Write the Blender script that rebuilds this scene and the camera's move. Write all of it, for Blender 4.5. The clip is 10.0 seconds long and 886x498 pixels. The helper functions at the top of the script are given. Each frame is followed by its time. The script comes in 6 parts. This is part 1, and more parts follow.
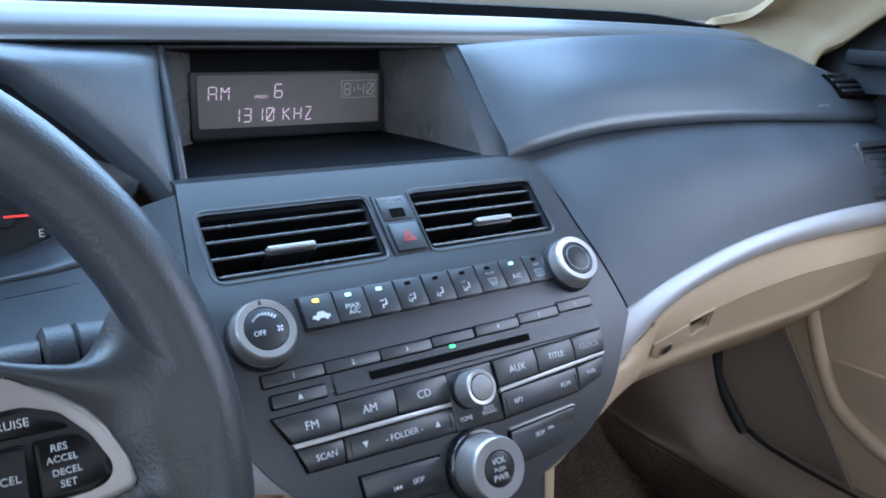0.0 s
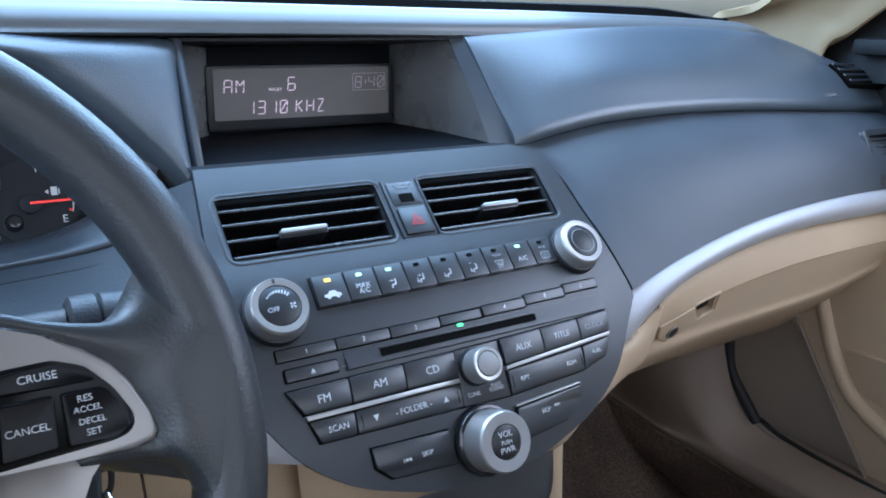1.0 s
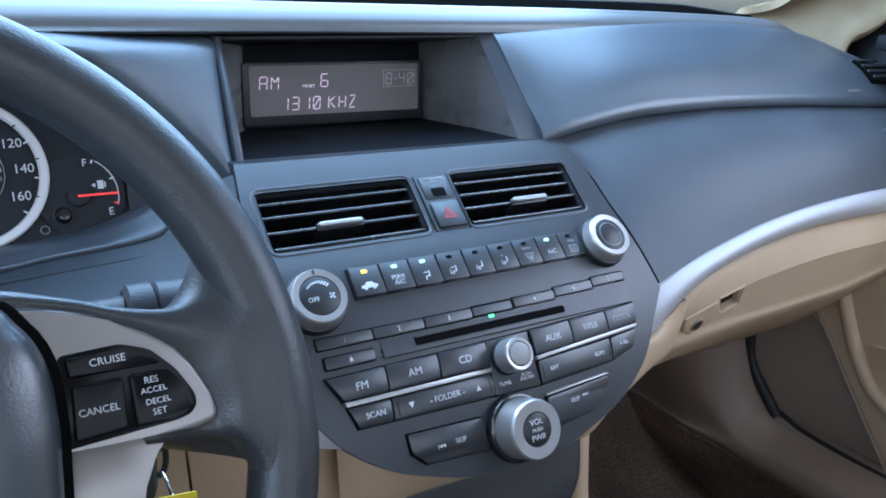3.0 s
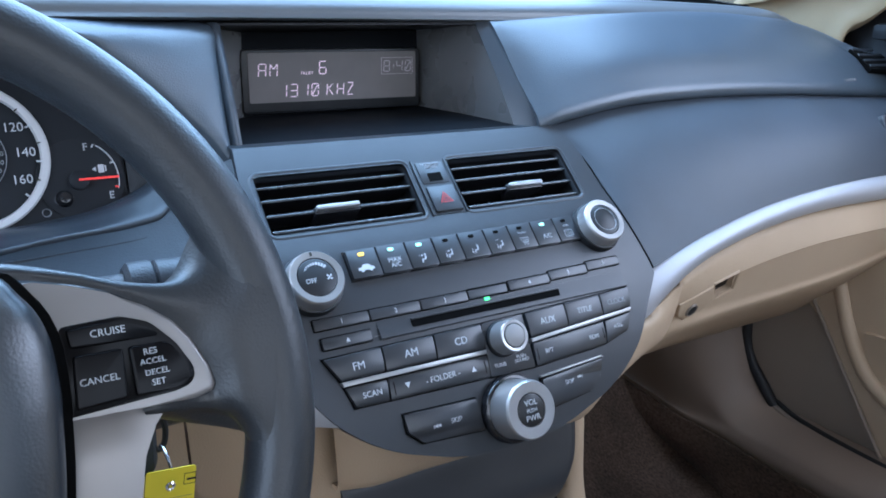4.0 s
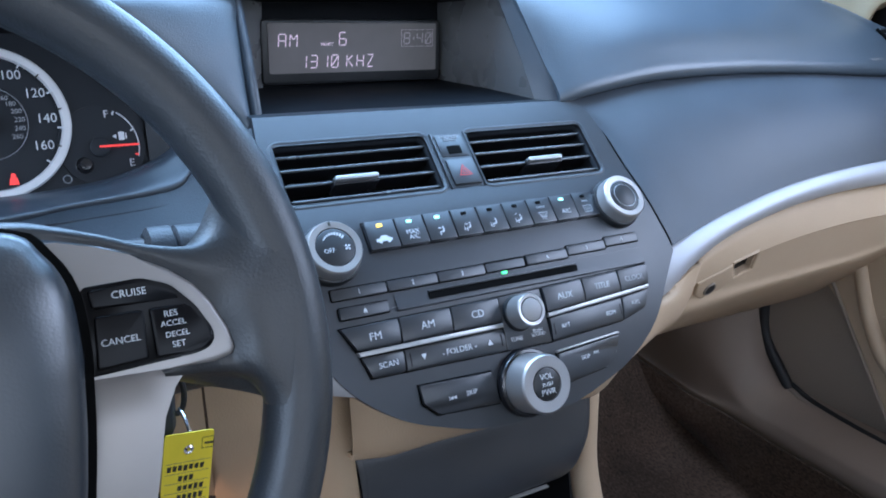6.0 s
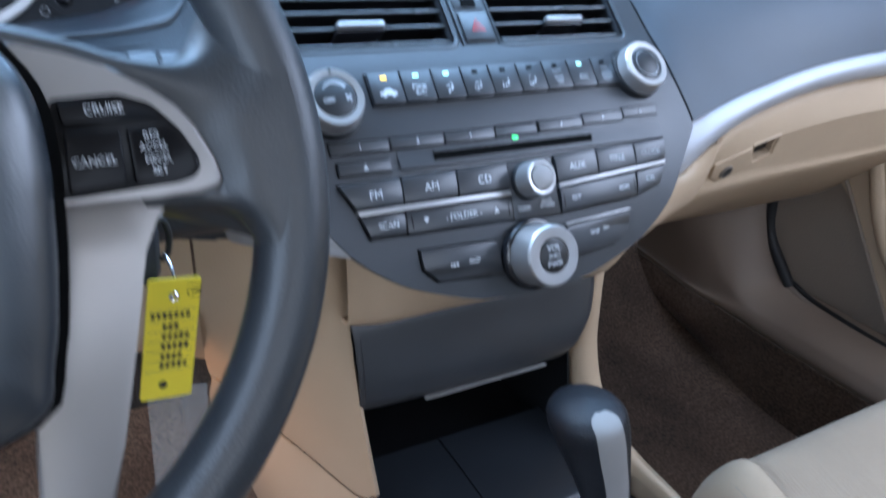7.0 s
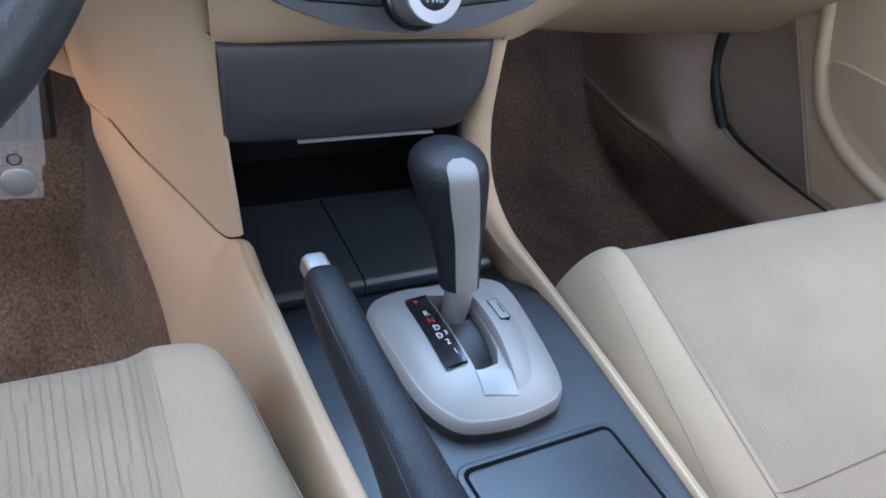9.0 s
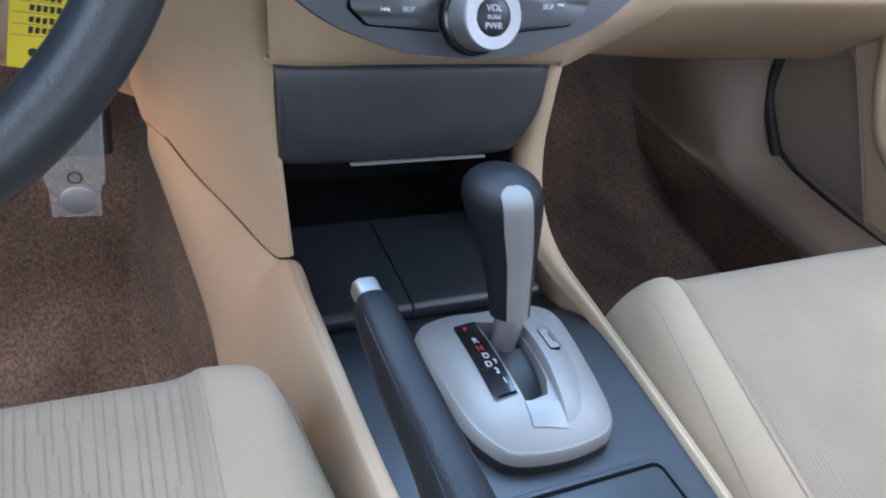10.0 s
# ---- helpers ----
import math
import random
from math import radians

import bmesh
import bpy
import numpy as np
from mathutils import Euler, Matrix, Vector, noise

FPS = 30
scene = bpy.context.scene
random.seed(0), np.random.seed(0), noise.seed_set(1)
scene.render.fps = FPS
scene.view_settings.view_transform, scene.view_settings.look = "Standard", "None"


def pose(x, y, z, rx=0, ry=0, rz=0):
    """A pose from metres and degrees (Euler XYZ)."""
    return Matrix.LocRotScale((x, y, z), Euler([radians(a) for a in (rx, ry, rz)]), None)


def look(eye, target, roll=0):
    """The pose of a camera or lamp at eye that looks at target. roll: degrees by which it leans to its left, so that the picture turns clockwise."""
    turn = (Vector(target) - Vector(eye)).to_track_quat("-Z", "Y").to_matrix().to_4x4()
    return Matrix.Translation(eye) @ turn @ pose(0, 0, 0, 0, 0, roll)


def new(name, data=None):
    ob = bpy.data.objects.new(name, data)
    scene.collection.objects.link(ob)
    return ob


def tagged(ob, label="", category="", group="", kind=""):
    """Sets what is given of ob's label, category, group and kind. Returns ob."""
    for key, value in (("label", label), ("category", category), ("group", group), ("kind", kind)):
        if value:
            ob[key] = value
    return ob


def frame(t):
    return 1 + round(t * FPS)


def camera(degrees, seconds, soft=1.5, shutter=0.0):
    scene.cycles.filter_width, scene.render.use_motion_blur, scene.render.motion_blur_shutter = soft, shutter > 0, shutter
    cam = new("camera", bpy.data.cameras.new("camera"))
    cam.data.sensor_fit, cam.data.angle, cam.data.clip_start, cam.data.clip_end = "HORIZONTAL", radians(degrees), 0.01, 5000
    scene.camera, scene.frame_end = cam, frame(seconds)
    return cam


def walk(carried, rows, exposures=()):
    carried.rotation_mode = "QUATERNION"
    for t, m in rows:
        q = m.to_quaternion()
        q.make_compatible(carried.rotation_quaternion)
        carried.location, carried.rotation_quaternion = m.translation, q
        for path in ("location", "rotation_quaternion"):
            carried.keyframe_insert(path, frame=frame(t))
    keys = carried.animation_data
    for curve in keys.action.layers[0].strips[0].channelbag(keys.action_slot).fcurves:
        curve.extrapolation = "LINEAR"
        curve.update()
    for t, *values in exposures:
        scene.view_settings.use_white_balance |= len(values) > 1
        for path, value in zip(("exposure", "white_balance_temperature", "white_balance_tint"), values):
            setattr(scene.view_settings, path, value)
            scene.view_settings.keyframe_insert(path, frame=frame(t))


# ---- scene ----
cam = camera(57.5, 10.0, 1.8, 0.5)
PATH = [
    (0, (-0.3, -0.35, 0.783), (0.801, 1.218, 0.21), 2.4),
    (0.5, (-0.298, -0.375, 0.778), (0.782, 1.212, 0.218), 1.7),
    (1, (-0.306, -0.373, 0.773), (0.76, 1.224, 0.21), 1.5),
    (1.5, (-0.315, -0.375, 0.772), (0.741, 1.228, 0.209), 1.3),
    (2, (-0.32, -0.381, 0.776), (0.725, 1.227, 0.209), 1.3),
    (2.5, (-0.323, -0.377, 0.776), (0.714, 1.235, 0.206), 1.4),
    (4, (-0.327, -0.389, 0.77), (0.702, 1.222, 0.182), 1.4),
    (4.5, (-0.325, -0.393, 0.766), (0.705, 1.215, 0.171), 1.4),
    (5, (-0.327, -0.392, 0.765), (0.697, 1.218, 0.165), 1.5),
    (6.5, (-0.329, -0.38, 0.764), (0.644, 1.211, 0.042), 2.9),
    (7, (-0.321, -0.367, 0.73), (0.64, 1.156, -0.139), 4.8),
    (7.2, (-0.309, -0.368, 0.693), (0.663, 1.142, -0.187), 5.7),
    (7.5, (-0.282, -0.384, 0.674), (0.694, 1.043, -0.331), 7.6),
    (7.7, (-0.264, -0.403, 0.671), (0.727, 0.988, -0.37), 9.5),
    (8, (-0.253, -0.426, 0.668), (0.725, 0.929, -0.431), 10.6),
    (8.5, (-0.258, -0.429, 0.665), (0.72, 0.886, -0.482), 13.0),
    (9, (-0.262, -0.425, 0.666), (0.705, 0.882, -0.499), 14.1),
    (9.5, (-0.265, -0.421, 0.666), (0.681, 0.9, -0.5), 14.4),
    (10, (-0.266, -0.414, 0.666), (0.622, 0.961, -0.484), 13.5),
]
walk(cam, [(t, look(eye, target, roll)) for t, eye, target, roll in PATH], [(0, -0.01, 5380, 10), (6.3, 0.08, 5180, 10), (8, 0.42, 5300, 10), (10, 0.42, 5300, 10)])

# ---- light: an overcast, bluish day through the open door and the windows ----
world = bpy.data.worlds.new("sky")
scene.world = world
world.use_nodes = True
sky = world.node_tree.nodes.new("ShaderNodeTexSky")
sky.sky_type, sky.sun_disc = "NISHITA", False
sky.sun_elevation, sky.sun_rotation = radians(38), radians(200)
sky.air_density, sky.dust_density = 1.2, 2.0
world.node_tree.links.new(sky.outputs[0], world.node_tree.nodes["Background"].inputs[0])
world.node_tree.nodes["Background"].inputs[1].default_value = 0.12

sun = new("sun", bpy.data.lights.new("sun", "SUN"))
sun.data.energy, sun.data.angle, sun.data.color = 1.2, radians(12), (1.0, 0.95, 0.88)
sun.matrix_world = look((-1.2, 2.0, 3.0), (0, 0, 0))


def area(name, eye, target, wide, high, power, colour):
    lamp = new(name, bpy.data.lights.new(name, "AREA"))
    lamp.data.shape, lamp.data.size, lamp.data.size_y = "RECTANGLE", wide, high
    lamp.data.energy, lamp.data.color = power, colour
    lamp.matrix_world = look(eye, target)
    return lamp


area("daylight_door", (-0.98, -0.15, 0.86), (0.0, 0.0, 0.55), 1.1, 0.8, 9.0, (0.88, 0.94, 1.0))
area("daylight_rear", (0.0, -1.55, 1.04), (0.0, 0.0, 0.6), 1.2, 0.36, 3.2, (1.0, 0.96, 0.92))
area("daylight_passenger_window", (0.69, -0.36, 0.98), (0.0, -0.02, 0.55), 0.75, 0.36, 5.2, (0.92, 0.93, 1.0))
area("daylight_windscreen", (0.0, 0.39, 1.085), (0.0, 0.16, 0.66), 1.15, 0.72, 24.5, (0.54, 0.76, 0.98))
# Added lamp, its source unseen, for the warm glow in the driver's footwell.
area("added_footwell_glow", (-0.345, 0.165, 0.380), (-0.185, 0.235, 0.17), 0.05, 0.03, 0.25, (1.0, 0.52, 0.24))

# ---- materials ----


def material(name, base, rough=0.5, metal=0.0, vary=0.12, scale=40.0, grain=0.0, grain_scale=900.0,
             cells=False, emit=0.0, coat=0.0, spec=0.5, sheen=0.0, stretch=(1, 1, 1), alpha=1.0, trans=0.0, fleck=0.0, fleck_scale=400.0):
    m = bpy.data.materials.new(name)
    m.use_nodes = True
    nt = m.node_tree
    b = nt.nodes["Principled BSDF"]
    b.inputs["Roughness"].default_value = rough
    b.inputs["Metallic"].default_value = metal
    b.inputs["Specular IOR Level"].default_value = spec
    b.inputs["Coat Weight"].default_value = coat
    b.inputs["Coat Roughness"].default_value = 0.15
    b.inputs["Sheen Weight"].default_value = sheen
    b.inputs["Transmission Weight"].default_value = trans
    b.inputs["Alpha"].default_value = alpha
    coord = nt.nodes.new("ShaderNodeTexCoord")
    place = nt.nodes.new("ShaderNodeMapping")
    place.inputs["Scale"].default_value = stretch
    nt.links.new(coord.outputs["Object"], place.inputs[0])
    wide = nt.nodes.new("ShaderNodeTexNoise")
    wide.inputs["Scale"].default_value, wide.inputs["Detail"].default_value = scale, 5
    nt.links.new(place.outputs[0], wide.inputs["Vector"])
    ramp = nt.nodes.new("ShaderNodeValToRGB")
    ramp.color_ramp.elements[0].position, ramp.color_ramp.elements[1].position = 0.3, 0.7
    ramp.color_ramp.elements[0].color = (*[c * (1 - vary) for c in base], 1)
    ramp.color_ramp.elements[1].color = (*[min(1, c * (1 + vary)) for c in base], 1)
    nt.links.new(wide.outputs["Fac"], ramp.inputs[0])
    nt.links.new(ramp.outputs[0], b.inputs["Base Color"])
    if fleck:
        spots = nt.nodes.new("ShaderNodeTexNoise")
        spots.inputs["Scale"].default_value, spots.inputs["Detail"].default_value = fleck_scale, 4
        nt.links.new(place.outputs[0], spots.inputs["Vector"])
        span = nt.nodes.new("ShaderNodeMapRange")
        span.inputs["From Min"].default_value, span.inputs["From Max"].default_value = 0.3, 0.7
        span.inputs["To Min"].default_value, span.inputs["To Max"].default_value = 1 - fleck, 1 + fleck
        nt.links.new(spots.outputs["Fac"], span.inputs[0])
        times = nt.nodes.new("ShaderNodeVectorMath")
        times.operation = "SCALE"
        nt.links.new(ramp.outputs[0], times.inputs[0])
        nt.links.new(span.outputs[0], times.inputs["Scale"])
        nt.links.new(times.outputs[0], b.inputs["Base Color"])
    if vary:
        rr = nt.nodes.new("ShaderNodeMapRange")
        rr.inputs["To Min"].default_value, rr.inputs["To Max"].default_value = max(0.02, rough - 0.06), min(1, rough + 0.06)
        nt.links.new(wide.outputs["Fac"], rr.inputs[0])
        nt.links.new(rr.outputs[0], b.inputs["Roughness"])
    if emit:
        b.inputs["Emission Color"].default_value = (*base, 1)
        b.inputs["Emission Strength"].default_value = emit
    if grain:
        if cells:
            fine = nt.nodes.new("ShaderNodeTexVoronoi")
            fine.feature = "SMOOTH_F1"
            out = "Distance"
        else:
            fine = nt.nodes.new("ShaderNodeTexNoise")
            fine.inputs["Detail"].default_value = 3
            out = "Fac"
        fine.inputs["Scale"].default_value = grain_scale
        nt.links.new(place.outputs[0], fine.inputs["Vector"])
        bump = nt.nodes.new("ShaderNodeBump")
        bump.inputs["Strength"].default_value, bump.inputs["Distance"].default_value = grain, 0.0008
        nt.links.new(fine.outputs[out], bump.inputs["Height"])
        nt.links.new(bump.outputs[0], b.inputs["Normal"])
    return m


DASH = material("dash_grey_plastic", (0.034, 0.041, 0.051), 0.36, grain=0.13, grain_scale=1100, cells=True, scale=14, spec=0.75)
PAD = material("dash_pad_grained", (0.056, 0.071, 0.088), 0.36, grain=0.18, grain_scale=1000, cells=True, scale=9, spec=0.85)
# Base lightened so the colour itself carries the glare on the dash top.
TOPPAD = material("dash_top_glare", (0.080, 0.082, 0.085), 0.36, vary=0.06, grain=0.05, grain_scale=1000, cells=True, scale=9, spec=0.7)
# Dark brown holds the shade deep inside the beige finger slot.
SLOT_SHADE = material("slot_shade", (0.05, 0.038, 0.028), 0.8, vary=0.1)
BEZEL = material("stack_bezel_grey", (0.023, 0.026, 0.031), 0.37, spec=0.68, metal=0.1, vary=0.05, grain=0.1, grain_scale=1600)
BLACK = material("black_plastic", (0.012, 0.013, 0.015), 0.40, vary=0.2)
PIANO = material("gloss_black", (0.012, 0.012, 0.014), 0.16, vary=0.1, coat=0.3)
BUTTON = material("button_charcoal", (0.017, 0.019, 0.023), 0.33, spec=0.75, vary=0.06, grain=0.06, grain_scale=1500)
GAP = material("black_joint", (0.004, 0.004, 0.004), 0.8, vary=0.0, spec=0.05)
SILVER = material("satin_silver", (0.39, 0.385, 0.385), 0.34, metal=0.75, vary=0.03)
TRIM = material("silver_trim_paint", (0.40, 0.405, 0.43), 0.48, metal=0.30, vary=0.03)
PLATE = material("selector_silver", (0.265, 0.258, 0.256), 0.52, metal=0.30, spec=0.35, vary=0.03)
INK_FAINT = material("faint_legend", (0.12, 0.12, 0.125), 0.6, vary=0.0)
CHROME = material("chrome", (0.80, 0.80, 0.82), 0.12, metal=1.0, vary=0.02)
SPOKE = material("spoke_silver_paint", (0.325, 0.308, 0.297), 0.36, metal=0.50, vary=0.03)
BEIGE = material("beige_plastic", (0.46, 0.348, 0.235), 0.58, spec=0.3, vary=0.05, grain=0.3, grain_scale=900, cells=True, scale=8)
BEIGE_DARK = material("taupe_plastic", (0.185, 0.149, 0.120), 0.62, vary=0.06, grain=0.3, grain_scale=900, cells=True, scale=8)
KICK = material("taupe_sill_plastic", (0.205, 0.156, 0.116), 0.58, vary=0.06, grain=0.3, grain_scale=900, cells=True, scale=8)
SPEAKER = material("taupe_dotted_panel", (0.26, 0.207, 0.160), 0.66, vary=0.05, grain=0.5, grain_scale=420, cells=True, scale=8)
LEATHER = material("wheel_leather", (0.022, 0.025, 0.029), 0.41, spec=0.65, grain=0.20, grain_scale=780, cells=True, scale=30)
CLOTH = material("seat_cloth_beige", (0.32, 0.248, 0.178), 0.88, vary=0.07, grain=0.5, grain_scale=1500, scale=18, sheen=0.08, fleck=0.06, fleck_scale=900)
CLOTH_SIDE = material("seat_side_beige", (0.300, 0.222, 0.146), 0.86, vary=0.05, grain=0.4, grain_scale=1700, scale=16, sheen=0.08, fleck=0.05, fleck_scale=900)
SEAM = material("seam_thread", (0.20, 0.17, 0.13), 0.8, vary=0.1)
SEAM_LIGHT = material("seam_thread_light", (0.255, 0.195, 0.135), 0.8, vary=0.1)
CARPET = material("brown_carpet", (0.120, 0.080, 0.055), 0.97, vary=0.42, scale=10, grain=1.0, grain_scale=420, sheen=0.06, fleck=0.55, fleck_scale=330, stretch=(1, 0.55, 1))
INK = material("white_legend", (0.55, 0.57, 0.60), 0.6, vary=0.0)
INK_MID = material("soft_white_legend", (0.42, 0.43, 0.45), 0.6, vary=0.0)
INK_DIM = material("grey_legend", (0.30, 0.31, 0.33), 0.6, vary=0.0)
AMBER = material("amber_lamp", (1.0, 0.62, 0.08), 0.4, vary=0.0, emit=1.6)
GREEN = material("green_lamp", (0.15, 0.95, 0.25), 0.4, vary=0.0, emit=1.2)
MINT = material("pale_green_lamp", (0.55, 1.0, 0.80), 0.4, vary=0.0, emit=0.8)
# Emits wherever used: on the belt warning, but also the unlit panic button.
RED_GLOW = material("red_mark_glow", (0.85, 0.05, 0.04), 0.5, vary=0.0, emit=0.5)
# Base raised to a flat grey that stands for light mirrored in the screen.
GLASS_DISPLAY = material("display_glass_sheen", (0.215, 0.198, 0.192), 0.12, vary=0.05)
GLYPH = material("display_glyph", (0.92, 0.72, 0.80), 0.5, vary=0.0, emit=0.34)
DIAL = material("dial_black", (0.017, 0.019, 0.023), 0.5, vary=0.05, spec=0.2)
RING = material("dial_ring_silver", (0.60, 0.60, 0.61), 0.42, metal=0.2, vary=0.03)
YELLOW = material("yellow_tag", (0.83, 0.68, 0.03), 0.45, vary=0.05, coat=0.2)
PEN = material("dark_ink", (0.03, 0.03, 0.02), 0.6, vary=0.0)
HEADLINE = material("headliner_beige", (0.55, 0.48, 0.38), 0.9, vary=0.05, grain=0.3)
PILLAR = material("pillar_beige", (0.32, 0.232, 0.130), 0.55, vary=0.04, grain=0.15)
RED_DIM = material("dull_red_mark", (0.42, 0.035, 0.035), 0.5, vary=0.0)
ASPHALT = material("asphalt", (0.26, 0.25, 0.24), 0.9, vary=0.25, scale=3.0, grain=0.5, grain_scale=60)
RUBBER = material("black_rubber", (0.010, 0.010, 0.011), 0.6, vary=0.1)

CLEAR = bpy.data.materials.new("clear_plastic")
CLEAR.use_nodes = True
_b = CLEAR.node_tree.nodes["Principled BSDF"]
_b.inputs["Base Color"].default_value = (0.93, 0.93, 0.92, 1)
_b.inputs["Roughness"].default_value, _b.inputs["Alpha"].default_value = 0.12, 0.10
# The column's own black, also used to darken dash panels below the hood.
COLUMN = material("column_black_and_hood_shade", (0.020, 0.024, 0.030), 0.48, grain=0.3, grain_scale=1000, cells=True, scale=20)
# Lighter than the slats: part of the edge's highlight sits in this colour.
SLAT_HIGHLIGHT = material("vent_slat_highlight", (0.05, 0.055, 0.06), 0.26, vary=0.05, spec=1.0)
POD = material("pod_black", (0.005, 0.005, 0.006), 0.24, vary=0.1, spec=0.14)
BRAKE = material("handbrake_leather", (0.009, 0.010, 0.013), 0.46, spec=0.28, grain=0.38, grain_scale=1150, cells=True, scale=30)
RECESS = material("recess_grey", (0.108, 0.107, 0.107), 0.28, spec=1.0, vary=0.06, grain=0.1, grain_scale=1100)
COVER = material("airbag_cover_black", (0.016, 0.020, 0.026), 0.34, spec=1.0, grain=0.09, grain_scale=900, cells=True, scale=30)
PANEL = material("passenger_panel_grey", (0.037, 0.045, 0.057), 0.52, spec=0.6, grain=0.14, grain_scale=1100, cells=True, scale=14)
DECK = material("console_dark_plastic", (0.026, 0.031, 0.039), 0.40, spec=0.5, grain=0.10, grain_scale=1100, cells=True, scale=14)
STORAGE = material("storage_door_black", (0.041, 0.043, 0.048), 0.38, spec=0.55, grain=0.10, grain_scale=1100, cells=True, scale=14)
LID = material("tray_lid_black", (0.017, 0.020, 0.025), 0.36, spec=0.5, grain=0.10, grain_scale=1100, cells=True, scale=14)
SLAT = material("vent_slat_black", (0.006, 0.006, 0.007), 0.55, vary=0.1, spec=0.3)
# Far darker than the recess walls: shade of the floor and back as colour.
RECESS_SHADE = material("recess_shade_black", (0.004, 0.005, 0.007), 0.62, vary=0.1, spec=0.12)
STRIP = material("satin_strip", (0.22, 0.212, 0.206), 0.72, spec=0.2, vary=0.03)
# Selector silver with the sky's bluish reflection tinted into the base.
REST_SHEEN = material("thumb_rest_sheen", (0.275, 0.285, 0.295), 0.40, metal=0.35, vary=0.03)
CLOCK_GLYPH = material("dim_clock_glyph", (0.46, 0.40, 0.42), 0.5, vary=0.0, emit=0.12)
WOVEN = material("woven_line", (0.198, 0.165, 0.125), 0.9, vary=0.1)
RIB = material("woven_rib", (0.246, 0.182, 0.121), 0.88, vary=0.12, sheen=0.08)
WINDOW = bpy.data.materials.new("window_glass")
WINDOW.use_nodes = True
_b = WINDOW.node_tree.nodes["Principled BSDF"]
_b.inputs["Base Color"].default_value = (0.95, 0.97, 0.97, 1)
_b.inputs["Roughness"].default_value, _b.inputs["Alpha"].default_value = 0.03, 0.08

# ---- building helpers ----
BASE = {}


def thing(name, loc, label, category, group="", kind=""):
    ob = new(name)
    ob.location = loc
    ob.empty_display_size = 0.02
    BASE[ob.name] = Vector(loc)
    return tagged(ob, label, category, group, kind)


def part(name, bm, mat, parent=None, label="", smooth=True):
    me = bpy.data.meshes.new(name)
    base = BASE.get(parent.name, Vector()) if parent else Vector()
    bmesh.ops.translate(bm, verts=bm.verts, vec=-base)
    bmesh.ops.recalc_face_normals(bm, faces=bm.faces)
    bm.to_mesh(me)
    bm.free()
    if smooth:
        me.polygons.foreach_set("use_smooth", [True] * len(me.polygons))
        me.set_sharp_from_angle(angle=radians(38))
    me.materials.append(mat)
    ob = new(name, me)
    if parent:
        ob.parent = parent
        BASE[ob.name] = base
    if label:
        ob["label"] = label
    return ob


def structure(name, bm, mat, label, category, smooth=True):
    return tagged(part(name, bm, mat, None, "", smooth), label, category, "", "structure")


def spline(pts, n):
    """Catmull-Rom through the points, n samples."""
    p = [Vector(q) for q in pts]
    if len(p) == 2:
        return [p[0].lerp(p[1], i / (n - 1)) for i in range(n)]
    out = []
    for i in range(n):
        f = i / (n - 1) * (len(p) - 1)
        k = min(int(f), len(p) - 2)
        t = f - k
        a = p[k - 1] if k > 0 else p[0] * 2 - p[1]
        d = p[k + 2] if k + 2 < len(p) else p[-1] * 2 - p[-2]
        b, c = p[k], p[k + 1]
        out.append(0.5 * ((2 * b) + (c - a) * t + (2 * a - 5 * b + 4 * c - d) * t * t + (3 * b - a - 3 * c + d) * t ** 3))
    return out


INSIDE = Vector((-0.25, -0.45, 0.80))


def sheet(rows, thick=0.0, close_u=False, close_v=False):
    """A mesh over rows of points; with a back at depth thick, away from the cabin's middle."""
    if thick:
        u, v = len(rows) // 2, len(rows[0]) // 2
        n = Vector((0, 0, 0))
        for i in range(len(rows) - 1):
            for j in range(len(rows[0]) - 1):
                p = Vector(rows[i][j])
                c = (Vector(rows[i + 1][j]) - p).cross(Vector(rows[i][j + 1]) - p)
                n += c
        if n.dot(INSIDE - Vector(rows[u][v])) < 0:
            rows = rows[::-1]
    bm = bmesh.new()
    vs = [[bm.verts.new(p) for p in r] for r in rows]
    nu, nv = len(rows), len(rows[0])
    faces = []
    for i in range(nu - (0 if close_u else 1)):
        for j in range(nv - (0 if close_v else 1)):
            a, b, c, d = vs[i][j], vs[(i + 1) % nu][j], vs[(i + 1) % nu][(j + 1) % nv], vs[i][(j + 1) % nv]
            faces.append(bm.faces.new((a, b, c, d)))
    if thick:
        bm.normal_update()
        back = [[bm.verts.new(v.co - v.normal * thick) for v in r] for r in vs]
        for i in range(nu - 1):
            for j in range(nv - 1):
                bm.faces.new((back[i][j], back[i][j + 1], back[i + 1][j + 1], back[i + 1][j]))
        ring = [(i, 0) for i in range(nu)] + [(nu - 1, j) for j in range(1, nv)] + [(i, nv - 1) for i in range(nu - 2, -1, -1)] + [(0, j) for j in range(nv - 2, 0, -1)]
        for (i, j), (k, l) in zip(ring, ring[1:] + ring[:1]):
            bm.faces.new((vs[i][j], vs[k][l], back[k][l], back[i][j]))
    return bm


def patch(ctrl, nu=24, nv=12, thick=0.0):
    """A smooth surface through a coarse grid of points."""
    rows = [spline(r, nv) for r in ctrl]
    cols = [spline([r[j] for r in rows], nu) for j in range(nv)]
    return sheet([[cols[j][i] for j in range(nv)] for i in range(nu)], thick)


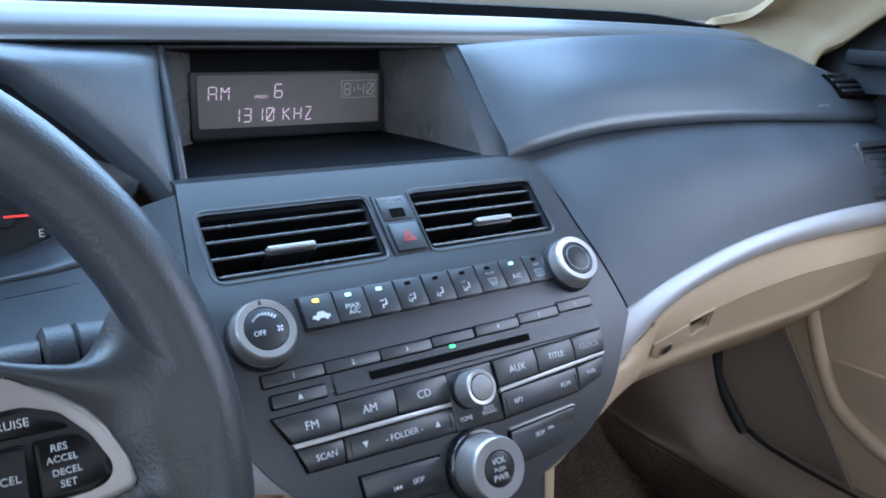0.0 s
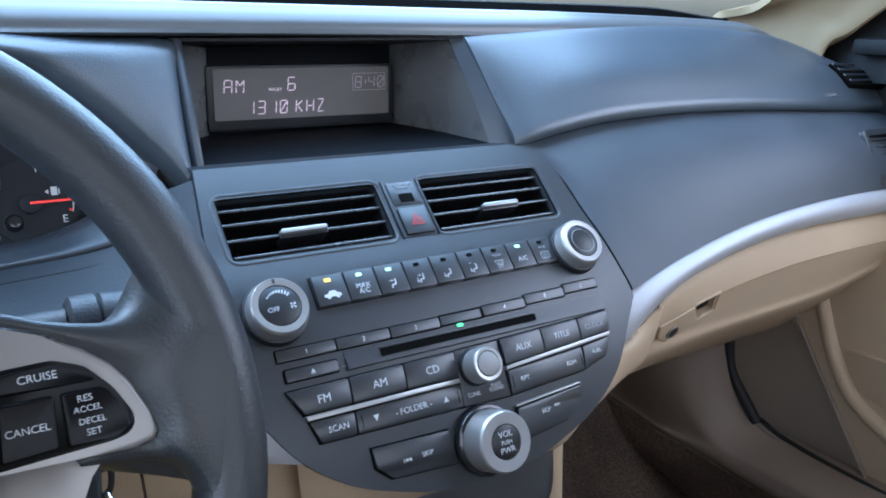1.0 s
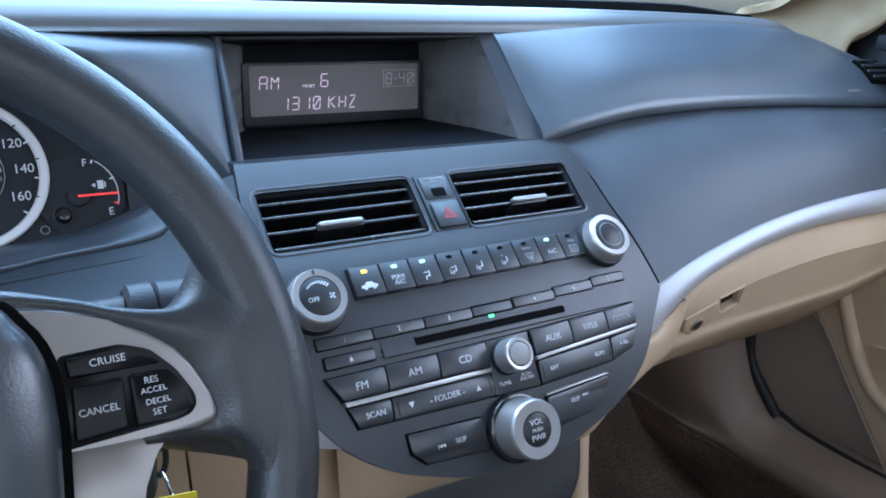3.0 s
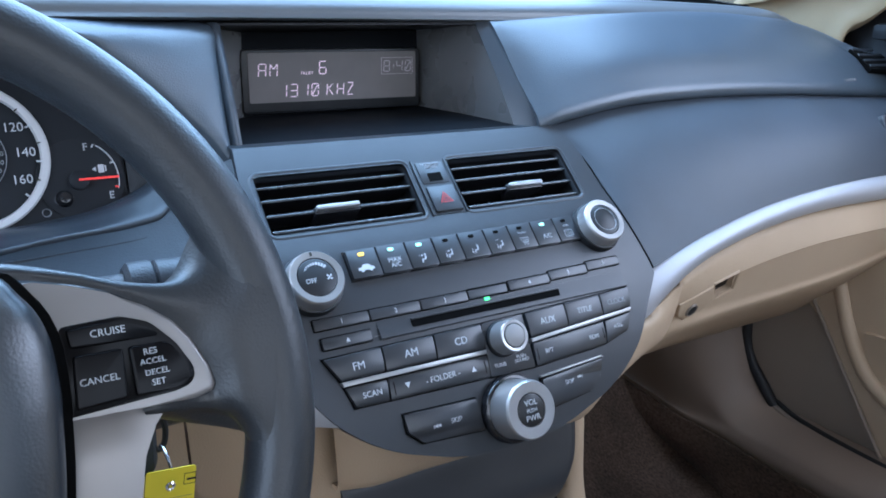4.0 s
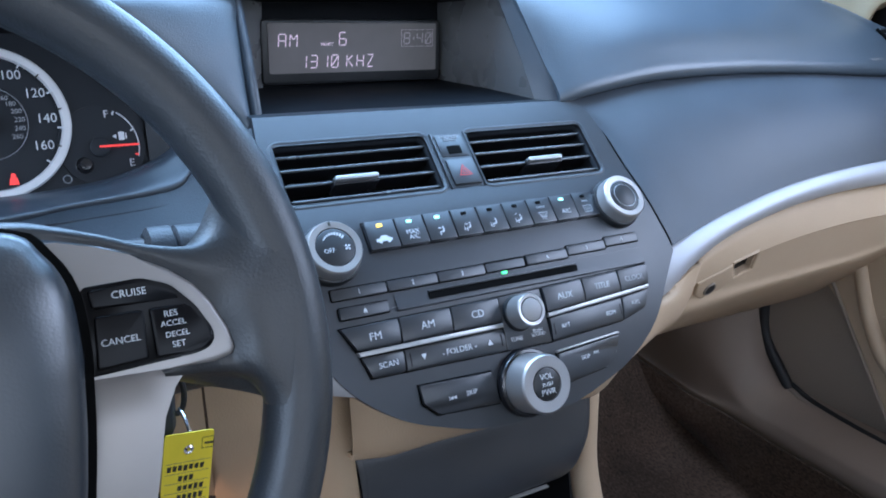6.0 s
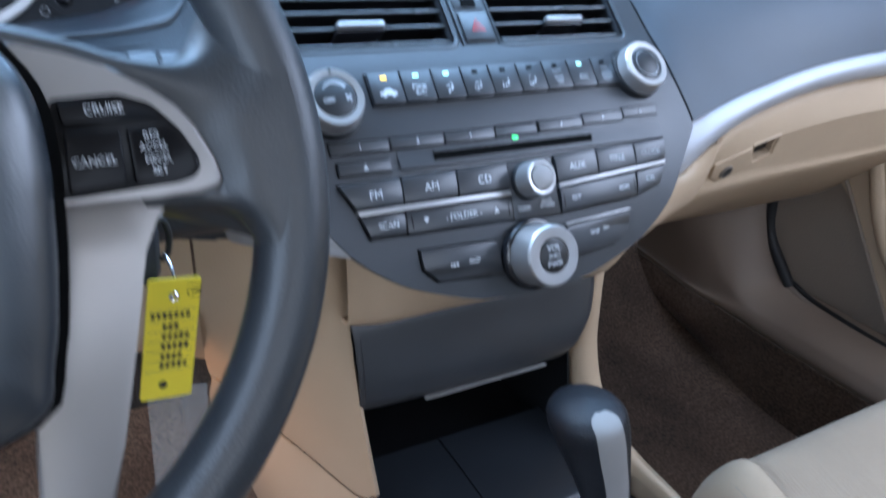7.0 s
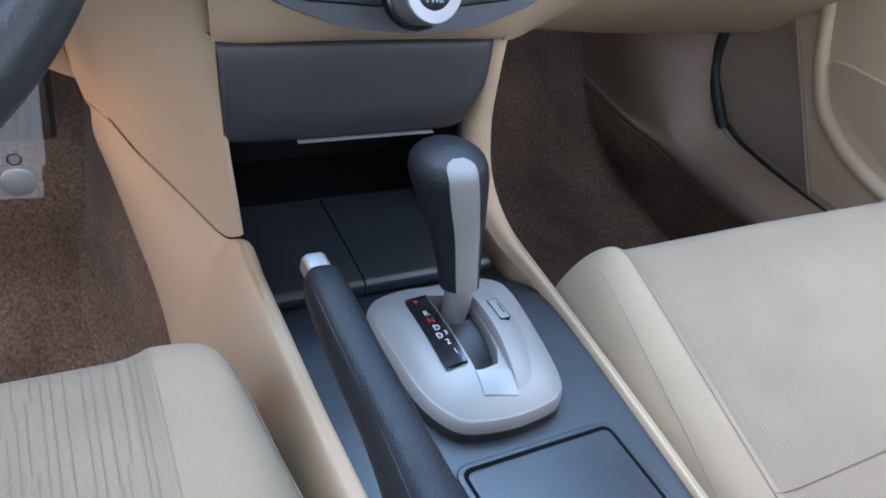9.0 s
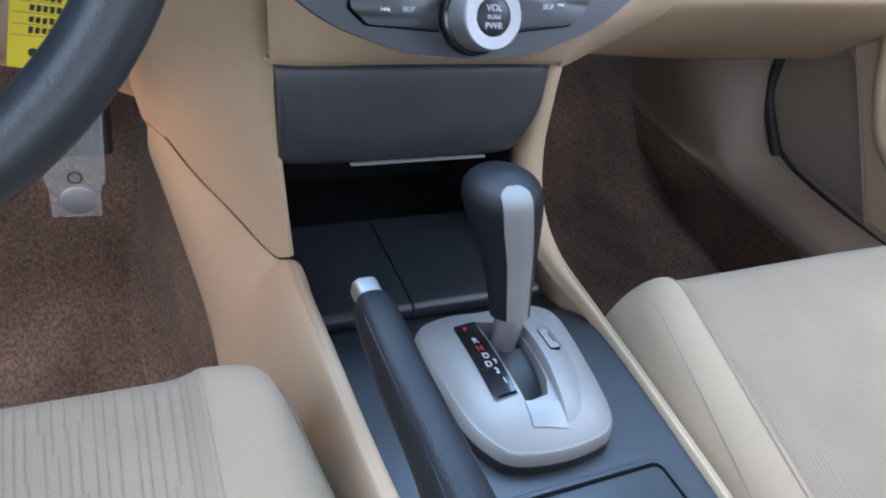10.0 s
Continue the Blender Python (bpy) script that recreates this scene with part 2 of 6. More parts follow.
def tube(pts, radii, n=12, squash=1.0, up=(0, 0, 1), caps=True):
    """A swept tube; radii one per point; squash scales it along up."""
    pts = [Vector(p) for p in pts]
    bm = bmesh.new()
    rings = []
    for i, p in enumerate(pts):
        d = (pts[min(i + 1, len(pts) - 1)] - pts[max(i - 1, 0)]).normalized()
        side = d.cross(Vector(up))
        side = side.normalized() if side.length > 1e-5 else Vector((1, 0, 0))
        top = side.cross(d).normalized()
        r = radii[i] if hasattr(radii, "__len__") else radii
        rings.append([bm.verts.new(p + side * (r * math.cos(a)) + top * (r * squash * math.sin(a))) for a in [2 * math.pi * k / n for k in range(n)]])
    for a, b in zip(rings, rings[1:]):
        for k in range(n):
            bm.faces.new((a[k], a[(k + 1) % n], b[(k + 1) % n], b[k]))
    if caps:
        bm.faces.new(rings[0][::-1])
        bm.faces.new(rings[-1])
    return bm


def prism(poly, h0, h1, bevel=0.0, seg=2):
    """A prism over a polygon in the local plane, its top edges bevelled."""
    bm = bmesh.new()
    lo = [bm.verts.new((x, y, h0)) for x, y in poly]
    hi = [bm.verts.new((x, y, h1)) for x, y in poly]
    bm.faces.new(lo[::-1])
    top = bm.faces.new(hi)
    n = len(poly)
    for i in range(n):
        bm.faces.new((lo[i], lo[(i + 1) % n], hi[(i + 1) % n], hi[i]))
    if bevel:
        bmesh.ops.bevel(bm, geom=list(top.edges), offset=bevel, segments=seg, affect="EDGES", profile=0.6)
    return bm


def rounded(x0, x1, y0, y1, r, n=4):
    out = []
    for cx, cy, a in ((x1 - r, y1 - r, 0), (x0 + r, y1 - r, 90), (x0 + r, y0 + r, 180), (x1 - r, y0 + r, 270)):
        out += [(cx + r * math.cos(radians(a + 90 * k / n)), cy + r * math.sin(radians(a + 90 * k / n))) for k in range(n + 1)]
    return out


def soften(poly, r, n=3):
    """The polygon with its corners rounded."""
    p, out = [Vector((x, y)) for x, y in poly], []
    for i, b in enumerate(p):
        a, c = p[i - 1], p[(i + 1) % len(p)]
        u, v = b + (a - b).normalized() * min(r, 0.42 * (a - b).length), b + (c - b).normalized() * min(r, 0.42 * (c - b).length)
        for k in range(n + 1):
            f = k / n
            q = u * (1 - f) ** 2 + b * (2 * f * (1 - f)) + v * f * f
            out.append((q.x, q.y))
    return out


def loft(stations, n=20, power=3.0):
    """A bar along y with a squarish round section; stations of (x, y, z, half width, half height)."""
    rows = []
    for x, y, z, w, h in spline([Vector(q) for q in stations], 60):
        ring = []
        for k in range(n):
            c, d = math.cos(2 * math.pi * k / n), math.sin(2 * math.pi * k / n)
            ring.append((x + w * math.copysign(abs(c) ** (2 / power), c), y, z + h * math.copysign(abs(d) ** (2 / power), d)))
        rows.append(ring)
    bm = sheet(rows, 0, False, True)
    bm.verts.ensure_lookup_table()
    bm.faces.new([bm.verts[k] for k in range(n)][::-1])
    bm.faces.new([bm.verts[len(bm.verts) - n + k] for k in range(n)])
    return bm


def lathe(profile, n=32):
    """Turned about the local z axis; profile of (radius, height)."""
    bm = bmesh.new()
    rings = []
    for r, h in profile:
        if r < 1e-6:
            rings.append([bm.verts.new((0, 0, h))])
        else:
            rings.append([bm.verts.new((r * math.cos(2 * math.pi * k / n), r * math.sin(2 * math.pi * k / n), h)) for k in range(n)])
    for a, b in zip(rings, rings[1:]):
        for k in range(n):
            q = [a[k % len(a)], a[(k + 1) % len(a)], b[(k + 1) % len(b)], b[k % len(b)]]
            q = list(dict.fromkeys(q))
            if len(q) > 2:
                bm.faces.new(q)
    return bm


def box(x0, x1, y0, y1, z0, z1, bevel=0.0):
    bm = prism([(x0, y0), (x1, y0), (x1, y1), (x0, y1)], z0, z1)
    if bevel:
        bmesh.ops.bevel(bm, geom=list(bm.edges), offset=bevel, segments=2, affect="EDGES", profile=0.6)
    return bm


def moved(bm, fn):
    for v in bm.verts:
        v.co = fn(v.co)
    return bm


def by(bm, m):
    bm.transform(m)
    return bm


def lettering(body, size, thick=0.0002, bold=0.0, spacing=1.0):
    cu = bpy.data.curves.new("lettering", "FONT")
    cu.body, cu.size, cu.align_x, cu.align_y = body, size, "CENTER", "CENTER"
    cu.extrude, cu.offset, cu.resolution_u, cu.space_character, cu.space_line = thick, bold, 3, spacing, 0.8
    ob = bpy.data.objects.new("lettering", cu)
    scene.collection.objects.link(ob)
    me = bpy.data.meshes.new_from_object(ob.evaluated_get(bpy.context.evaluated_depsgraph_get()))
    bm = bmesh.new()
    bm.from_mesh(me)
    bpy.data.objects.remove(ob)
    bpy.data.curves.remove(cu)
    bpy.data.meshes.remove(me)
    return bm


def carve(bm, cutter, deep=False):
    """bm less the cutter, both closed."""
    obs = []
    for q in (bm, cutter):
        me = bpy.data.meshes.new("tmp")
        bmesh.ops.recalc_face_normals(q, faces=q.faces)
        q.to_mesh(me)
        q.free()
        obs.append(new("tmp", me))
    mod = obs[0].modifiers.new("cut", "BOOLEAN")
    mod.operation, mod.object, mod.solver = "DIFFERENCE", obs[1], "EXACT"
    mod.use_self = deep
    me = bpy.data.meshes.new_from_object(obs[0].evaluated_get(bpy.context.evaluated_depsgraph_get()))
    out = bmesh.new()
    out.from_mesh(me)
    bpy.data.meshes.remove(me)
    for o in obs:
        d = o.data
        bpy.data.objects.remove(o)
        bpy.data.meshes.remove(d)
    return out


def closed_spline(pts, n):
    p = list(pts)
    return spline(p[-3:] + p + p[:4], (len(p) + 6) * n + 1)[3 * n:(len(p) + 3) * n]


def joined(*bms):
    out = bmesh.new()
    for b in bms:
        me = bpy.data.meshes.new("tmp")
        b.to_mesh(me)
        b.free()
        out.from_mesh(me)
        bpy.data.meshes.remove(me)
    return out


# ---- the face of the centre stack: a curved sheet, x across, s up along it, h out of it ----
FACE = spline([(0, 0.000, 0.428), (0, 0.018, 0.470), (0, 0.036, 0.512), (0, 0.054, 0.5455), (0, 0.072, 0.573), (0, 0.094, 0.598),
               (0, 0.120, 0.620), (0, 0.152, 0.650), (0, 0.172, 0.668)], 97)
_len = [0.0]
for _p, _q in zip(FACE, FACE[1:]):
    _len.append(_len[-1] + (_q - _p).length)
_zero = _len[24]
FACE_S = [v - _zero for v in _len]


def on_face(c):
    """From (x, s, h) on the stack to the world."""
    x, s, h = c
    k = int(np.searchsorted(FACE_S, s)) - 1
    k = max(0, min(len(FACE) - 2, k))
    d = FACE[k + 1] - FACE[k]
    f = (s - FACE_S[k]) / d.length
    p = FACE[k] + d * f
    a, b = FACE[max(0, k - 3)], FACE[min(len(FACE) - 1, k + 4)]
    t = (b - a).normalized()
    n = Vector((0, -t.z, t.y))
    return Vector((x, p.y + n.y * h, p.z + n.z * h))


def face_frame(x, s, h=0.0):
    """The pose of a flat thing that sits on the stack."""
    o, u = on_face((x, s, h)), on_face((x, s + 0.002, h)) - on_face((x, s - 0.002, h))
    u.normalize()
    n = Vector((1, 0, 0)).cross(u)
    return Matrix(((1, u.x, n.x, o.x), (0, u.y, n.y, o.y), (0, u.z, n.z, o.z), (0, 0, 0, 1)))


def half_width(s):
    return float(np.interp(s, HALF_S, HALF_X))


HALF = spline([(-0.052, 0.0, 0), (-0.0510, 0.022, 0), (-0.0485, 0.044, 0), (-0.0425, 0.066, 0), (-0.029, 0.101, 0), (-0.005, 0.133, 0), (0.0265, 0.1555, 0), (0.0455, 0.1690, 0), (0.052, 0.1715, 0), (0.079, 0.1665, 0),
               (0.113, 0.1615, 0), (0.156, 0.1575, 0), (0.186, 0.1525, 0), (0.198, 0.147, 0), (0.206, 0.137, 0)], 120)
HALF_S, HALF_X = [p.x for p in HALF], [p.y for p in HALF]


def half_left(s):
    """The driver's edge of the stack runs on up to the display."""
    return half_width(s) if s < 0.113 else float(np.interp(s, (0.113, 0.156, 0.206), (half_width(0.113), 0.1555, 0.1495)))


# ---- the shell of the car ----
structure("ground", sheet([[(x, y, -0.45) for y in (-400, -20, -3, 0, 3, 20, 400)] for x in (-400, -20, -3, 0, 3, 20, 400)]), ASPHALT,
                   "pale worn asphalt parking ground outside the car", "ground")
FLOOR = 0.03
structure("floor", patch([[(x, -1.3, FLOOR), (x, -0.2, FLOOR), (x, 0.30, FLOOR + 0.005), (x, 0.46, FLOOR + 0.05), (x, 0.62, 0.24), (x, 0.72, 0.42)]
                                   for x in (-0.74, -0.4, -0.17, -0.1, 0.1, 0.4, 0.74)], 40, 40), CARPET, "worn brown carpet in the footwells", "carpet")
structure("headliner", box(-0.66, 0.66, -1.6, 0.02, 1.24, 1.27), HEADLINE, "beige cloth headliner", "headliner")
structure("wall_back", box(-0.75, 0.75, -1.66, -1.60, 0.0, 0.86), CLOTH, "beige rear seat back", "wall")
structure("wall_front", box(-0.78, 0.78, 0.74, 0.78, -0.1, 0.76), BLACK, "dark firewall behind the dashboard", "wall")
structure("wall_right", box(0.745, 0.80, -1.6, 0.9, -0.1, 0.735), BLACK, "dark door shell behind the trim", "wall")
structure("sill_left", box(-0.80, -0.70, -1.6, 0.9, -0.1, 0.16, 0.01), BEIGE_DARK, "taupe door sill trim", "sill")
structure("kick_panel_left", box(-0.80, -0.70, 0.25, 0.9, 0.16, 0.74, 0.01), BEIGE_DARK, "taupe kick panel by the open door", "panel")
structure("pillar_left", tube(spline([(-0.72, 0.62, 0.74), (-0.69, 0.35, 1.0), (-0.64, 0.05, 1.22)], 10), 0.05, 10, 0.7), PILLAR, "beige windscreen pillar", "pillar")
structure("pillar_b_left", box(-0.78, -0.70, -0.85, -0.60, 0.1, 1.25, 0.02), PILLAR, "beige door pillar", "pillar")
structure("pillar_b_right", box(0.70, 0.78, -0.85, -0.60, 0.1, 1.25, 0.02), PILLAR, "beige door pillar", "pillar")
windscreen = structure("windscreen", patch([[(x, 0.80 - 0.75 * x * x, 0.73), (x * 0.96, 0.42 - 0.45 * x * x, 0.98), (x * 0.88, 0.04 - 0.1 * x * x, 1.25)] for x in (-0.72, -0.54, -0.36, -0.18, 0, 0.18, 0.36, 0.54, 0.72)], 20, 10, 0.004),
                       WINDOW, "raked windscreen glass", "window")
windscreen.visible_shadow = False
structure("windscreen_band", patch([[(x, 0.790 - 0.75 * x * x + 0.02, 0.722), (x, 0.793 - 0.75 * x * x - (z - 0.73) * 0.89, (z + 0.73) / 2), (x, 0.795 - 0.75 * x * x - (z - 0.73) * 1.78, z)] for x, z in ((-0.70, 0.775), (-0.5, 0.787), (-0.25, 0.789), (0, 0.789), (0.25, 0.789), (0.5, 0.7875), (0.575, 0.7855), (0.614, 0.7805), (0.65, 0.7745), (0.70, 0.77))], 60, 8, 0.002),
          RUBBER, "black printed band at the foot of the windscreen", "trim")

# ---- passenger door and the trim beside the footwell ----
door = thing("passenger_door", (0.72, -0.2, 0.16), "beige passenger door trim with a moulded map pocket", "door")


def seam_y(z):
    return 0.115 + 0.65 * (min(z, 0.46) - 0.21)


part("door_panel", patch([[(x, min(y, seam_y(z)) if y > 0.05 else y, z) for x, z in ((0.716, 0.10), (0.702, 0.20), (0.694, 0.28), (0.690, 0.34), (0.684, 0.44))] + [(0.690, min(y, 0.06), 0.56), (0.725, min(y, 0.03), 0.735)] for y in (-0.9, -0.5, -0.2, 0.0, 0.08, 0.4)], 40, 30, 0.03), BEIGE, door)
EDGE = ((0.714, 0.235, 0.165), (0.705, 0.292, 0.212), (0.698, 0.324, 0.262), (0.695, 0.330, 0.34), (0.694, 0.324, 0.44))
part("speaker_panel", patch([[(x + 0.001 * math.sin(f * 3.14), seam_y(z) + (y - seam_y(z)) * f, z) for x, y, z in EDGE] for f in (0.0, 0.33, 0.67, 1.0)], 24, 24, 0.012), SPEAKER, door, "taupe panel of small dots")
part("panel_rib", tube(spline([(x - 0.003, seam_y(z), z) for x, z in ((0.706, 0.16), (0.700, 0.20), (0.694, 0.28), (0.690, 0.34), (0.684, 0.44))], 20), 0.0028, 8), SPEAKER, door)
part("pocket_rim", tube(spline([(0.684, 0.205, 0.45), (0.688, 0.188, 0.40), (0.690, 0.170, 0.352), (0.692, 0.142, 0.305), (0.694, 0.115, 0.283), (0.695, 0.075, 0.264), (0.697, 0.02, 0.250), (0.699, -0.10, 0.235)], 44), 0.011, 12), BEIGE, door)
part("pocket_wall", patch([[(0.684, 0.150, 0.36), (0.690, 0.135, 0.315), (0.697, 0.10, 0.285)], [(0.678, 0.11, 0.365), (0.686, 0.085, 0.325), (0.696, 0.06, 0.275)], [(0.670, -0.05, 0.37), (0.680, -0.06, 0.32), (0.695, -0.07, 0.25)], [(0.670, -0.25, 0.37), (0.68, -0.25, 0.32), (0.69, -0.25, 0.24)]], 24, 12, 0.006), BEIGE, door)
part("door_seal", tube(spline([(0.692, 0.325, 0.44), (0.693, 0.334, 0.38), (0.695, 0.334, 0.32), (0.697, 0.324, 0.258), (0.700, 0.272, 0.192)], 30), 0.0085, 10), RUBBER, door, "black rubber door seal")
part("window_frame", box(0.70, 0.76, -0.9, 0.22, 0.735, 0.755, 0.006), SLAT, door)
part("upper_frame", tube(spline([(0.765, 0.25, 0.77), (0.725, 0.02, 1.10), (0.71, -0.15, 1.22), (0.70, -0.9, 1.24)], 20), 0.022, 8), BLACK, door)
part("mirror_sail", patch([[(0.726, 0.32, 0.705), (0.720, 0.215, 0.700), (0.722, 0.12, 0.705)], [(0.726, 0.28, 0.78), (0.726, 0.20, 0.78), (0.728, 0.12, 0.78)], [(0.722, 0.20, 0.87), (0.722, 0.16, 0.87), (0.722, 0.12, 0.87)]], 10, 8, 0.01), SLAT, door, "black mirror sail cover")
kick = thing("kick_panel", (0.66, 0.4, FLOOR), "taupe moulded kick panel and sill trim beside the footwell", "panel")
KP = ((0.72, ((0.74, 0.05), (0.70, 0.16), (0.69, 0.28), (0.69, 0.37), (0.69, 0.46))), (0.58, ((0.70, 0.05), (0.655, 0.14), (0.645, 0.27), (0.648, 0.37), (0.65, 0.46))), (0.45, ((0.675, 0.05), (0.635, 0.13), (0.620, 0.26), (0.622, 0.36), (0.625, 0.46))),
      (0.385, ((0.662, 0.05), (0.628, 0.135), (0.622, 0.245), (0.634, 0.35), (0.662, 0.46))), (0.335, ((0.645, 0.05), (0.630, 0.130), (0.636, 0.20), (0.664, 0.262), (0.698, 0.30))), (0.29, ((0.628, 0.05), (0.628, 0.118), (0.640, 0.162), (0.668, 0.190), (0.702, 0.205))),
      (0.20, ((0.612, 0.04), (0.622, 0.110), (0.634, 0.150), (0.664, 0.174), (0.702, 0.180))), (0.0, ((0.606, 0.04), (0.620, 0.110), (0.632, 0.148), (0.662, 0.172), (0.702, 0.176))), (-0.4, ((0.606, 0.04), (0.620, 0.110), (0.632, 0.148), (0.662, 0.172), (0.702, 0.176))), (-0.9, ((0.606, 0.04), (0.620, 0.110), (0.632, 0.148), (0.662, 0.172), (0.702, 0.176))))
def sill_row(y, prof):
    return [(prof[0][0] + 0.012, 0.030), (prof[1][0] + 0.006, 0.085), (prof[1][0], 0.138)], [(prof[1][0] + 0.008, 0.130), (prof[1][0] + 0.001, 0.146), (prof[1][0] + 0.005, 0.160)] + [(x + 0.002, max(z, 0.170 + 0.012 * k)) for k, (x, z) in enumerate(prof[2:])]


part("panel", patch([[(x, y, z) for x, z in sill_row(y, prof)[1]] for y, prof in KP], 60, 34), KICK, kick)
part("carpet_edge", patch([[(x, y, z) for x, z in sill_row(y, prof)[0]] for y, prof in KP], 60, 14, 0.006), CARPET, kick, "brown carpet up the side of the sill")
part("sill_groove", tube(spline([(0.703, 0.270, 0.199), (0.694, 0.22, 0.1925), (0.689, 0.12, 0.1885), (0.689, -0.05, 0.1865), (0.689, -0.5, 0.1865)], 30), 0.0035, 8), RUBBER, kick, "dark groove below the door")
part("sill_lip", tube(spline([(0.700, 0.272, 0.190), (0.690, 0.22, 0.184), (0.684, 0.12, 0.180), (0.684, -0.05, 0.178), (0.684, -0.5, 0.178)], 30), 0.006, 8), BEIGE_DARK, kick)
structure("pillar_right", patch([[(0.660, 0.440, 0.752), (0.676, 0.365, 0.752), (0.684, 0.312, 0.742), (0.690, 0.284, 0.726), (0.696, 0.258, 0.718), (0.745, 0.300, 0.710)],
                                          [(0.660, 0.404, 0.772), (0.676, 0.342, 0.782), (0.685, 0.290, 0.780), (0.691, 0.264, 0.766), (0.696, 0.246, 0.748), (0.740, 0.285, 0.735)],
                                          [(0.650, 0.309, 0.798), (0.668, 0.268, 0.814), (0.680, 0.240, 0.810), (0.689, 0.221, 0.796), (0.696, 0.2065, 0.7725), (0.735, 0.250, 0.758)],
                                          [(0.605, 0.170, 0.93), (0.632, 0.125, 0.94), (0.645, 0.095, 0.925), (0.655, 0.075, 0.905), (0.67, 0.065, 0.89), (0.712, 0.12, 0.88)],
                                          [(0.56, 0.02, 1.21), (0.59, -0.04, 1.21), (0.61, -0.1, 1.19), (0.62, -0.14, 1.18), (0.65, -0.14, 1.19), (0.67, -0.12, 1.2)]], 40, 24, 0.01), PILLAR, "tan windscreen pillar trim", "pillar")

# ---- dashboard ----
dash = thing("dashboard", (0.0, 0.3, 0.60), "dark grey grained dashboard with a padded passenger side", "dashboard")


def crease(x):
    t = ((0.118, 0.172, 0.664), (0.18, 0.163, 0.683), (0.28, 0.165, 0.691), (0.43, 0.172, 0.689), (0.62, 0.182, 0.679), (0.72, 0.195, 0.672))
    xs = [a for a, _, _ in t]
    return float(np.interp(x, xs, [b for _, b, _ in t])), float(np.interp(x, xs, [c for _, _, c in t]))


def pad_row(x, lean):
    y, z = crease(x)
    over = max(0.0, x - 0.58)
    ty = 0.236 + 0.05 * max(0, x - 0.12) - 0.35 * over
    tz = 0.757 + 0.012 * math.sin(max(0, min(1, (x - 0.1) / 0.55)) * math.pi) - 0.28 * over
    return [(x, y + 0.022, z - 0.008), (x, y + 0.006, z - 0.0085), (x, y - 0.001, z - 0.004), (x - 0.05 * lean, y - 0.001, z + 0.003), (x - 0.12 * lean, y + 0.005, z + 0.012), (x - 0.4 * lean, y + 0.023, z + 0.035), (x - 0.8 * lean, (y + 0.56 * (ty - y) + 0.008), z + 0.75 * (tz - z)), (x - lean, ty - 0.004, tz - 0.004), (x - lean, ty + 0.02, tz + 0.000)]


part("upper_pad", patch([pad_row(0.128, 0.016), pad_row(0.16, 0.012), pad_row(0.24, 0.0), pad_row(0.36, 0.0), pad_row(0.48, 0.0), pad_row(0.60, 0.0), pad_row(0.68, 0.0), pad_row(0.77, 0.0)], 56, 44, 0.005), PAD, dash, "soft padded airbag cover")
part("hood_side", patch([[(0.113, 0.186, 0.664), (0.108, 0.205, 0.70), (0.100, 0.236, 0.752)], [(0.124, 0.174, 0.6635), (0.120, 0.196, 0.702), (0.111, 0.2335, 0.754)], [(0.1290, 0.1720, 0.6645), (0.1245, 0.1930, 0.7030), (0.1135, 0.2325, 0.7565)]], 8, 12, 0.002), DASH, dash)
part("top_pad", patch([[(x, 0.30, 0.748), (x, 0.236 + e, 0.752 - d), (x, 0.2305 + e, 0.758 - d), (x, 0.2345 + e, 0.766 - d), (x, 0.246 + e, 0.7725 - d), (x, 0.268 + e, 0.7765 - d), (x, 0.36 + e, 0.772 - d), (x, 0.30 + 0.6 * (0.49 - 0.74 * x * x), 0.762 - d), (x, 0.785 - 0.75 * x * x, 0.738)]
                       for x, e, d in ((-0.70, -0.01, 0), (-0.45, -0.03, 0), (-0.25, -0.02, 0), (-0.10, 0.0, 0), (0.10, 0.0, 0), (0.25, 0.005, 0), (0.42, 0.012, 0.002), (0.55, 0.022, 0.006), (0.63, 0.045, 0.016))], 40, 40, 0.004), TOPPAD, dash, "smooth dashboard top, its colour lightened for the sky's glare")
# slotted side vent on the dash end
DV = Matrix.Translation((0.690, 0.206, 0.7085)) @ pose(0, 0, 0, 44) @ pose(0, 0, 0, 0, 0, -14)
demist = part("demister_vent", by(prism([(-0.034, 0.013), (-0.012, -0.016), (0.06, -0.004), (0.06, 0.017)], -0.006, 0.0016, 0.0008), DV), GAP, dash, "slotted demister vent")
for k in range(4):
    x0, y0 = -0.031 + 0.0060 * k, 0.0105 - 0.0076 * k
    part("slat", by(prism([(x0, y0), (0.012 + 0.012 * k, y0 + 0.0090 + 0.002 * k), (0.012 + 0.012 * k, y0 + 0.0125 + 0.002 * k), (x0, y0 + 0.0036)], 0.0012, 0.0026, 0.0006), DV), BEZEL, demist)
part("airbag_mark", by(joined(*[prism([(-0.012 + 0.007 * k, -0.002), (-0.007 + 0.007 * k, -0.002), (-0.007 + 0.007 * k, 0.002), (-0.012 + 0.007 * k, 0.002)], 0, 0.0002) for k in range(4)]), Matrix.Translation((0.615, 0.1858, 0.6905)) @ pose(0, 0, 0, 52, 0, 4)), INK_FAINT, dash, smooth=False)


def trim_top(i):
    return ((0.1695, 0.066, 0.555), (0.205, 0.067, 0.5655), (0.248, 0.071, 0.576), (0.322, 0.076, 0.589), (0.410, 0.080, 0.597), (0.53, 0.088, 0.598), (0.76, 0.125, 0.582))[i]


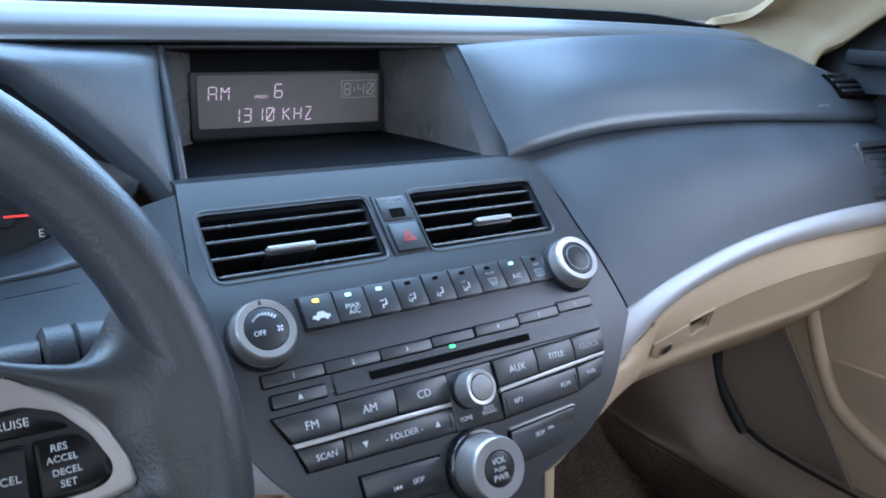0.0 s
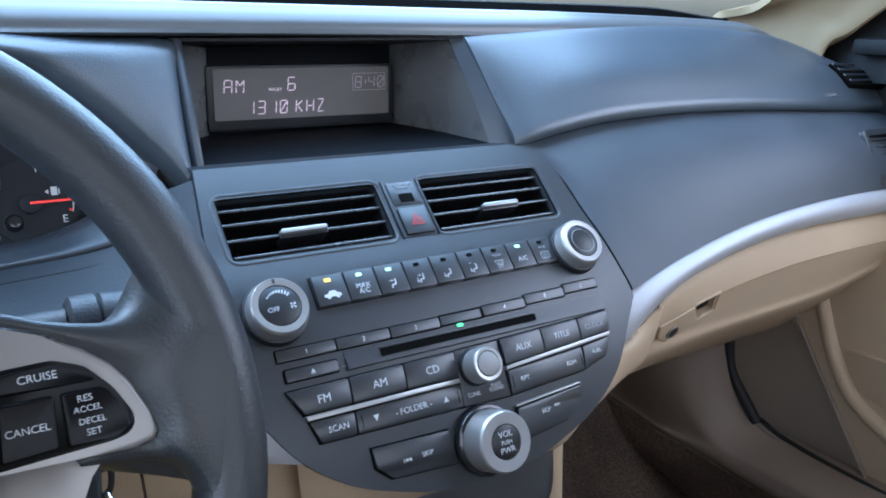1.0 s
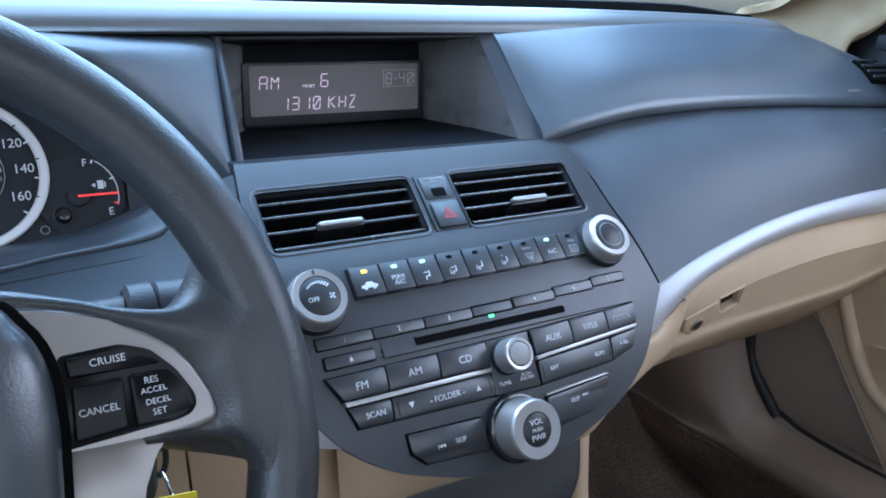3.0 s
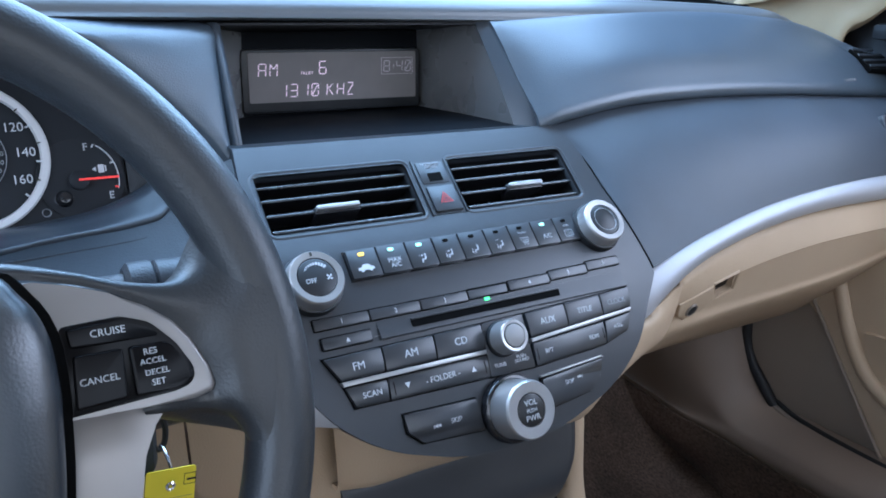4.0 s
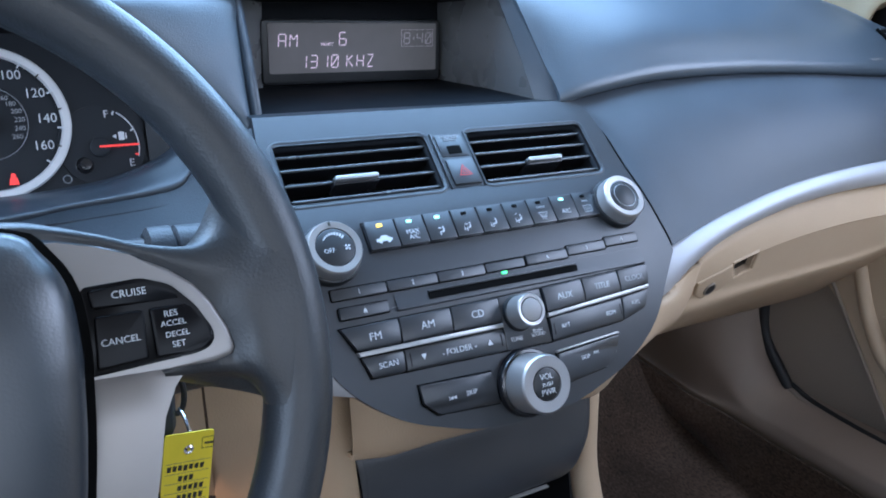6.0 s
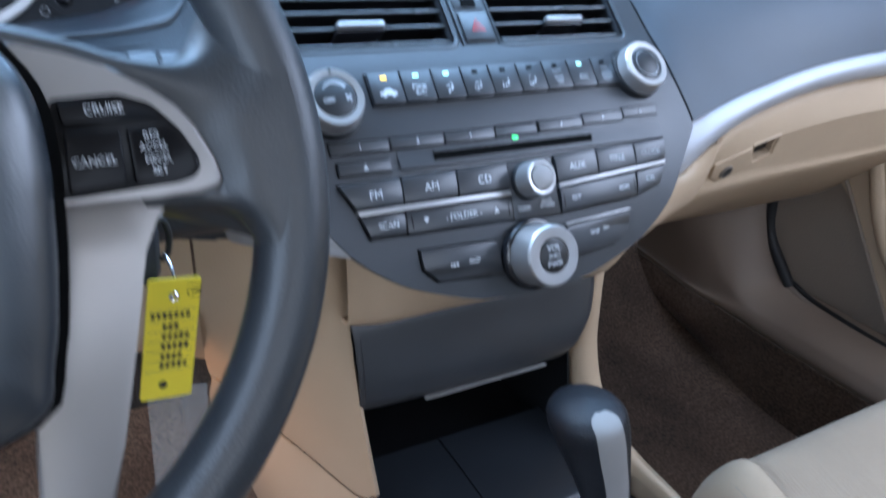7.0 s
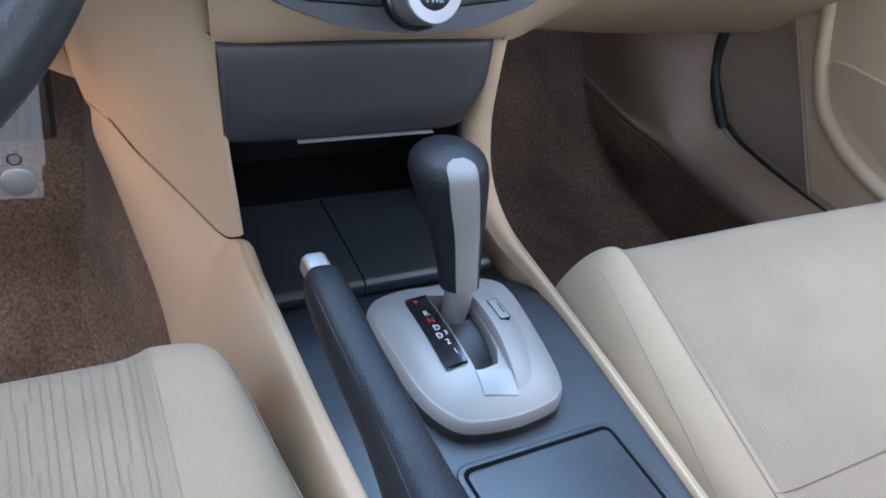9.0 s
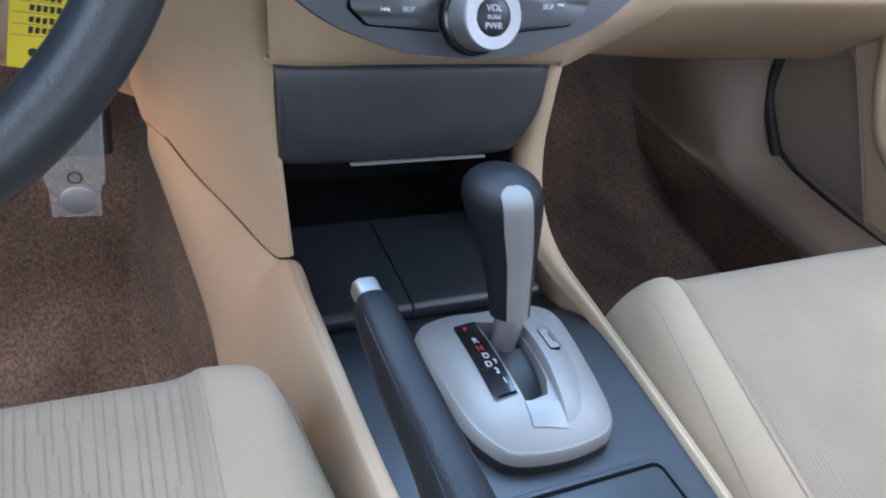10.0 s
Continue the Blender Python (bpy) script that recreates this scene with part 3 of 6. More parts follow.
def trim_low(i):
    return ((0.150, 0.056, 0.499), (0.187, 0.062, 0.526), (0.240, 0.068, 0.550), (0.322, 0.075, 0.5655), (0.417, 0.080, 0.573), (0.54, 0.089, 0.570), (0.76, 0.122, 0.553))[i]


def lower_row(i):
    a = Vector(trim_top(i))
    if i == 0:
        return [on_face((half_width(s), s, -0.002)) for s in (0.2055, 0.185, 0.15, 0.11, 0.075, 0.0525)]
    x0 = (0, 0.160, 0.215, 0.310, 0.410, 0.535, 0.76)[i]
    y, z = crease(x0)
    b = Vector((x0, y + 0.010, z - 0.007))
    out = []
    for f in (0, 0.2, 0.4, 0.6, 0.8, 1.0):
        q = b.lerp(a, f)
        bulge = math.sin(f * math.pi) * (0, 0.009, 0.010, 0.014, 0.017, 0.019, 0.019)[i]
        out.append(q + Vector((0, -bulge * 0.7, bulge * 0.7)))
    return out


part("lower_panel", patch([lower_row(i) for i in range(7)], 48, 24, 0.006), PANEL, dash, "dark grey smooth passenger panel")
part("silver_trim", patch([[Vector(trim_top(i)) + Vector((0, 0.004, 0.001)), Vector(trim_top(i)) + Vector((0, -0.003, -0.003)), (Vector(trim_top(i)) + Vector(trim_low(i))) / 2 + Vector((0, -0.008, 0.001)), Vector(trim_low(i)) + Vector((0, -0.002, 0.002)), Vector(trim_low(i)) + Vector((0, 0.006, -0.001))] for i in range(7)], 48, 16, 0.003), TRIM, dash, "curved satin silver trim strip")

endvent = thing("side_air_vent", (0.60, 0.11, 0.63), "black slatted air vent at the dashboard's end", "air vent")
EV = Matrix.Translation((0.6580, 0.1195, 0.6255)) @ pose(0, 0, 0, 61)
part("vent_frame", by(carve(prism(rounded(-0.056, 0.060, -0.034, 0.034, 0.008), -0.030, 0.0035, 0.0020, 3), prism(rounded(-0.0495, 0.058, -0.022, 0.026, 0.004), -0.026, 0.01)), EV), BEZEL, endvent, "satin grey vent frame")
part("vent_back", by(prism(rounded(-0.0495, 0.058, -0.022, 0.026, 0.004), -0.0265, -0.0255), EV), GAP, endvent)
for k in range(5):
    k2 = part("slat", by(box(-0.0495, 0.058, -0.0004, 0.0004, -0.024, 0.0), EV @ pose(0, -0.0155 + 0.0093 * k, -0.001)), SLAT, endvent)
    part("slat_edge", by(tube([(-0.0495, 0, 0.0), (0.058, 0, 0.0)], 0.0009, 8), EV @ pose(0, -0.0155 + 0.0093 * k, -0.001)), SLAT_HIGHLIGHT, k2)

# glove box and the beige lower dash
glove = thing("glove_box", (0.4, 0.12, 0.44), "beige glove box lid with lock and finger slot", "glove box")


def low_row(x, b, q, low):
    b, (ly, lz) = Vector(b), low
    s = Vector((x, b.y + 0.018, 0.478))
    e = Vector((x, ly, lz))
    out = [b + Vector((0, 0.008, 0.0)), b + Vector((0, 0.001, -0.010)), (x, b.y - 0.006 + q, b.z - 0.030), (x, b.y - 0.004 + 1.2 * q, b.z - 0.036), (x, b.y + 0.012 + q * 0.3, 0.495), s]
    out += [s.lerp(e, f) + Vector((0, -0.010, -0.010)) * (f * (1 - f) * 1.2) for f in (0.25, 0.5, 0.75)]
    return out + [e, (x, ly + 0.022, lz - 0.001), (x, ly + 0.08, lz + 0.03)]


LK = Matrix.Translation((0.246, 0.0795, 0.4985)) @ pose(0, 0, 0, 118) @ pose(0, 0, 0, 0, 0, 15)
lid = patch([low_row(0.214, (0.212, 0.066, 0.536), 0.016, (0.178, 0.396)), low_row(0.242, trim_low(2), 0.009, (0.195, 0.386)), low_row(0.325, trim_low(3), 0.003, (0.235, 0.365)), low_row(0.42, trim_low(4), 0.0, (0.268, 0.347)), low_row(0.54, trim_low(5), 0.0, (0.272, 0.344)), low_row(0.74, trim_low(6), 0.0, (0.272, 0.344))], 180, 120)
LKI = LK.inverted()
near = [p for p in (LKI @ v.co for v in lid.verts) if -0.018 < p.x < 0.060 and -0.009 < p.y < 0.021 and abs(p.z) < 0.02]
tilt = np.linalg.lstsq(np.array([(p.x, p.y, 1.0) for p in near]), np.array([p.z for p in near]), rcond=None)[0]
LK = LK @ pose(0, 0, float(tilt[2]), math.degrees(math.atan(tilt[1])), -math.degrees(math.atan(tilt[0])), 0)
LKI = LK.inverted()
rise = 0.0012
bmesh.ops.delete(lid, geom=[f for f in lid.faces if 0.029 < (LKI @ f.calc_center_median()).x < 0.057 and -0.003 < (LKI @ f.calc_center_median()).y < 0.018 and abs((LKI @ f.calc_center_median()).z) < 0.03], context="FACES")
part("lid", lid, BEIGE, glove)
part("latch_plate", by(prism([(-0.018, 0.020), (0.0255, 0.021), (0.0345, -0.003), (0.022, -0.0085), (-0.006, -0.0090), (-0.0165, 0.002)], -0.012, rise + 0.0012, 0.0022, 3), LK), BEIGE, glove)
part("lock", by(lathe([(0.0, 0.0004), (0.0050, 0.0004), (0.0056, 0.0014), (0.0068, 0.0016), (0.0076, -0.0004), (0.0076, -0.004)], 24), LK @ pose(0.001, 0.002, rise + 0.0012)), BEIGE_DARK, glove, "round lock barrel")
part("keyway", by(lathe([(0.0, 0.0016), (0.0052, 0.0014)], 20), LK @ pose(0.001, 0.002, rise + 0.0012)), RUBBER, glove, "dark keyway")
fs = [((0.0240, 0.0245), (0.0625, 0.0205), (0.0620, -0.0075), (0.0340, -0.0075)), ((0.0260, 0.0225), (0.0605, 0.0185), (0.0600, -0.0055), (0.0355, -0.0055)), ((0.0270, 0.0210), (0.0590, 0.0170), (0.0585, -0.0040), (0.0370, -0.0040))]
part("slot_rim", by(sheet([[(x, y, h) for x, y in q + q[:1]] for q, h in ((fs[0], rise - 0.004), (fs[1], rise + 0.0002), (fs[2], rise - 0.0006), (fs[2], rise - 0.008))]), LK), BEIGE, glove)
part("finger_slot", by(sheet([[(x, y, h) for x, y in fs[2] + fs[2][:1]] for h in (rise - 0.008, rise - 0.028)] + [[(0.045, 0.008, rise - 0.028)] * 5]), LK), SLOT_SHADE, glove, "finger slot with its shade in the colour")
side = thing("lower_dash_trim", (0.0, 0.06, 0.45), "beige lower dash trim that wraps under the centre stack", "trim")
RP = [(Vector((0.1490, 0.0560, 0.4975)), Vector((0.2130, 0.0665, 0.5360))), (on_face((half_width(0.008) - 0.002, 0.008, -0.006)), Vector((0.2135, 0.0735, 0.508))), (on_face((half_width(-0.006) - 0.003, -0.006, -0.006)), Vector((0.2125, 0.0850, 0.478))),
      (on_face((half_width(-0.024) - 0.003, -0.024, -0.006)), Vector((0.2120, 0.112, 0.4510))), (Vector((0.1010, 0.052, 0.453)), Vector((0.2080, 0.150, 0.4150))), (Vector((0.1005, 0.060, 0.440)), Vector((0.1950, 0.160, 0.4000)))]
part("right_piece", patch([[i, i.lerp(o, 0.3) + Vector((0, -0.004, 0.001)) + (Vector((0, 0.003, 0.0065)) if k == 0 else Vector()), i.lerp(o, 0.75) + Vector((0, -0.004, 0.001)) + (Vector((0, 0.003, 0.005)) if k == 0 else Vector()), o, o + Vector((0.0, 0.020, 0.006))] for k, (i, o) in enumerate(RP)], 36, 16, 0.003), BEIGE, side)
part("seam_gap", tube(spline([o + Vector((0.0008, -0.0012, -0.0004)) for _, o in RP[:5]], 30), 0.0009, 6), GAP, side)
part("band", patch([[on_face((m * half_width(s), s, -0.004)), Vector((bx, 0.045 + by_, 0.447)), Vector((bx, 0.066, 0.441)), Vector((bx, 0.075, 0.437))]
                    for s, m, bx, by_ in ((-0.003, -1, -0.1235, 0.012), (-0.016, -1, -0.1130, 0.005), (-0.030, -1, -0.098, 0.0), (-0.0455, -1, -0.057, 0.0), (-0.0505, -1, -0.02, 0.0), (-0.0505, 1, 0.02, 0.0), (-0.0455, 1, 0.055, 0.0), (-0.032, 1, 0.085, 0.0), (-0.020, 1, 0.098, 0.004))], 40, 12, 0.003), BEIGE, side)
# driver's side: silver strip, knee panel, column
dside = thing("driver_lower_dash", (-0.35, 0.12, 0.5), "grey and beige driver's lower dash with a silver strip end", "dashboard panel")


def mirror_row(i):
    t, b = Vector(trim_top(i)), Vector(trim_low(i))
    return [Vector((-q.x, q.y, q.z)) for q in (t + Vector((0, 0.004, 0.001)), t + Vector((0, -0.003, -0.003)), (t + b) / 2 + Vector((0, -0.007, 0.001)), b + Vector((0, -0.002, 0.002)), b + Vector((0, 0.006, -0.001)))]


part("silver_trim", patch([mirror_row(i) for i in range(7)], 40, 12, 0.003), TRIM, dside)
# Takes the darker column black in place of dash grey for the hood's shade.
part("upper_panel", patch([[on_face((-half_left(s), s, -0.003)) for s in (0.2, 0.15, 0.11, 0.075, 0.0525)],
                           [(-0.20, 0.19, 0.640), (-0.20, 0.150, 0.612), (-0.20, 0.115, 0.596), (-0.20, 0.088, 0.580), (-0.205, 0.068, 0.564)],
                           [(-0.26, 0.20, 0.622), (-0.26, 0.150, 0.608), (-0.26, 0.115, 0.598), (-0.26, 0.088, 0.588), (-0.26, 0.072, 0.577)],
                           [(-0.40, 0.20, 0.615), (-0.40, 0.150, 0.608), (-0.40, 0.115, 0.602), (-0.40, 0.09, 0.598), (-0.40, 0.08, 0.595)],
                           [(-0.70, 0.22, 0.64), (-0.70, 0.16, 0.63), (-0.70, 0.13, 0.62), (-0.70, 0.12, 0.61), (-0.70, 0.11, 0.59)]], 40, 20, 0.004), COLUMN, dside)
FR = ((-0.330, 0.160, 0.6125), (-0.292, 0.168, 0.6133), (-0.278, 0.170, 0.6146), (-0.260, 0.1707, 0.6160), (-0.239, 0.170, 0.6176), (-0.217, 0.168, 0.6204), (-0.2025, 0.1664, 0.6242), (-0.194, 0.171, 0.6312), (-0.185, 0.180, 0.640))
BK = ((-0.330, 0.195, 0.617), (-0.2945, 0.190, 0.6178), (-0.2757, 0.188, 0.6192), (-0.2567, 0.1882, 0.6213), (-0.2347, 0.1887, 0.6256), (-0.2118, 0.188, 0.6346), (-0.200, 0.190, 0.641), (-0.190, 0.195, 0.647), (-0.182, 0.200, 0.652))
part("cluster_surround", patch([[Vector(f) + Vector((0, 0.001, -0.004)), f, Vector(f).lerp(Vector(k), 0.12) + Vector((0, 0, 0.0012)), Vector(f).lerp(Vector(k), 0.6) + Vector((0, 0, 0.0004)), k, Vector(k) + Vector((0, 0.015, 0.0))] for f, k in zip(FR, BK)], 50, 14, 0.002), DASH, dside, "raised edge below the instruments")
ends = ((0.032, (-0.19, 0.0615, 0.5285)), (0.016, (-0.19, 0.0620, 0.5220)), (0.003, (-0.188, 0.0632, 0.5155)), (-0.0065, (-0.186, 0.0650, 0.5100)))
part("trim_end", patch([[on_face((-half_width(q), q, -0.0010)), on_face((-half_width(q), q, -0.0010)).lerp(Vector(e), 0.5) + Vector((0, -0.003, 0.001)), e, Vector(e) + Vector((-0.01, 0.012, 0.0))] for q, e in ends], 14, 16, 0.002), TRIM, dside, "end of the silver strip")
part("dark_strip", patch([[on_face((-half_width(s), s, -0.003)), Vector((-0.165, 0.070, 0.510 + 0.5 * (s - 0.01))), Vector((-0.22, 0.078, 0.523 + 0.5 * (s - 0.01))), Vector((-0.40, 0.088, 0.540)), Vector((-0.70, 0.115, 0.540))] for s in (0.026, 0.012, 0.0, -0.007)], 10, 24, 0.003), COLUMN, dside, "dark strip below the column")
SEAM_LINE = ((-0.0980, 0.0520, 0.2864), (-0.1056, 0.0707, 0.2771), (-0.1273, 0.1088, 0.2920), (-0.1500, 0.1482, 0.3075), (-0.1669, 0.1764, 0.3246), (-0.1790, 0.213, 0.3205))
part("knee_panel", patch([[(-0.1190, 0.064, 0.492), (-0.1185, 0.065, 0.47), (-0.1178, 0.067, 0.44), (-0.1108, 0.060, 0.37), SEAM_LINE[0]],
                          [(-0.135, 0.062, 0.497), (-0.134, 0.064, 0.47), (-0.132, 0.070, 0.44), (-0.121, 0.072, 0.36), SEAM_LINE[1]],
                          [(-0.165, 0.069, 0.505), (-0.160, 0.074, 0.47), (-0.155, 0.085, 0.435), (-0.143, 0.100, 0.36), SEAM_LINE[2]],
                          [(-0.20, 0.076, 0.512), (-0.192, 0.086, 0.47), (-0.182, 0.105, 0.43), (-0.165, 0.140, 0.36), SEAM_LINE[3]],
                          [(-0.213, 0.079, 0.515), (-0.207, 0.092, 0.47), (-0.199, 0.115, 0.425), (-0.178, 0.160, 0.360), SEAM_LINE[4]],
                          [(-0.217, 0.080, 0.516), (-0.212, 0.094, 0.47), (-0.206, 0.120, 0.425), (-0.1875, 0.188, 0.352), SEAM_LINE[5]]], 44, 40, 0.004), BEIGE, dside, "beige knee panel that runs into the console")
part("column_panel", patch([[(-0.2185, 0.081, 0.516), (-0.2135, 0.095, 0.47), (-0.2065, 0.116, 0.425), (-0.187, 0.190, 0.352)],
                            [(-0.26, 0.086, 0.520), (-0.26, 0.098, 0.47), (-0.26, 0.120, 0.42), (-0.25, 0.19, 0.375)],
                            [(-0.40, 0.09, 0.525), (-0.40, 0.10, 0.46), (-0.40, 0.12, 0.42), (-0.40, 0.19, 0.39)],
                            [(-0.70, 0.12, 0.525), (-0.70, 0.13, 0.46), (-0.70, 0.15, 0.43), (-0.70, 0.19, 0.40)]], 30, 24, 0.004), BEIGE, dside, "beige panel below the column")
# Assumed fixture, placed only to go with the added footwell light.
fl = thing("assumed_footwell_lamp", (-0.346, 0.165, 0.384), "assumed lamp, unseen, for the warm glow under the driver's dash", "lamp")
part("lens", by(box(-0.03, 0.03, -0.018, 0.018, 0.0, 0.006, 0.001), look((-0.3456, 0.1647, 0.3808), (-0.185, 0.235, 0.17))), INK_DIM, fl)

# ---- hood over the display ----
hood = thing("display_recess", (-0.01, 0.25, 0.67), "dark recess in the dashboard top that shades the display", "dash recess")
IN = ((-0.1345, 0.190, 0.6642), (0.113, 0.187, 0.6655), (0.104, 0.236, 0.750), (-0.134, 0.236, 0.748))
OUT = ((-0.0940, 0.306, 0.668), (0.086, 0.312, 0.669), (0.084, 0.312, 0.742), (-0.0930, 0.306, 0.740))
part("recess_frame", patch([[(-0.1450, 0.196, 0.655), (-0.1440, 0.214, 0.70), (-0.1425, 0.240, 0.750)], [(-0.1395, 0.1865, 0.659), (-0.1385, 0.2055, 0.703), (-0.1370, 0.2335, 0.7505)], [(-0.1355, 0.1880, 0.6640), (-0.1345, 0.2080, 0.704), (-0.1325, 0.2365, 0.7485)]], 10, 12, 0.002), DASH, hood)
part("recess_floor", patch([[IN[0], (-0.1245, 0.268, 0.668), OUT[0]], [IN[1], (0.10, 0.25, 0.668), OUT[1]]], 12, 10, 0.002), RECESS_SHADE, hood)
part("recess_wall", patch([[IN[1], (0.10, 0.25, 0.668), OUT[1]], [IN[2], (0.094, 0.272, 0.746), OUT[2]]], 10, 10, 0.002), RECESS, hood)
part("recess_wall", patch([[OUT[0], (-0.1245, 0.268, 0.668), IN[0]], [OUT[3], (-0.1225, 0.285, 0.744), IN[3]]], 10, 14), RECESS, hood)
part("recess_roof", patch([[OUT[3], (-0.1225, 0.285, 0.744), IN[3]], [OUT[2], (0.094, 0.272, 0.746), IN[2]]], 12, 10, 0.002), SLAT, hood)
part("recess_back", sheet([[OUT[0], OUT[3]], [OUT[1], OUT[2]]]), RECESS_SHADE, hood)

display = thing("radio_display", (-0.007, 0.30, 0.70), "dim radio and clock display with pale pink segments", "display")
DT = Matrix.Translation((-0.0065, 0.302, 0.6985)) @ pose(0, 0, 0, 88)
part("frame", by(prism(rounded(-0.089, 0.089, -0.028, 0.0275, 0.004), -0.006, 0.0, 0.002), DT), BLACK, display)
part("screen", by(prism(rounded(-0.0835, 0.0835, -0.0185, 0.0245, 0.002), 0.0, 0.0012), DT), GLASS_DISPLAY, display)
STROKES = {"A": "abcefg", "M": "efbcmn", "6": "acdefg", "1": "bc", "3": "abcdg", "0": "abcdefk", "K": "efjq", "H": "bcefg", "Z": "adk", "P": "abefg", "R": "abefgq", "E": "adefg", "S": "acdfg", "T": "ail", "8": "abcdefg", "4": "bcfg", ":": "t"}
SEG = {"a": (0, 1, 0.6, 1), "b": (0.6, 1, 0.6, 0.5), "c": (0.6, 0.5, 0.6, 0), "d": (0, 0, 0.6, 0), "e": (0, 0, 0, 0.5), "f": (0, 0.5, 0, 1), "g": (0, 0.5, 0.6, 0.5), "k": (0.05, 0.08, 0.55, 0.92), "j": (0.0, 0.5, 0.55, 0.95), "q": (0.15, 0.5, 0.6, 0.0), "m": (0, 1, 0.3, 0.55), "n": (0.3, 0.55, 0.6, 1), "i": (0.3, 0.5, 0.3, 1), "l": (0.3, 0.0, 0.3, 0.5), "t": (0.1, 0.3, 0.1, 0.7)}


def segments(text, size, weight=0.085):
    """Display characters made of short bars, centred."""
    bms, x = [], 0.0
    for ch in text:
        for k in STROKES.get(ch, ""):
            x0, y0, x1, y1 = SEG[k]
            p, q = Vector((x + x0, y0, 0)), Vector((x + x1, y1, 0))
            d = (q - p).normalized()
            p, q, n = p + d * 0.045, q - d * 0.045, Vector((-d.y, d.x, 0)) * weight / 2
            bms.append(prism([((v.x + 0.08 * v.y) * size, v.y * size) for v in (p - n, q - n, q + n, p + n)], 0, 0.0002))
        x += 0.45 if ch in ": " else 0.95
    bm = joined(*bms)
    bmesh.ops.translate(bm, verts=bm.verts, vec=(-(x - 0.35) / 2 * size, -0.5 * size, 0))
    return bm


part("preset_number", by(segments("6", 0.0110), DT @ pose(-0.0142, 0.0110, 0.0014)), GLYPH, display, smooth=False)
part("band_name", by(segments("AM", 0.0110), DT @ pose(-0.0662, 0.0095, 0.0014)), GLYPH, display, smooth=False)
part("preset_word", by(lettering("PRESET", 0.0038, 0.0001), DT @ pose(-0.0290, 0.0063, 0.0014)), GLYPH, display, smooth=False)
part("frequency", by(segments("1310 KHZ", 0.0107), DT @ pose(-0.0200, -0.0085, 0.0014)), GLYPH, display, smooth=False)
part("clock_digits", by(segments("8:40", 0.0098), DT @ pose(0.063, 0.011, 0.0014)), CLOCK_GLYPH, display, smooth=False)
for a, b, c, d in ((0.046, 0.080, 0.0185, 0.0189), (0.046, 0.080, 0.0035, 0.0039), (0.046, 0.0464, 0.0035, 0.0189), (0.0796, 0.080, 0.0035, 0.0189)):
    part("clock_border", by(prism([(a, c), (b, c), (b, d), (a, d)], 0.0013, 0.0016), DT), CLOCK_GLYPH, display)

# ---- centre stack ----
stack = thing("centre_stack", (0.0, 0.09, 0.58), "grey centre stack with air vents, climate buttons and car radio", "centre stack")


def face_grid(s0, s1, x0, x1, ns, nx):
    rows = []
    for i in range(ns + 1):
        s = s0 + (s1 - s0) * i / ns
        w = half_width(s)
        a, b = (x0 if x0 is not None else -half_left(s)), (x1 if x1 is not None else w)
        rows.append([on_face((a + (b - a) * j / nx, s, 0)) for j in range(nx + 1)])
    return sheet(rows)


def skirt():
    ss = [-0.052 + 0.258 * i / 80 for i in range(81)]
    line = [(-half_left(s), s) for s in ss[::-1]] + [(half_width(s), s) for s in ss[1:]]
    rows = [[on_face((x, s, 0)) for x, s in line], [on_face((x * 1.004, s, -0.0015)) for x, s in line], [on_face((x * 1.004, s, -0.012)) for x, s in line]]
    return sheet(rows)


VL, VR, VB, VT = (-0.1425, -0.0210), (0.0175, 0.1335), 0.131, 0.1795
part("bezel", joined(face_grid(-0.052, VB, None, None, 60, 40), face_grid(VB, VT, None, VL[0], 12, 4), face_grid(VB, VT, VL[1], VR[0], 12, 4), face_grid(VB, VT, VR[1], None, 12, 4), face_grid(VT, 0.206, None, None, 8, 40), skirt()), BEZEL, stack, "satin dark grey bezel")
part("bezel_gap", tube([on_face((half_width(q) + 0.0006, q, 0.0002)) for q in [0.172 - 0.119 * k / 60 for k in range(61)]], [0.0007 * min(1.0, (k + 0.2) / 8) for k in range(61)], 6), GAP, stack, "dark joint round the bezel")
part("upper_shelf", patch([[on_face((x, 0.2045, 0.0)), Vector((x * (0.995 if x < 0 else 0.985), 0.180, 0.6655)), Vector((x * (0.985 if x < 0 else 0.97), 0.192, 0.6645))] for x in (-0.1493, -0.06, 0.04, 0.126)], 12, 8, 0.003), BEZEL, stack)


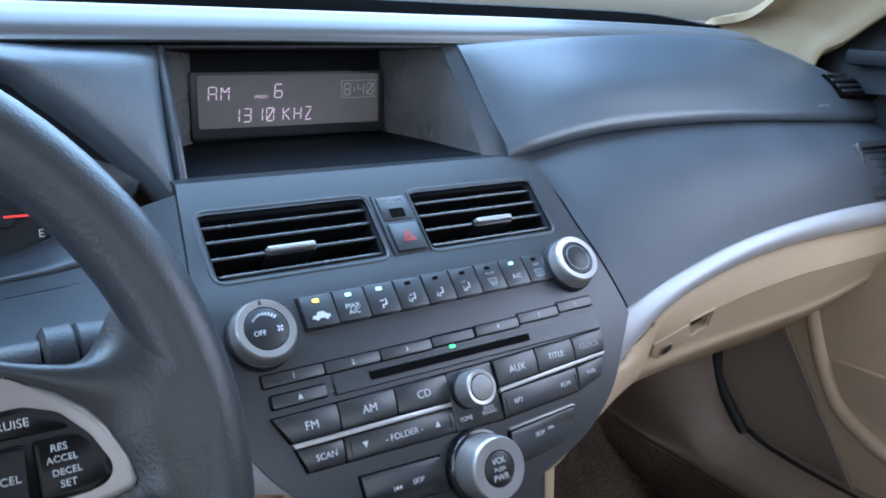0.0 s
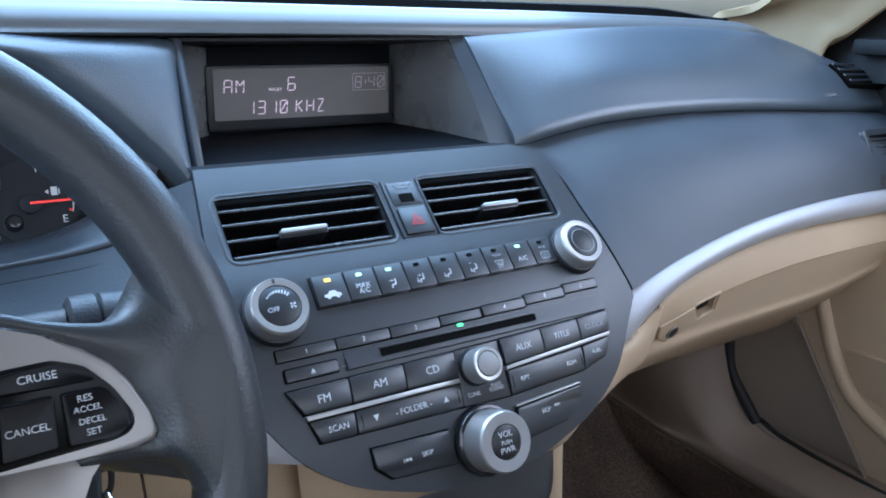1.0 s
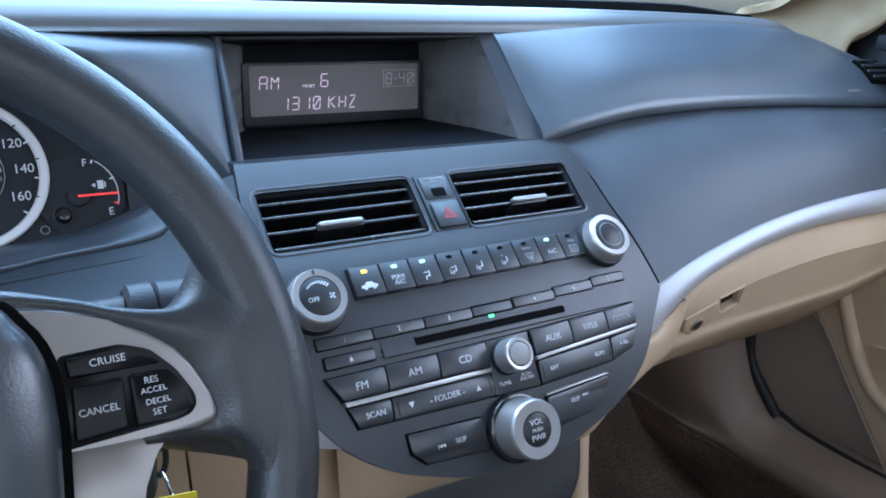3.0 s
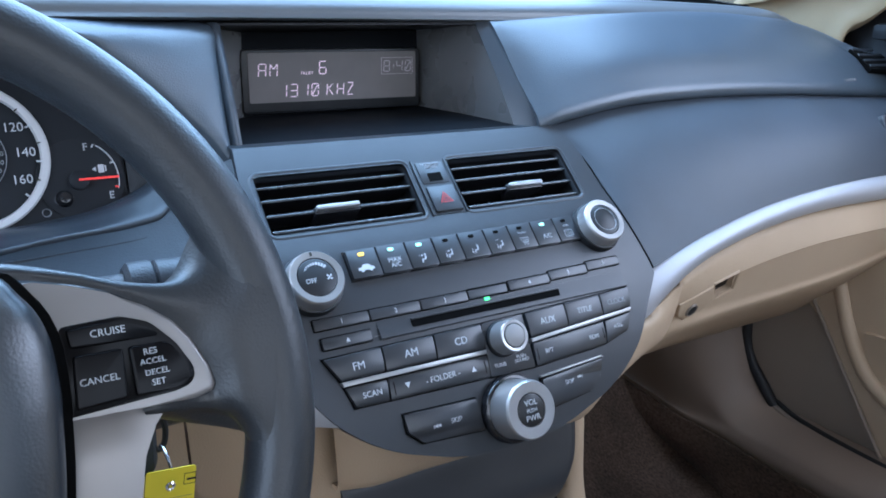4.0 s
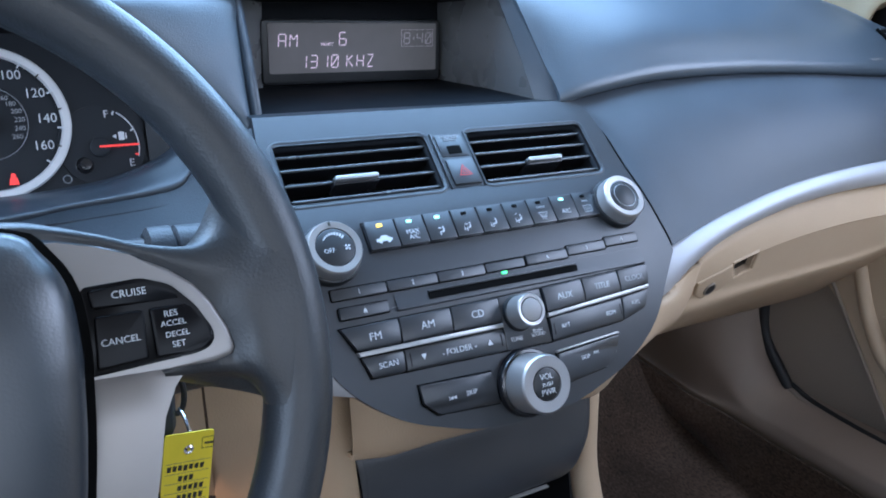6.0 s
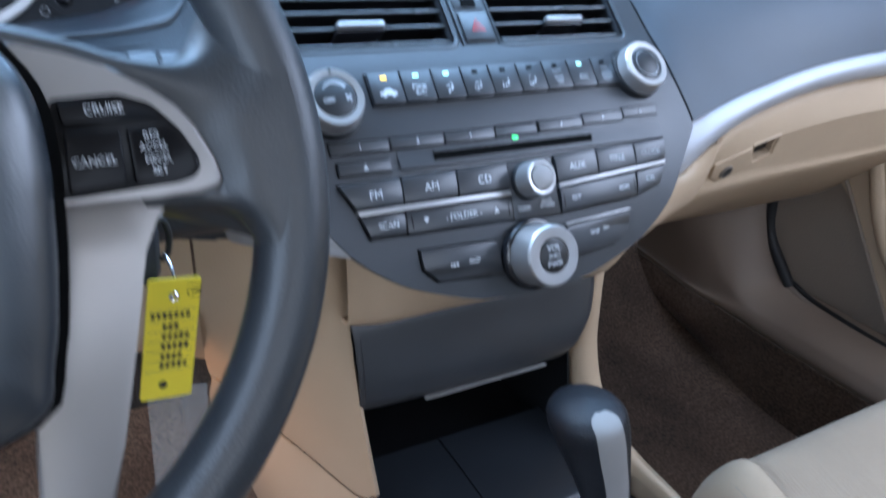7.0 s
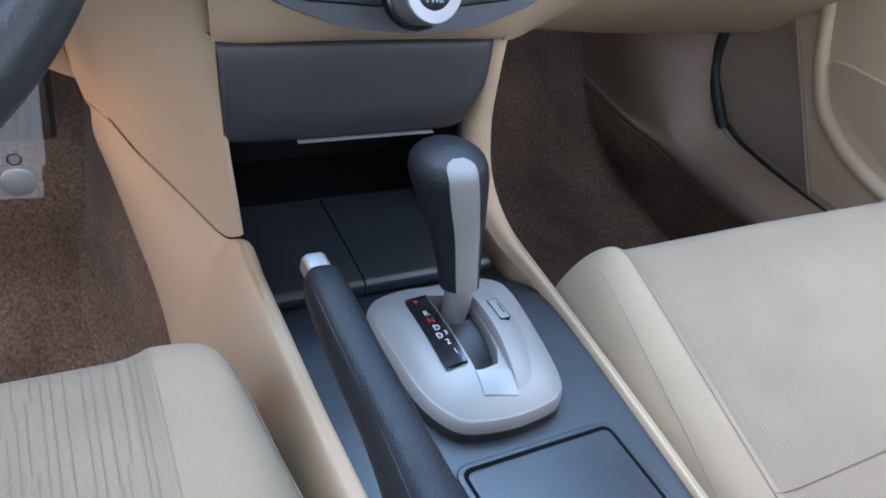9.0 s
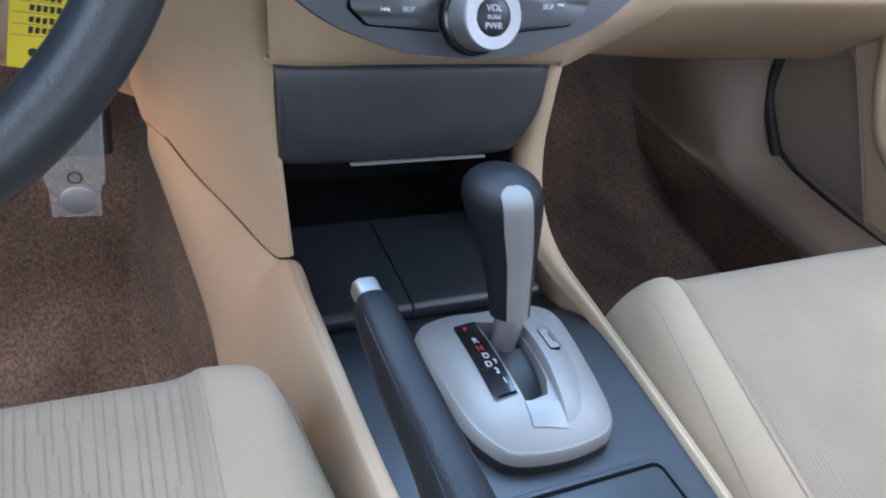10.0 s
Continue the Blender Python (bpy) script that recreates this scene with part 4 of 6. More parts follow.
def vent(x0, x1, tab_x):
    def ring(grow, h):
        r = [(x, s, h) for x, s in rounded(x0 - grow, x1 + grow, VB - grow, VT + grow, 0.005 + grow)]
        return r + r[:1]
    v = part("air_vent", moved(sheet([ring(0.0, 0.0006), ring(0.0, 0.0), ring(0.0, -0.018), ring(0.0, -0.045)], 0.0), on_face), SLAT, stack, "black slatted air vent")
    part("vent_frame", moved(sheet([ring(0.0046, -0.0001), ring(0.0040, 0.0005), ring(0.0032, 0.0007), ring(0.0022, 0.0005), ring(0.0010, -0.0005), ring(0.0, -0.0022), ring(-0.0002, -0.007)], 0.0), on_face), BEZEL, v, "satin grey vent frame")
    part("back", moved(prism(rounded(x0 - 0.002, x1 + 0.002, VB - 0.002, VT + 0.002, 0.005), -0.048, -0.045), on_face), GAP, v)
    for s in (0.1355, 0.1487, 0.1612, 0.1724):
        k = part("slat", by(box(x0 + 0.0005, x1 - 0.0005, -0.0005, 0.0005, -0.020, 0.0), face_frame(0, s, -0.0045) @ pose(0, 0, 0, 8)), SLAT, v)
        part("slat_edge", by(tube([(x0 + 0.0005, 0, 0), (x1 - 0.0005, 0, 0)], 0.0012, 10), face_frame(0, s, -0.0045)), SLAT_HIGHLIGHT, k)
    for i in range(4):
        x = x0 + (x1 - x0) * (i + 0.5) / 4
        part("fin", moved(box(x - 0.0008, x + 0.0008, VB + 0.002, VT - 0.002, -0.044, -0.028), on_face), SLAT, v)
    t = part("tab", by(prism(rounded(-0.0172, 0.0172, -0.0014, 0.0026, 0.0018), -0.003, 0.0022, 0.0014, 4), face_frame(tab_x, 0.1478, 0.0)), SILVER, v, "satin silver tab")
    part("tab_base", by(prism(rounded(-0.0180, 0.0180, -0.0032, 0.0030, 0.0015), -0.016, -0.0012, 0.0010, 3), face_frame(tab_x, 0.1478, 0.0)), PIANO, v)
    return v


vent(*VL, -0.0875)
vent(*VR, 0.0820)


def plate(name, x0, x1, s0, s1, h=0.0018, mat=BUTTON, r=0.0012, bevel=0.0006, label="", parent=None, gap=True):
    parent = parent or stack
    b = part(name, moved(prism(rounded(x0 + 0.0004, x1 - 0.0004, s0 + 0.0004, s1 - 0.0004, r, 2), -0.001, h, bevel), on_face), mat, parent, label)
    if gap:
        part("joint", moved(prism(rounded(x0 - 0.0004, x1 + 0.0004, s0 - 0.0004, s1 + 0.0004, r, 2), -0.001, 0.0004), on_face), GAP, b)
    return b


def legend(parent, body, x, s, size, h=0.0021, mat=INK, bold=0.0):
    return part("legend", by(lettering(body, size, 0.0001, bold), face_frame(x, s, h)), mat, parent, smooth=False)


def glyph(parent, polys, x, s, scale, h=0.0021, mat=INK, name="symbol"):
    bms = []
    for poly in polys:
        bm = bmesh.new()
        bm.faces.new([bm.verts.new((px * scale, py * scale, 0)) for px, py in poly])
        bms.append(bm)
    return part(name, by(joined(*bms), face_frame(x, s, h)), mat, parent, smooth=False)


ARROW_UP = [[(-0.5, -0.45), (0.5, -0.45), (0, 0.5)]]
ARROW_DOWN = [[(-0.5, 0.45), (0, -0.5), (0.5, 0.45)]]
CAR = [[(-1.0, -0.25), (1.0, -0.25), (1.0, 0.05), (0.75, 0.15), (-0.95, 0.1)], [(-0.55, 0.1), (0.65, 0.12), (0.4, 0.45), (-0.3, 0.45)], [(-0.65, -0.45), (-0.35, -0.45), (-0.3, -0.2), (-0.7, -0.2)], [(0.4, -0.45), (0.7, -0.45), (0.75, -0.2), (0.35, -0.2)]]


def sitter(face, feet, screen):
    out = [[(0.15, 0.42), (0.38, 0.42), (0.38, 0.68), (0.15, 0.68)], [(0.02, -0.2), (0.3, -0.2), (0.42, 0.36), (0.2, 0.36)], [(-0.35, -0.22), (0.2, -0.22), (0.2, -0.05), (-0.35, -0.05)], [(-0.48, -0.62), (-0.28, -0.62), (-0.24, -0.1), (-0.42, -0.1)]]
    if face:
        out += [[(-0.6, 0.42), (-0.15, 0.42), (-0.15, 0.5), (-0.6, 0.5)], [(-0.3, 0.3), (0.0, 0.46), (-0.3, 0.62)]]
    if feet:
        out += [[(-0.78, 0.2), (-0.68, 0.2), (-0.68, -0.35), (-0.78, -0.35)], [(-0.92, -0.25), (-0.54, -0.25), (-0.73, -0.6)]]
    if screen:
        out += [[(-0.8, 0.75), (-0.2, 0.85), (-0.2, 0.92), (-0.85, 0.82)]]
    return out


SCREEN = [[(-0.75, 0.5), (0.75, 0.5), (0.7, 0.38), (-0.7, 0.38)], [(-0.75, 0.5), (-0.65, 0.5), (-0.4, -0.2), (-0.5, -0.2)], [(0.75, 0.5), (0.5, -0.2), (0.4, -0.2), (0.65, 0.5)], [(-0.5, -0.2), (0.5, -0.2), (0.45, -0.3), (-0.45, -0.3)],
          [(-0.35, 0.25), (-0.25, 0.25), (-0.25, -0.65), (-0.35, -0.65)], [(-0.05, 0.25), (0.05, 0.25), (0.05, -0.65), (-0.05, -0.65)], [(0.25, 0.25), (0.35, 0.25), (0.35, -0.65), (0.25, -0.65)]]
REAR = [[(-0.7, 0.5), (0.7, 0.5), (0.7, 0.4), (-0.7, 0.4)], [(-0.7, -0.4), (0.7, -0.4), (0.7, -0.5), (-0.7, -0.5)], [(-0.7, -0.5), (-0.58, -0.5), (-0.58, 0.5), (-0.7, 0.5)], [(0.58, -0.5), (0.7, -0.5), (0.7, 0.5), (0.58, 0.5)]] + SCREEN[4:]

# climate row
CX = (-0.0990, -0.0755, -0.0522, -0.0292, -0.0066, 0.0168, 0.0395, 0.0622, 0.0848, 0.1060)
part("climate_tray", moved(prism([(-0.0998, 0.0857), (0.1068, 0.0875), (0.1068, 0.1110), (-0.0998, 0.1092)], -0.001, 0.0006), on_face), PIANO, stack)
for i in range(9):
    b = plate("climate_button", CX[i], CX[i + 1], 0.0865 + 0.0002 * i, 0.1085 + 0.0002 * i, 0.0036, BUTTON, r=0.0006, bevel=0.0007, gap=False)
    xm, sm = (CX[i] + CX[i + 1]) / 2, 0.0935 + 0.0002 * i
    lamp = (AMBER, MINT, MINT, GAP, GAP, GAP, GAP, MINT, GAP)[i]
    part("indicator_lamp", by(prism(rounded(-0.0022, 0.0022, -0.0012, 0.0012, 0.0006, 2), 0, 0.0004), face_frame(xm - 0.0005, 0.1042 + 0.0002 * i, 0.0035)), lamp, b)
    if i == 0:
        glyph(b, CAR, xm, sm, 0.0062, 0.0039)
    elif i == 1:
        legend(b, "MAX\nA/C", xm, sm + 0.0005, 0.0050, 0.0039)
    elif i in (2, 3, 4, 5):
        glyph(b, sitter(i in (2, 3), i in (3, 4, 5), i == 5), xm, sm - 0.0004, 0.0052, 0.0039, INK if i == 2 else INK_MID)
    elif i == 6:
        legend(b, "FRONT", xm, sm + 0.0062, 0.0026, 0.0039, INK_DIM)
        glyph(b, SCREEN, xm, sm - 0.0005, 0.0056, 0.0039, INK_DIM)
    elif i == 7:
        legend(b, "A/C", xm, sm, 0.0054, 0.0039, INK_MID)
    else:
        legend(b, "REAR", xm, sm + 0.0062, 0.0026, 0.0039, INK_DIM)
        glyph(b, REAR, xm, sm - 0.0005, 0.0060, 0.0039, INK_DIM)

# centre strip between the vents
part("centre_plate", moved(prism(rounded(-0.0142, 0.0142, 0.1295, 0.1800, 0.0012, 2), -0.001, 0.0004), on_face), BUTTON, stack, "dark strip between the vents")
for x in (-0.0152, 0.0152):
    part("ridge", moved(prism(rounded(x - 0.0008, x + 0.0008, 0.1290, 0.1805, 0.0007, 2), -0.001, 0.0016, 0.0006), on_face), BEZEL, stack)
ab = plate("airbag_indicator", -0.0130, 0.0125, 0.1575, 0.1785, 0.0012, BUTTON)
legend(ab, "PASSENGER\nAIRBAG", 0.0, 0.1745, 0.0034, 0.0016, INK_DIM)
part("lamp_window", moved(prism(rounded(-0.0055, 0.0065, 0.1600, 0.1675, 0.0006, 2), 0.001, 0.0016), on_face), GAP, ab)
hz = plate("hazard_button", -0.0125, 0.0130, 0.1310, 0.1550, 0.0024, BUTTON, bevel=0.0010)
glyph(hz, [[(-1, -0.7), (1, -0.7), (0.8, -0.55), (-0.8, -0.55)], [(1, -0.7), (0, 1), (0, 0.72), (0.74, -0.55)], [(-1, -0.7), (-0.74, -0.55), (0, 0.72), (0, 1)], [(-0.5, -0.38), (0.5, -0.38), (0.4, -0.28), (-0.4, -0.28)], [(0.5, -0.38), (0, 0.45), (0, 0.25), (0.36, -0.3)], [(-0.5, -0.38), (-0.36, -0.3), (0, 0.25), (0, 0.45)]], 0.0, 0.1425, 0.0058, 0.0034, RED_DIM, "triangle")


def knob(name, x, s, r, h, label, cap=0.70):
    f = face_frame(x, s)
    k = part(name, by(lathe([(r * 1.06, -0.002), (r * 1.06, 0.003), (r * 1.05, 0.0045), (r * 1.04, 0.005), (r * 1.02, h - 0.003), (r * 0.99, h - 0.0008), (r * 0.95, h), (r * (cap + 0.03), h - 0.0003), (r * cap, h - 0.0018), (0, h - 0.0018)], 48), f), SILVER, stack, label)
    part("base_ring", by(lathe([(r * 1.14, -0.002), (r * 1.14, 0.0030), (r * 1.10, 0.0048), (r * 1.05, 0.0052)], 40), f), BLACK, k)
    part("cap", by(lathe([(r * (cap + 0.01), h - 0.002), (r * (cap - 0.005), h - 0.0007), (r * (cap - 0.05), h - 0.0002), (0, h)], 40), f), BLACK, k)
    return k


fan = knob("fan_knob", -0.1288, 0.0886, 0.0190, 0.0155, "satin silver ringed fan knob with black cap")
legend(fan, "OFF", -0.1338, 0.0862, 0.0045, 0.0158)
part("pointer", by(prism([(-0.0008, 0.0150), (0.0008, 0.0150), (0.0008, 0.0178), (-0.0008, 0.0178)], 0.0155, 0.0158), face_frame(-0.1288, 0.0886)), PEN, fan)
for k in range(9):
    a = radians(140 - 12 * k)
    w = 0.0004 + 0.00012 * k
    part("speed_mark", by(prism([(-0.0006, -w), (0.0006, -w), (0.0006, w), (-0.0006, w)], 0.0156, 0.0158), face_frame(-0.1288, 0.0886) @ Matrix.Translation((0.0092 * math.cos(a), 0.0092 * math.sin(a), 0)) @ pose(0, 0, 0, 0, 0, math.degrees(a) + 90)), INK, fan)
glyph(fan, [[(0, 0), (0.9, 0.3), (0.5, 0.9)], [(0, 0), (-0.3, 0.9), (-0.9, 0.5)], [(0, 0), (-0.9, -0.3), (-0.5, -0.9)], [(0, 0), (0.3, -0.9), (0.9, -0.5)]], -0.1208, 0.0873, 0.0024, 0.0158)
temp = knob("temperature_knob", 0.1268, 0.0962, 0.0190, 0.0155, "satin silver ringed temperature knob with black cap")
part("dial_ring", by(lathe([(0.0098, 0.0157), (0.0101, 0.0159), (0.0104, 0.0157)], 36), face_frame(0.1268, 0.0962)), INK_DIM, temp)
vol = knob("volume_knob", -0.0012, -0.0250, 0.0206, 0.0270, "large satin silver volume knob with black centre", 0.56)
legend(vol, "VOL", -0.0012, -0.0200, 0.0058, 0.0272)
legend(vol, "PUSH", -0.0012, -0.0254, 0.0038, 0.0272)
legend(vol, "PWR", -0.0012, -0.0306, 0.0058, 0.0272)
part("collar", by(lathe([(0.0248, -0.003), (0.0248, 0.005), (0.0238, 0.0065), (0.0220, 0.007)], 40), face_frame(-0.0012, -0.0250)), PIANO, vol)
tune = knob("tune_knob", 0.0034, 0.0250, 0.0118, 0.0195, "small satin silver tuning knob", 0.74)
part("centre", by(lathe([(0.0084, 0.0180), (0.0083, 0.0197), (0.0075, 0.0201), (0, 0.0201)], 32), face_frame(0.0034, 0.0250)), PLATE, tune)

# radio
for i, (a, b) in enumerate(((-0.1357, -0.0946), (-0.0944, -0.0545), (-0.0543, -0.0145))):
    p = plate("preset_button", a, b, 0.0570, 0.0650, 0.0013, BUTTON)
    legend(p, str(i + 1), (a + b) / 2, 0.0608, 0.0046, 0.0016)
for i, (a, b) in enumerate(((0.0225, 0.0620), (0.0622, 0.1010), (0.1012, 0.1362))):
    p = plate("preset_button", a, b, 0.0580 + 0.0018 * i, 0.0660 + 0.0018 * i, 0.0013, BUTTON)
    legend(p, str(i + 4), (a + b) / 2, 0.0618 + 0.0018 * i, 0.0042, 0.0016)
plate("lamp_strip", -0.0140, 0.0220, 0.0575, 0.0655, 0.0004, BEZEL)
part("power_lamp", by(prism(rounded(-0.0022, 0.0022, -0.0011, 0.0011, 0.0005, 2), 0, 0.0012), face_frame(0.001, 0.0560)), GREEN, stack)
ej = plate("eject_button", -0.1330, -0.0965, 0.0437, 0.0520, 0.0022, BUTTON)
glyph(ej, ARROW_UP + [[(-0.5, -0.7), (0.5, -0.7), (0.5, -0.58), (-0.5, -0.58)]], -0.1145, 0.0482, 0.0030, 0.0026)
part("disc_mark", joined(by(prism([(-0.012, 0.001), (0.012, 0.001), (0.012, 0.0022), (-0.012, 0.0022)], 0.0, 0.0002), face_frame(-0.079, 0.0500)), by(prism([(-0.016, -0.001), (0.016, -0.001), (0.016, -0.0003), (-0.016, -0.0003)], 0.0, 0.0002), face_frame(-0.078, 0.0470))), INK_FAINT, stack)
part("disc_band", moved(sheet([[(x, q, h) for x in [-0.0905 + 0.2262 * k / 24 for k in range(25)]] for q, h in ((0.0566, -0.0004), (0.0564, 0.0003), (0.0530, 0.0006), (0.0490, 0.0012), (0.0450, 0.0020), (0.0437, 0.0020), (0.0430, 0.0014), (0.0430, -0.0004))]), on_face), BEZEL, stack)
part("disc_slot", moved(prism(rounded(-0.0650, 0.0665, 0.0470, 0.0520, 0.0008, 2), -0.001, 0.0021), on_face), GAP, stack, "black disc slot")
part("slot_lip", moved(prism(rounded(-0.0650, 0.0665, 0.0521, 0.0532, 0.0004, 2), -0.001, 0.0026, 0.0004), on_face), BUTTON, stack)


def crown(bm, rise):
    """Rounds the top of a flat key across its height."""
    lo, hi = min(v.co.y for v in bm.verts), max(v.co.y for v in bm.verts)
    for k in range(1, 8):
        bmesh.ops.bisect_plane(bm, geom=list(bm.verts) + list(bm.edges) + list(bm.faces), plane_co=(0, lo + (hi - lo) * k / 8, 0), plane_no=(0, 1, 0))
    for v in bm.verts:
        if v.co.z > 0:
            v.co.z += rise * (1 - (2 * (v.co.y - lo) / (hi - lo) - 1) ** 2)
    return bm


def key(name, poly, h, text, tx, ts, size, mat=BUTTON, legend_mat=INK, rise=0.0009):
    g = [(x, s) for x, s in poly]
    cx, cs = sum(x for x, _ in g) / len(g), sum(s for _, s in g) / len(g)
    block = prism(soften([(x + math.copysign(0.0004, cx - x), s + math.copysign(0.0003, cs - s)) for x, s in g], 0.0014, 2), -0.001, h, 0.0006)
    k = part(name, moved(crown(block, rise) if rise else block, on_face), mat, stack)
    part("joint", moved(prism([(x - math.copysign(0.0006, cx - x), s - math.copysign(0.0006, cs - s)) for x, s in g], -0.001, 0.0006), on_face), GAP, k)
    if text:
        legend(k, text, tx, ts, size, h + rise + 0.0002, legend_mat)
    return k


key("radio_button", [(-0.1355, 0.0385), (-0.0930, 0.0388), (-0.0935, 0.0215), (-0.1262, 0.0220)], 0.0030, "FM", -0.1120, 0.0295, 0.0075)
key("radio_button", [(-0.0928, 0.0388), (-0.0523, 0.0390), (-0.0532, 0.0213), (-0.0933, 0.0215)], 0.0030, "AM", -0.0722, 0.0300, 0.0075)
key("radio_button", [(-0.0521, 0.0390), (-0.0116, 0.0393), (-0.0126, 0.0206), (-0.0530, 0.0213)], 0.0030, "CD", -0.0318, 0.0300, 0.0075)
key("tuner_panel", [(-0.0112, 0.0393), (0.0272, 0.0398), (0.0280, -0.0012), (-0.0128, 0.0)], 0.0018, "TUNE", -0.0030, 0.0068, 0.0042, rise=0)
legend(stack, "PUSH\nSOUND", 0.0165, 0.0082, 0.0036, 0.0022)
key("radio_button", [(0.0276, 0.0398), (0.0660, 0.0408), (0.0657, 0.0222), (0.0284, 0.0205)], 0.0030, "AUX", 0.0470, 0.0305, 0.0070)
key("radio_button", [(0.0662, 0.0408), (0.1026, 0.0413), (0.1022, 0.0238), (0.0659, 0.0222)], 0.0030, "TITLE", 0.0842, 0.0320, 0.0062)
key("radio_button", [(0.1028, 0.0413), (0.1352, 0.0425), (0.1322, 0.0262), (0.1024, 0.0238)], 0.0030, "CLOCK", 0.1180, 0.0330, 0.0058, legend_mat=INK_DIM)
part("silver_line", moved(prism([(-0.1250, 0.0182), (-0.0125, 0.0170), (-0.0125, 0.0203), (-0.1262, 0.0215)], -0.001, 0.0036, 0.0008), on_face), SILVER, stack, "thin silver strip")
part("silver_line", moved(prism([(0.0284, 0.0172), (0.1310, 0.0228), (0.1322, 0.0258), (0.0284, 0.0202)], -0.001, 0.0036, 0.0008), on_face), SILVER, stack, "thin silver strip")
key("radio_button", [(-0.1248, 0.0178), (-0.0938, 0.0172), (-0.0945, 0.0023), (-0.1195, 0.0030)], 0.0024, "SCAN", -0.1065, 0.0100, 0.0055)
fold = key("folder_rocker", [(-0.0935, 0.0172), (-0.0128, 0.0168), (-0.0130, 0.0002), (-0.0942, 0.0023)], 0.0024, "- FOLDER -", -0.0520, 0.0090, 0.0058)
glyph(fold, ARROW_DOWN, -0.0800, 0.0098, 0.0042, 0.0035)
glyph(fold, ARROW_UP, -0.0265, 0.0090, 0.0042, 0.0035)
rep = key("repeat_rocker", [(0.0284, 0.0168), (0.1010, 0.0198), (0.0990, 0.0020), (0.0282, -0.0010)], 0.0024, "RPT", 0.0420, 0.0085, 0.0048)
legend(rep, "RDM", 0.0870, 0.0100, 0.0046, 0.0035)
key("radio_button", [(0.1014, 0.0200), (0.1308, 0.0222), (0.1235, 0.0085), (0.0994, 0.0022)], 0.0024, "A.SEL", 0.1140, 0.0138, 0.0040)
key("skip_button", [(-0.0875, -0.0085), (-0.0290, -0.0110), (-0.0260, -0.0345), (-0.0760, -0.0310), (-0.0865, -0.0215)], 0.0024, "SKIP", -0.0485, -0.0215, 0.0048)
glyph(stack, [[(-1.3, 0), (-0.4, 0.5), (-0.4, -0.5)], [(-0.4, 0), (0.5, 0.5), (0.5, -0.5)], [(-1.55, -0.5), (-1.35, -0.5), (-1.35, 0.5), (-1.55, 0.5)]], -0.0625, -0.0218, 0.0028, 0.0035)
key("skip_button", [(0.0300, -0.0105), (0.0915, -0.0072), (0.0860, -0.0195), (0.0740, -0.0295), (0.0275, -0.0345)], 0.0024, "SKIP", 0.0545, -0.0178, 0.0046)
glyph(stack, [[(1.3, 0), (0.4, -0.5), (0.4, 0.5)], [(0.4, 0), (-0.5, -0.5), (-0.5, 0.5)], [(1.35, -0.5), (1.55, -0.5), (1.55, 0.5), (1.35, 0.5)]], 0.0638, -0.0160, 0.0024, 0.0035)
for x, s in ((-0.0900, 0.0095), (-0.0165, 0.0085), (0.0312, 0.0080), (0.0975, 0.0108)):
    part("rocker_mark", moved(prism([(x - 0.0003, s - 0.0042), (x + 0.0003, s - 0.0042), (x + 0.0003, s + 0.0042), (x - 0.0003, s + 0.0042)], 0.0022, 0.0034), on_face), GAP, stack)
part("skip_edge", moved(prism([(0.0300, -0.0096), (0.0925, -0.0064), (0.0905, -0.0052), (0.0300, -0.0082)], -0.001, 0.0028, 0.0004), on_face), SILVER, stack)

# ---- instrument cluster ----
cluster = thing("instrument_cluster", (-0.27, 0.215, 0.64), "black instrument cluster with a silver-ringed speedometer and fuel gauge", "instrument cluster")
GM = Matrix.Translation((-0.27, 0.215, 0.64)) @ pose(0, 0, 0, 70)
part("dial_face", by(prism(rounded(-0.26, 0.057, -0.034, 0.085, 0.02), -0.008, -0.001, 0.001), GM), DIAL, cluster)
SC = GM @ Matrix.Translation((-0.0422, 0.0244, 0))
speedo = part("speedometer", by(lathe([(0.0516, -0.001), (0.0516, 0.0020), (0.0504, 0.0030), (0.0462, 0.0030), (0.0452, 0.0)], 64), SC), RING, cluster, "silver speedometer ring")
part("inner_ring", by(lathe([(0.0245, 0.0), (0.0247, 0.0008), (0.0251, 0.0)], 48), SC), INK_DIM, speedo)
for k in range(0, 17):
    a = radians(220 - 260 * k / 16)
    big = k % 2 == 0
    part("tick", by(prism([(0.0425 if big else 0.0440, -0.0005), (0.0470, -0.0005), (0.0470, 0.0005), (0.0425 if big else 0.0440, 0.0005)], 0.0022, 0.0034), SC @ pose(0, 0, 0, 0, 0, math.degrees(a))), PEN if not big else INK, speedo)
for mph, ang in ((80, 92), (100, 60), (120, 31), (140, 2), (160, -28), (60, 124), (40, 156), (20, 188)):
    a = radians(ang)
    part("number", by(lettering(str(mph), 0.0088, 0.0001), SC @ pose(0.0365 * math.cos(a), 0.0365 * math.sin(a), 0.0006)), INK, speedo, smooth=False)
for k, kmh in enumerate((140, 160, 180, 200, 220, 240, 260)):
    a = radians(72 - 17 * k)
    part("small_number", by(lettering(str(kmh), 0.0045, 0.0001), SC @ pose(0.0200 * math.cos(a), 0.0200 * math.sin(a), 0.0006)), INK_DIM, speedo, smooth=False)
part("hub", by(lathe([(0.0070, 0.0), (0.0068, 0.006), (0.0060, 0.007), (0, 0.007)], 24), SC), BLACK, speedo)
fuel = part("fuel_gauge", by(lathe([(0.0290, -0.0006), (0.0288, 0.0004), (0.0, 0.0004)], 40), GM @ pose(0.0270, 0.0045, 0)), DIAL, cluster, "black fuel gauge")
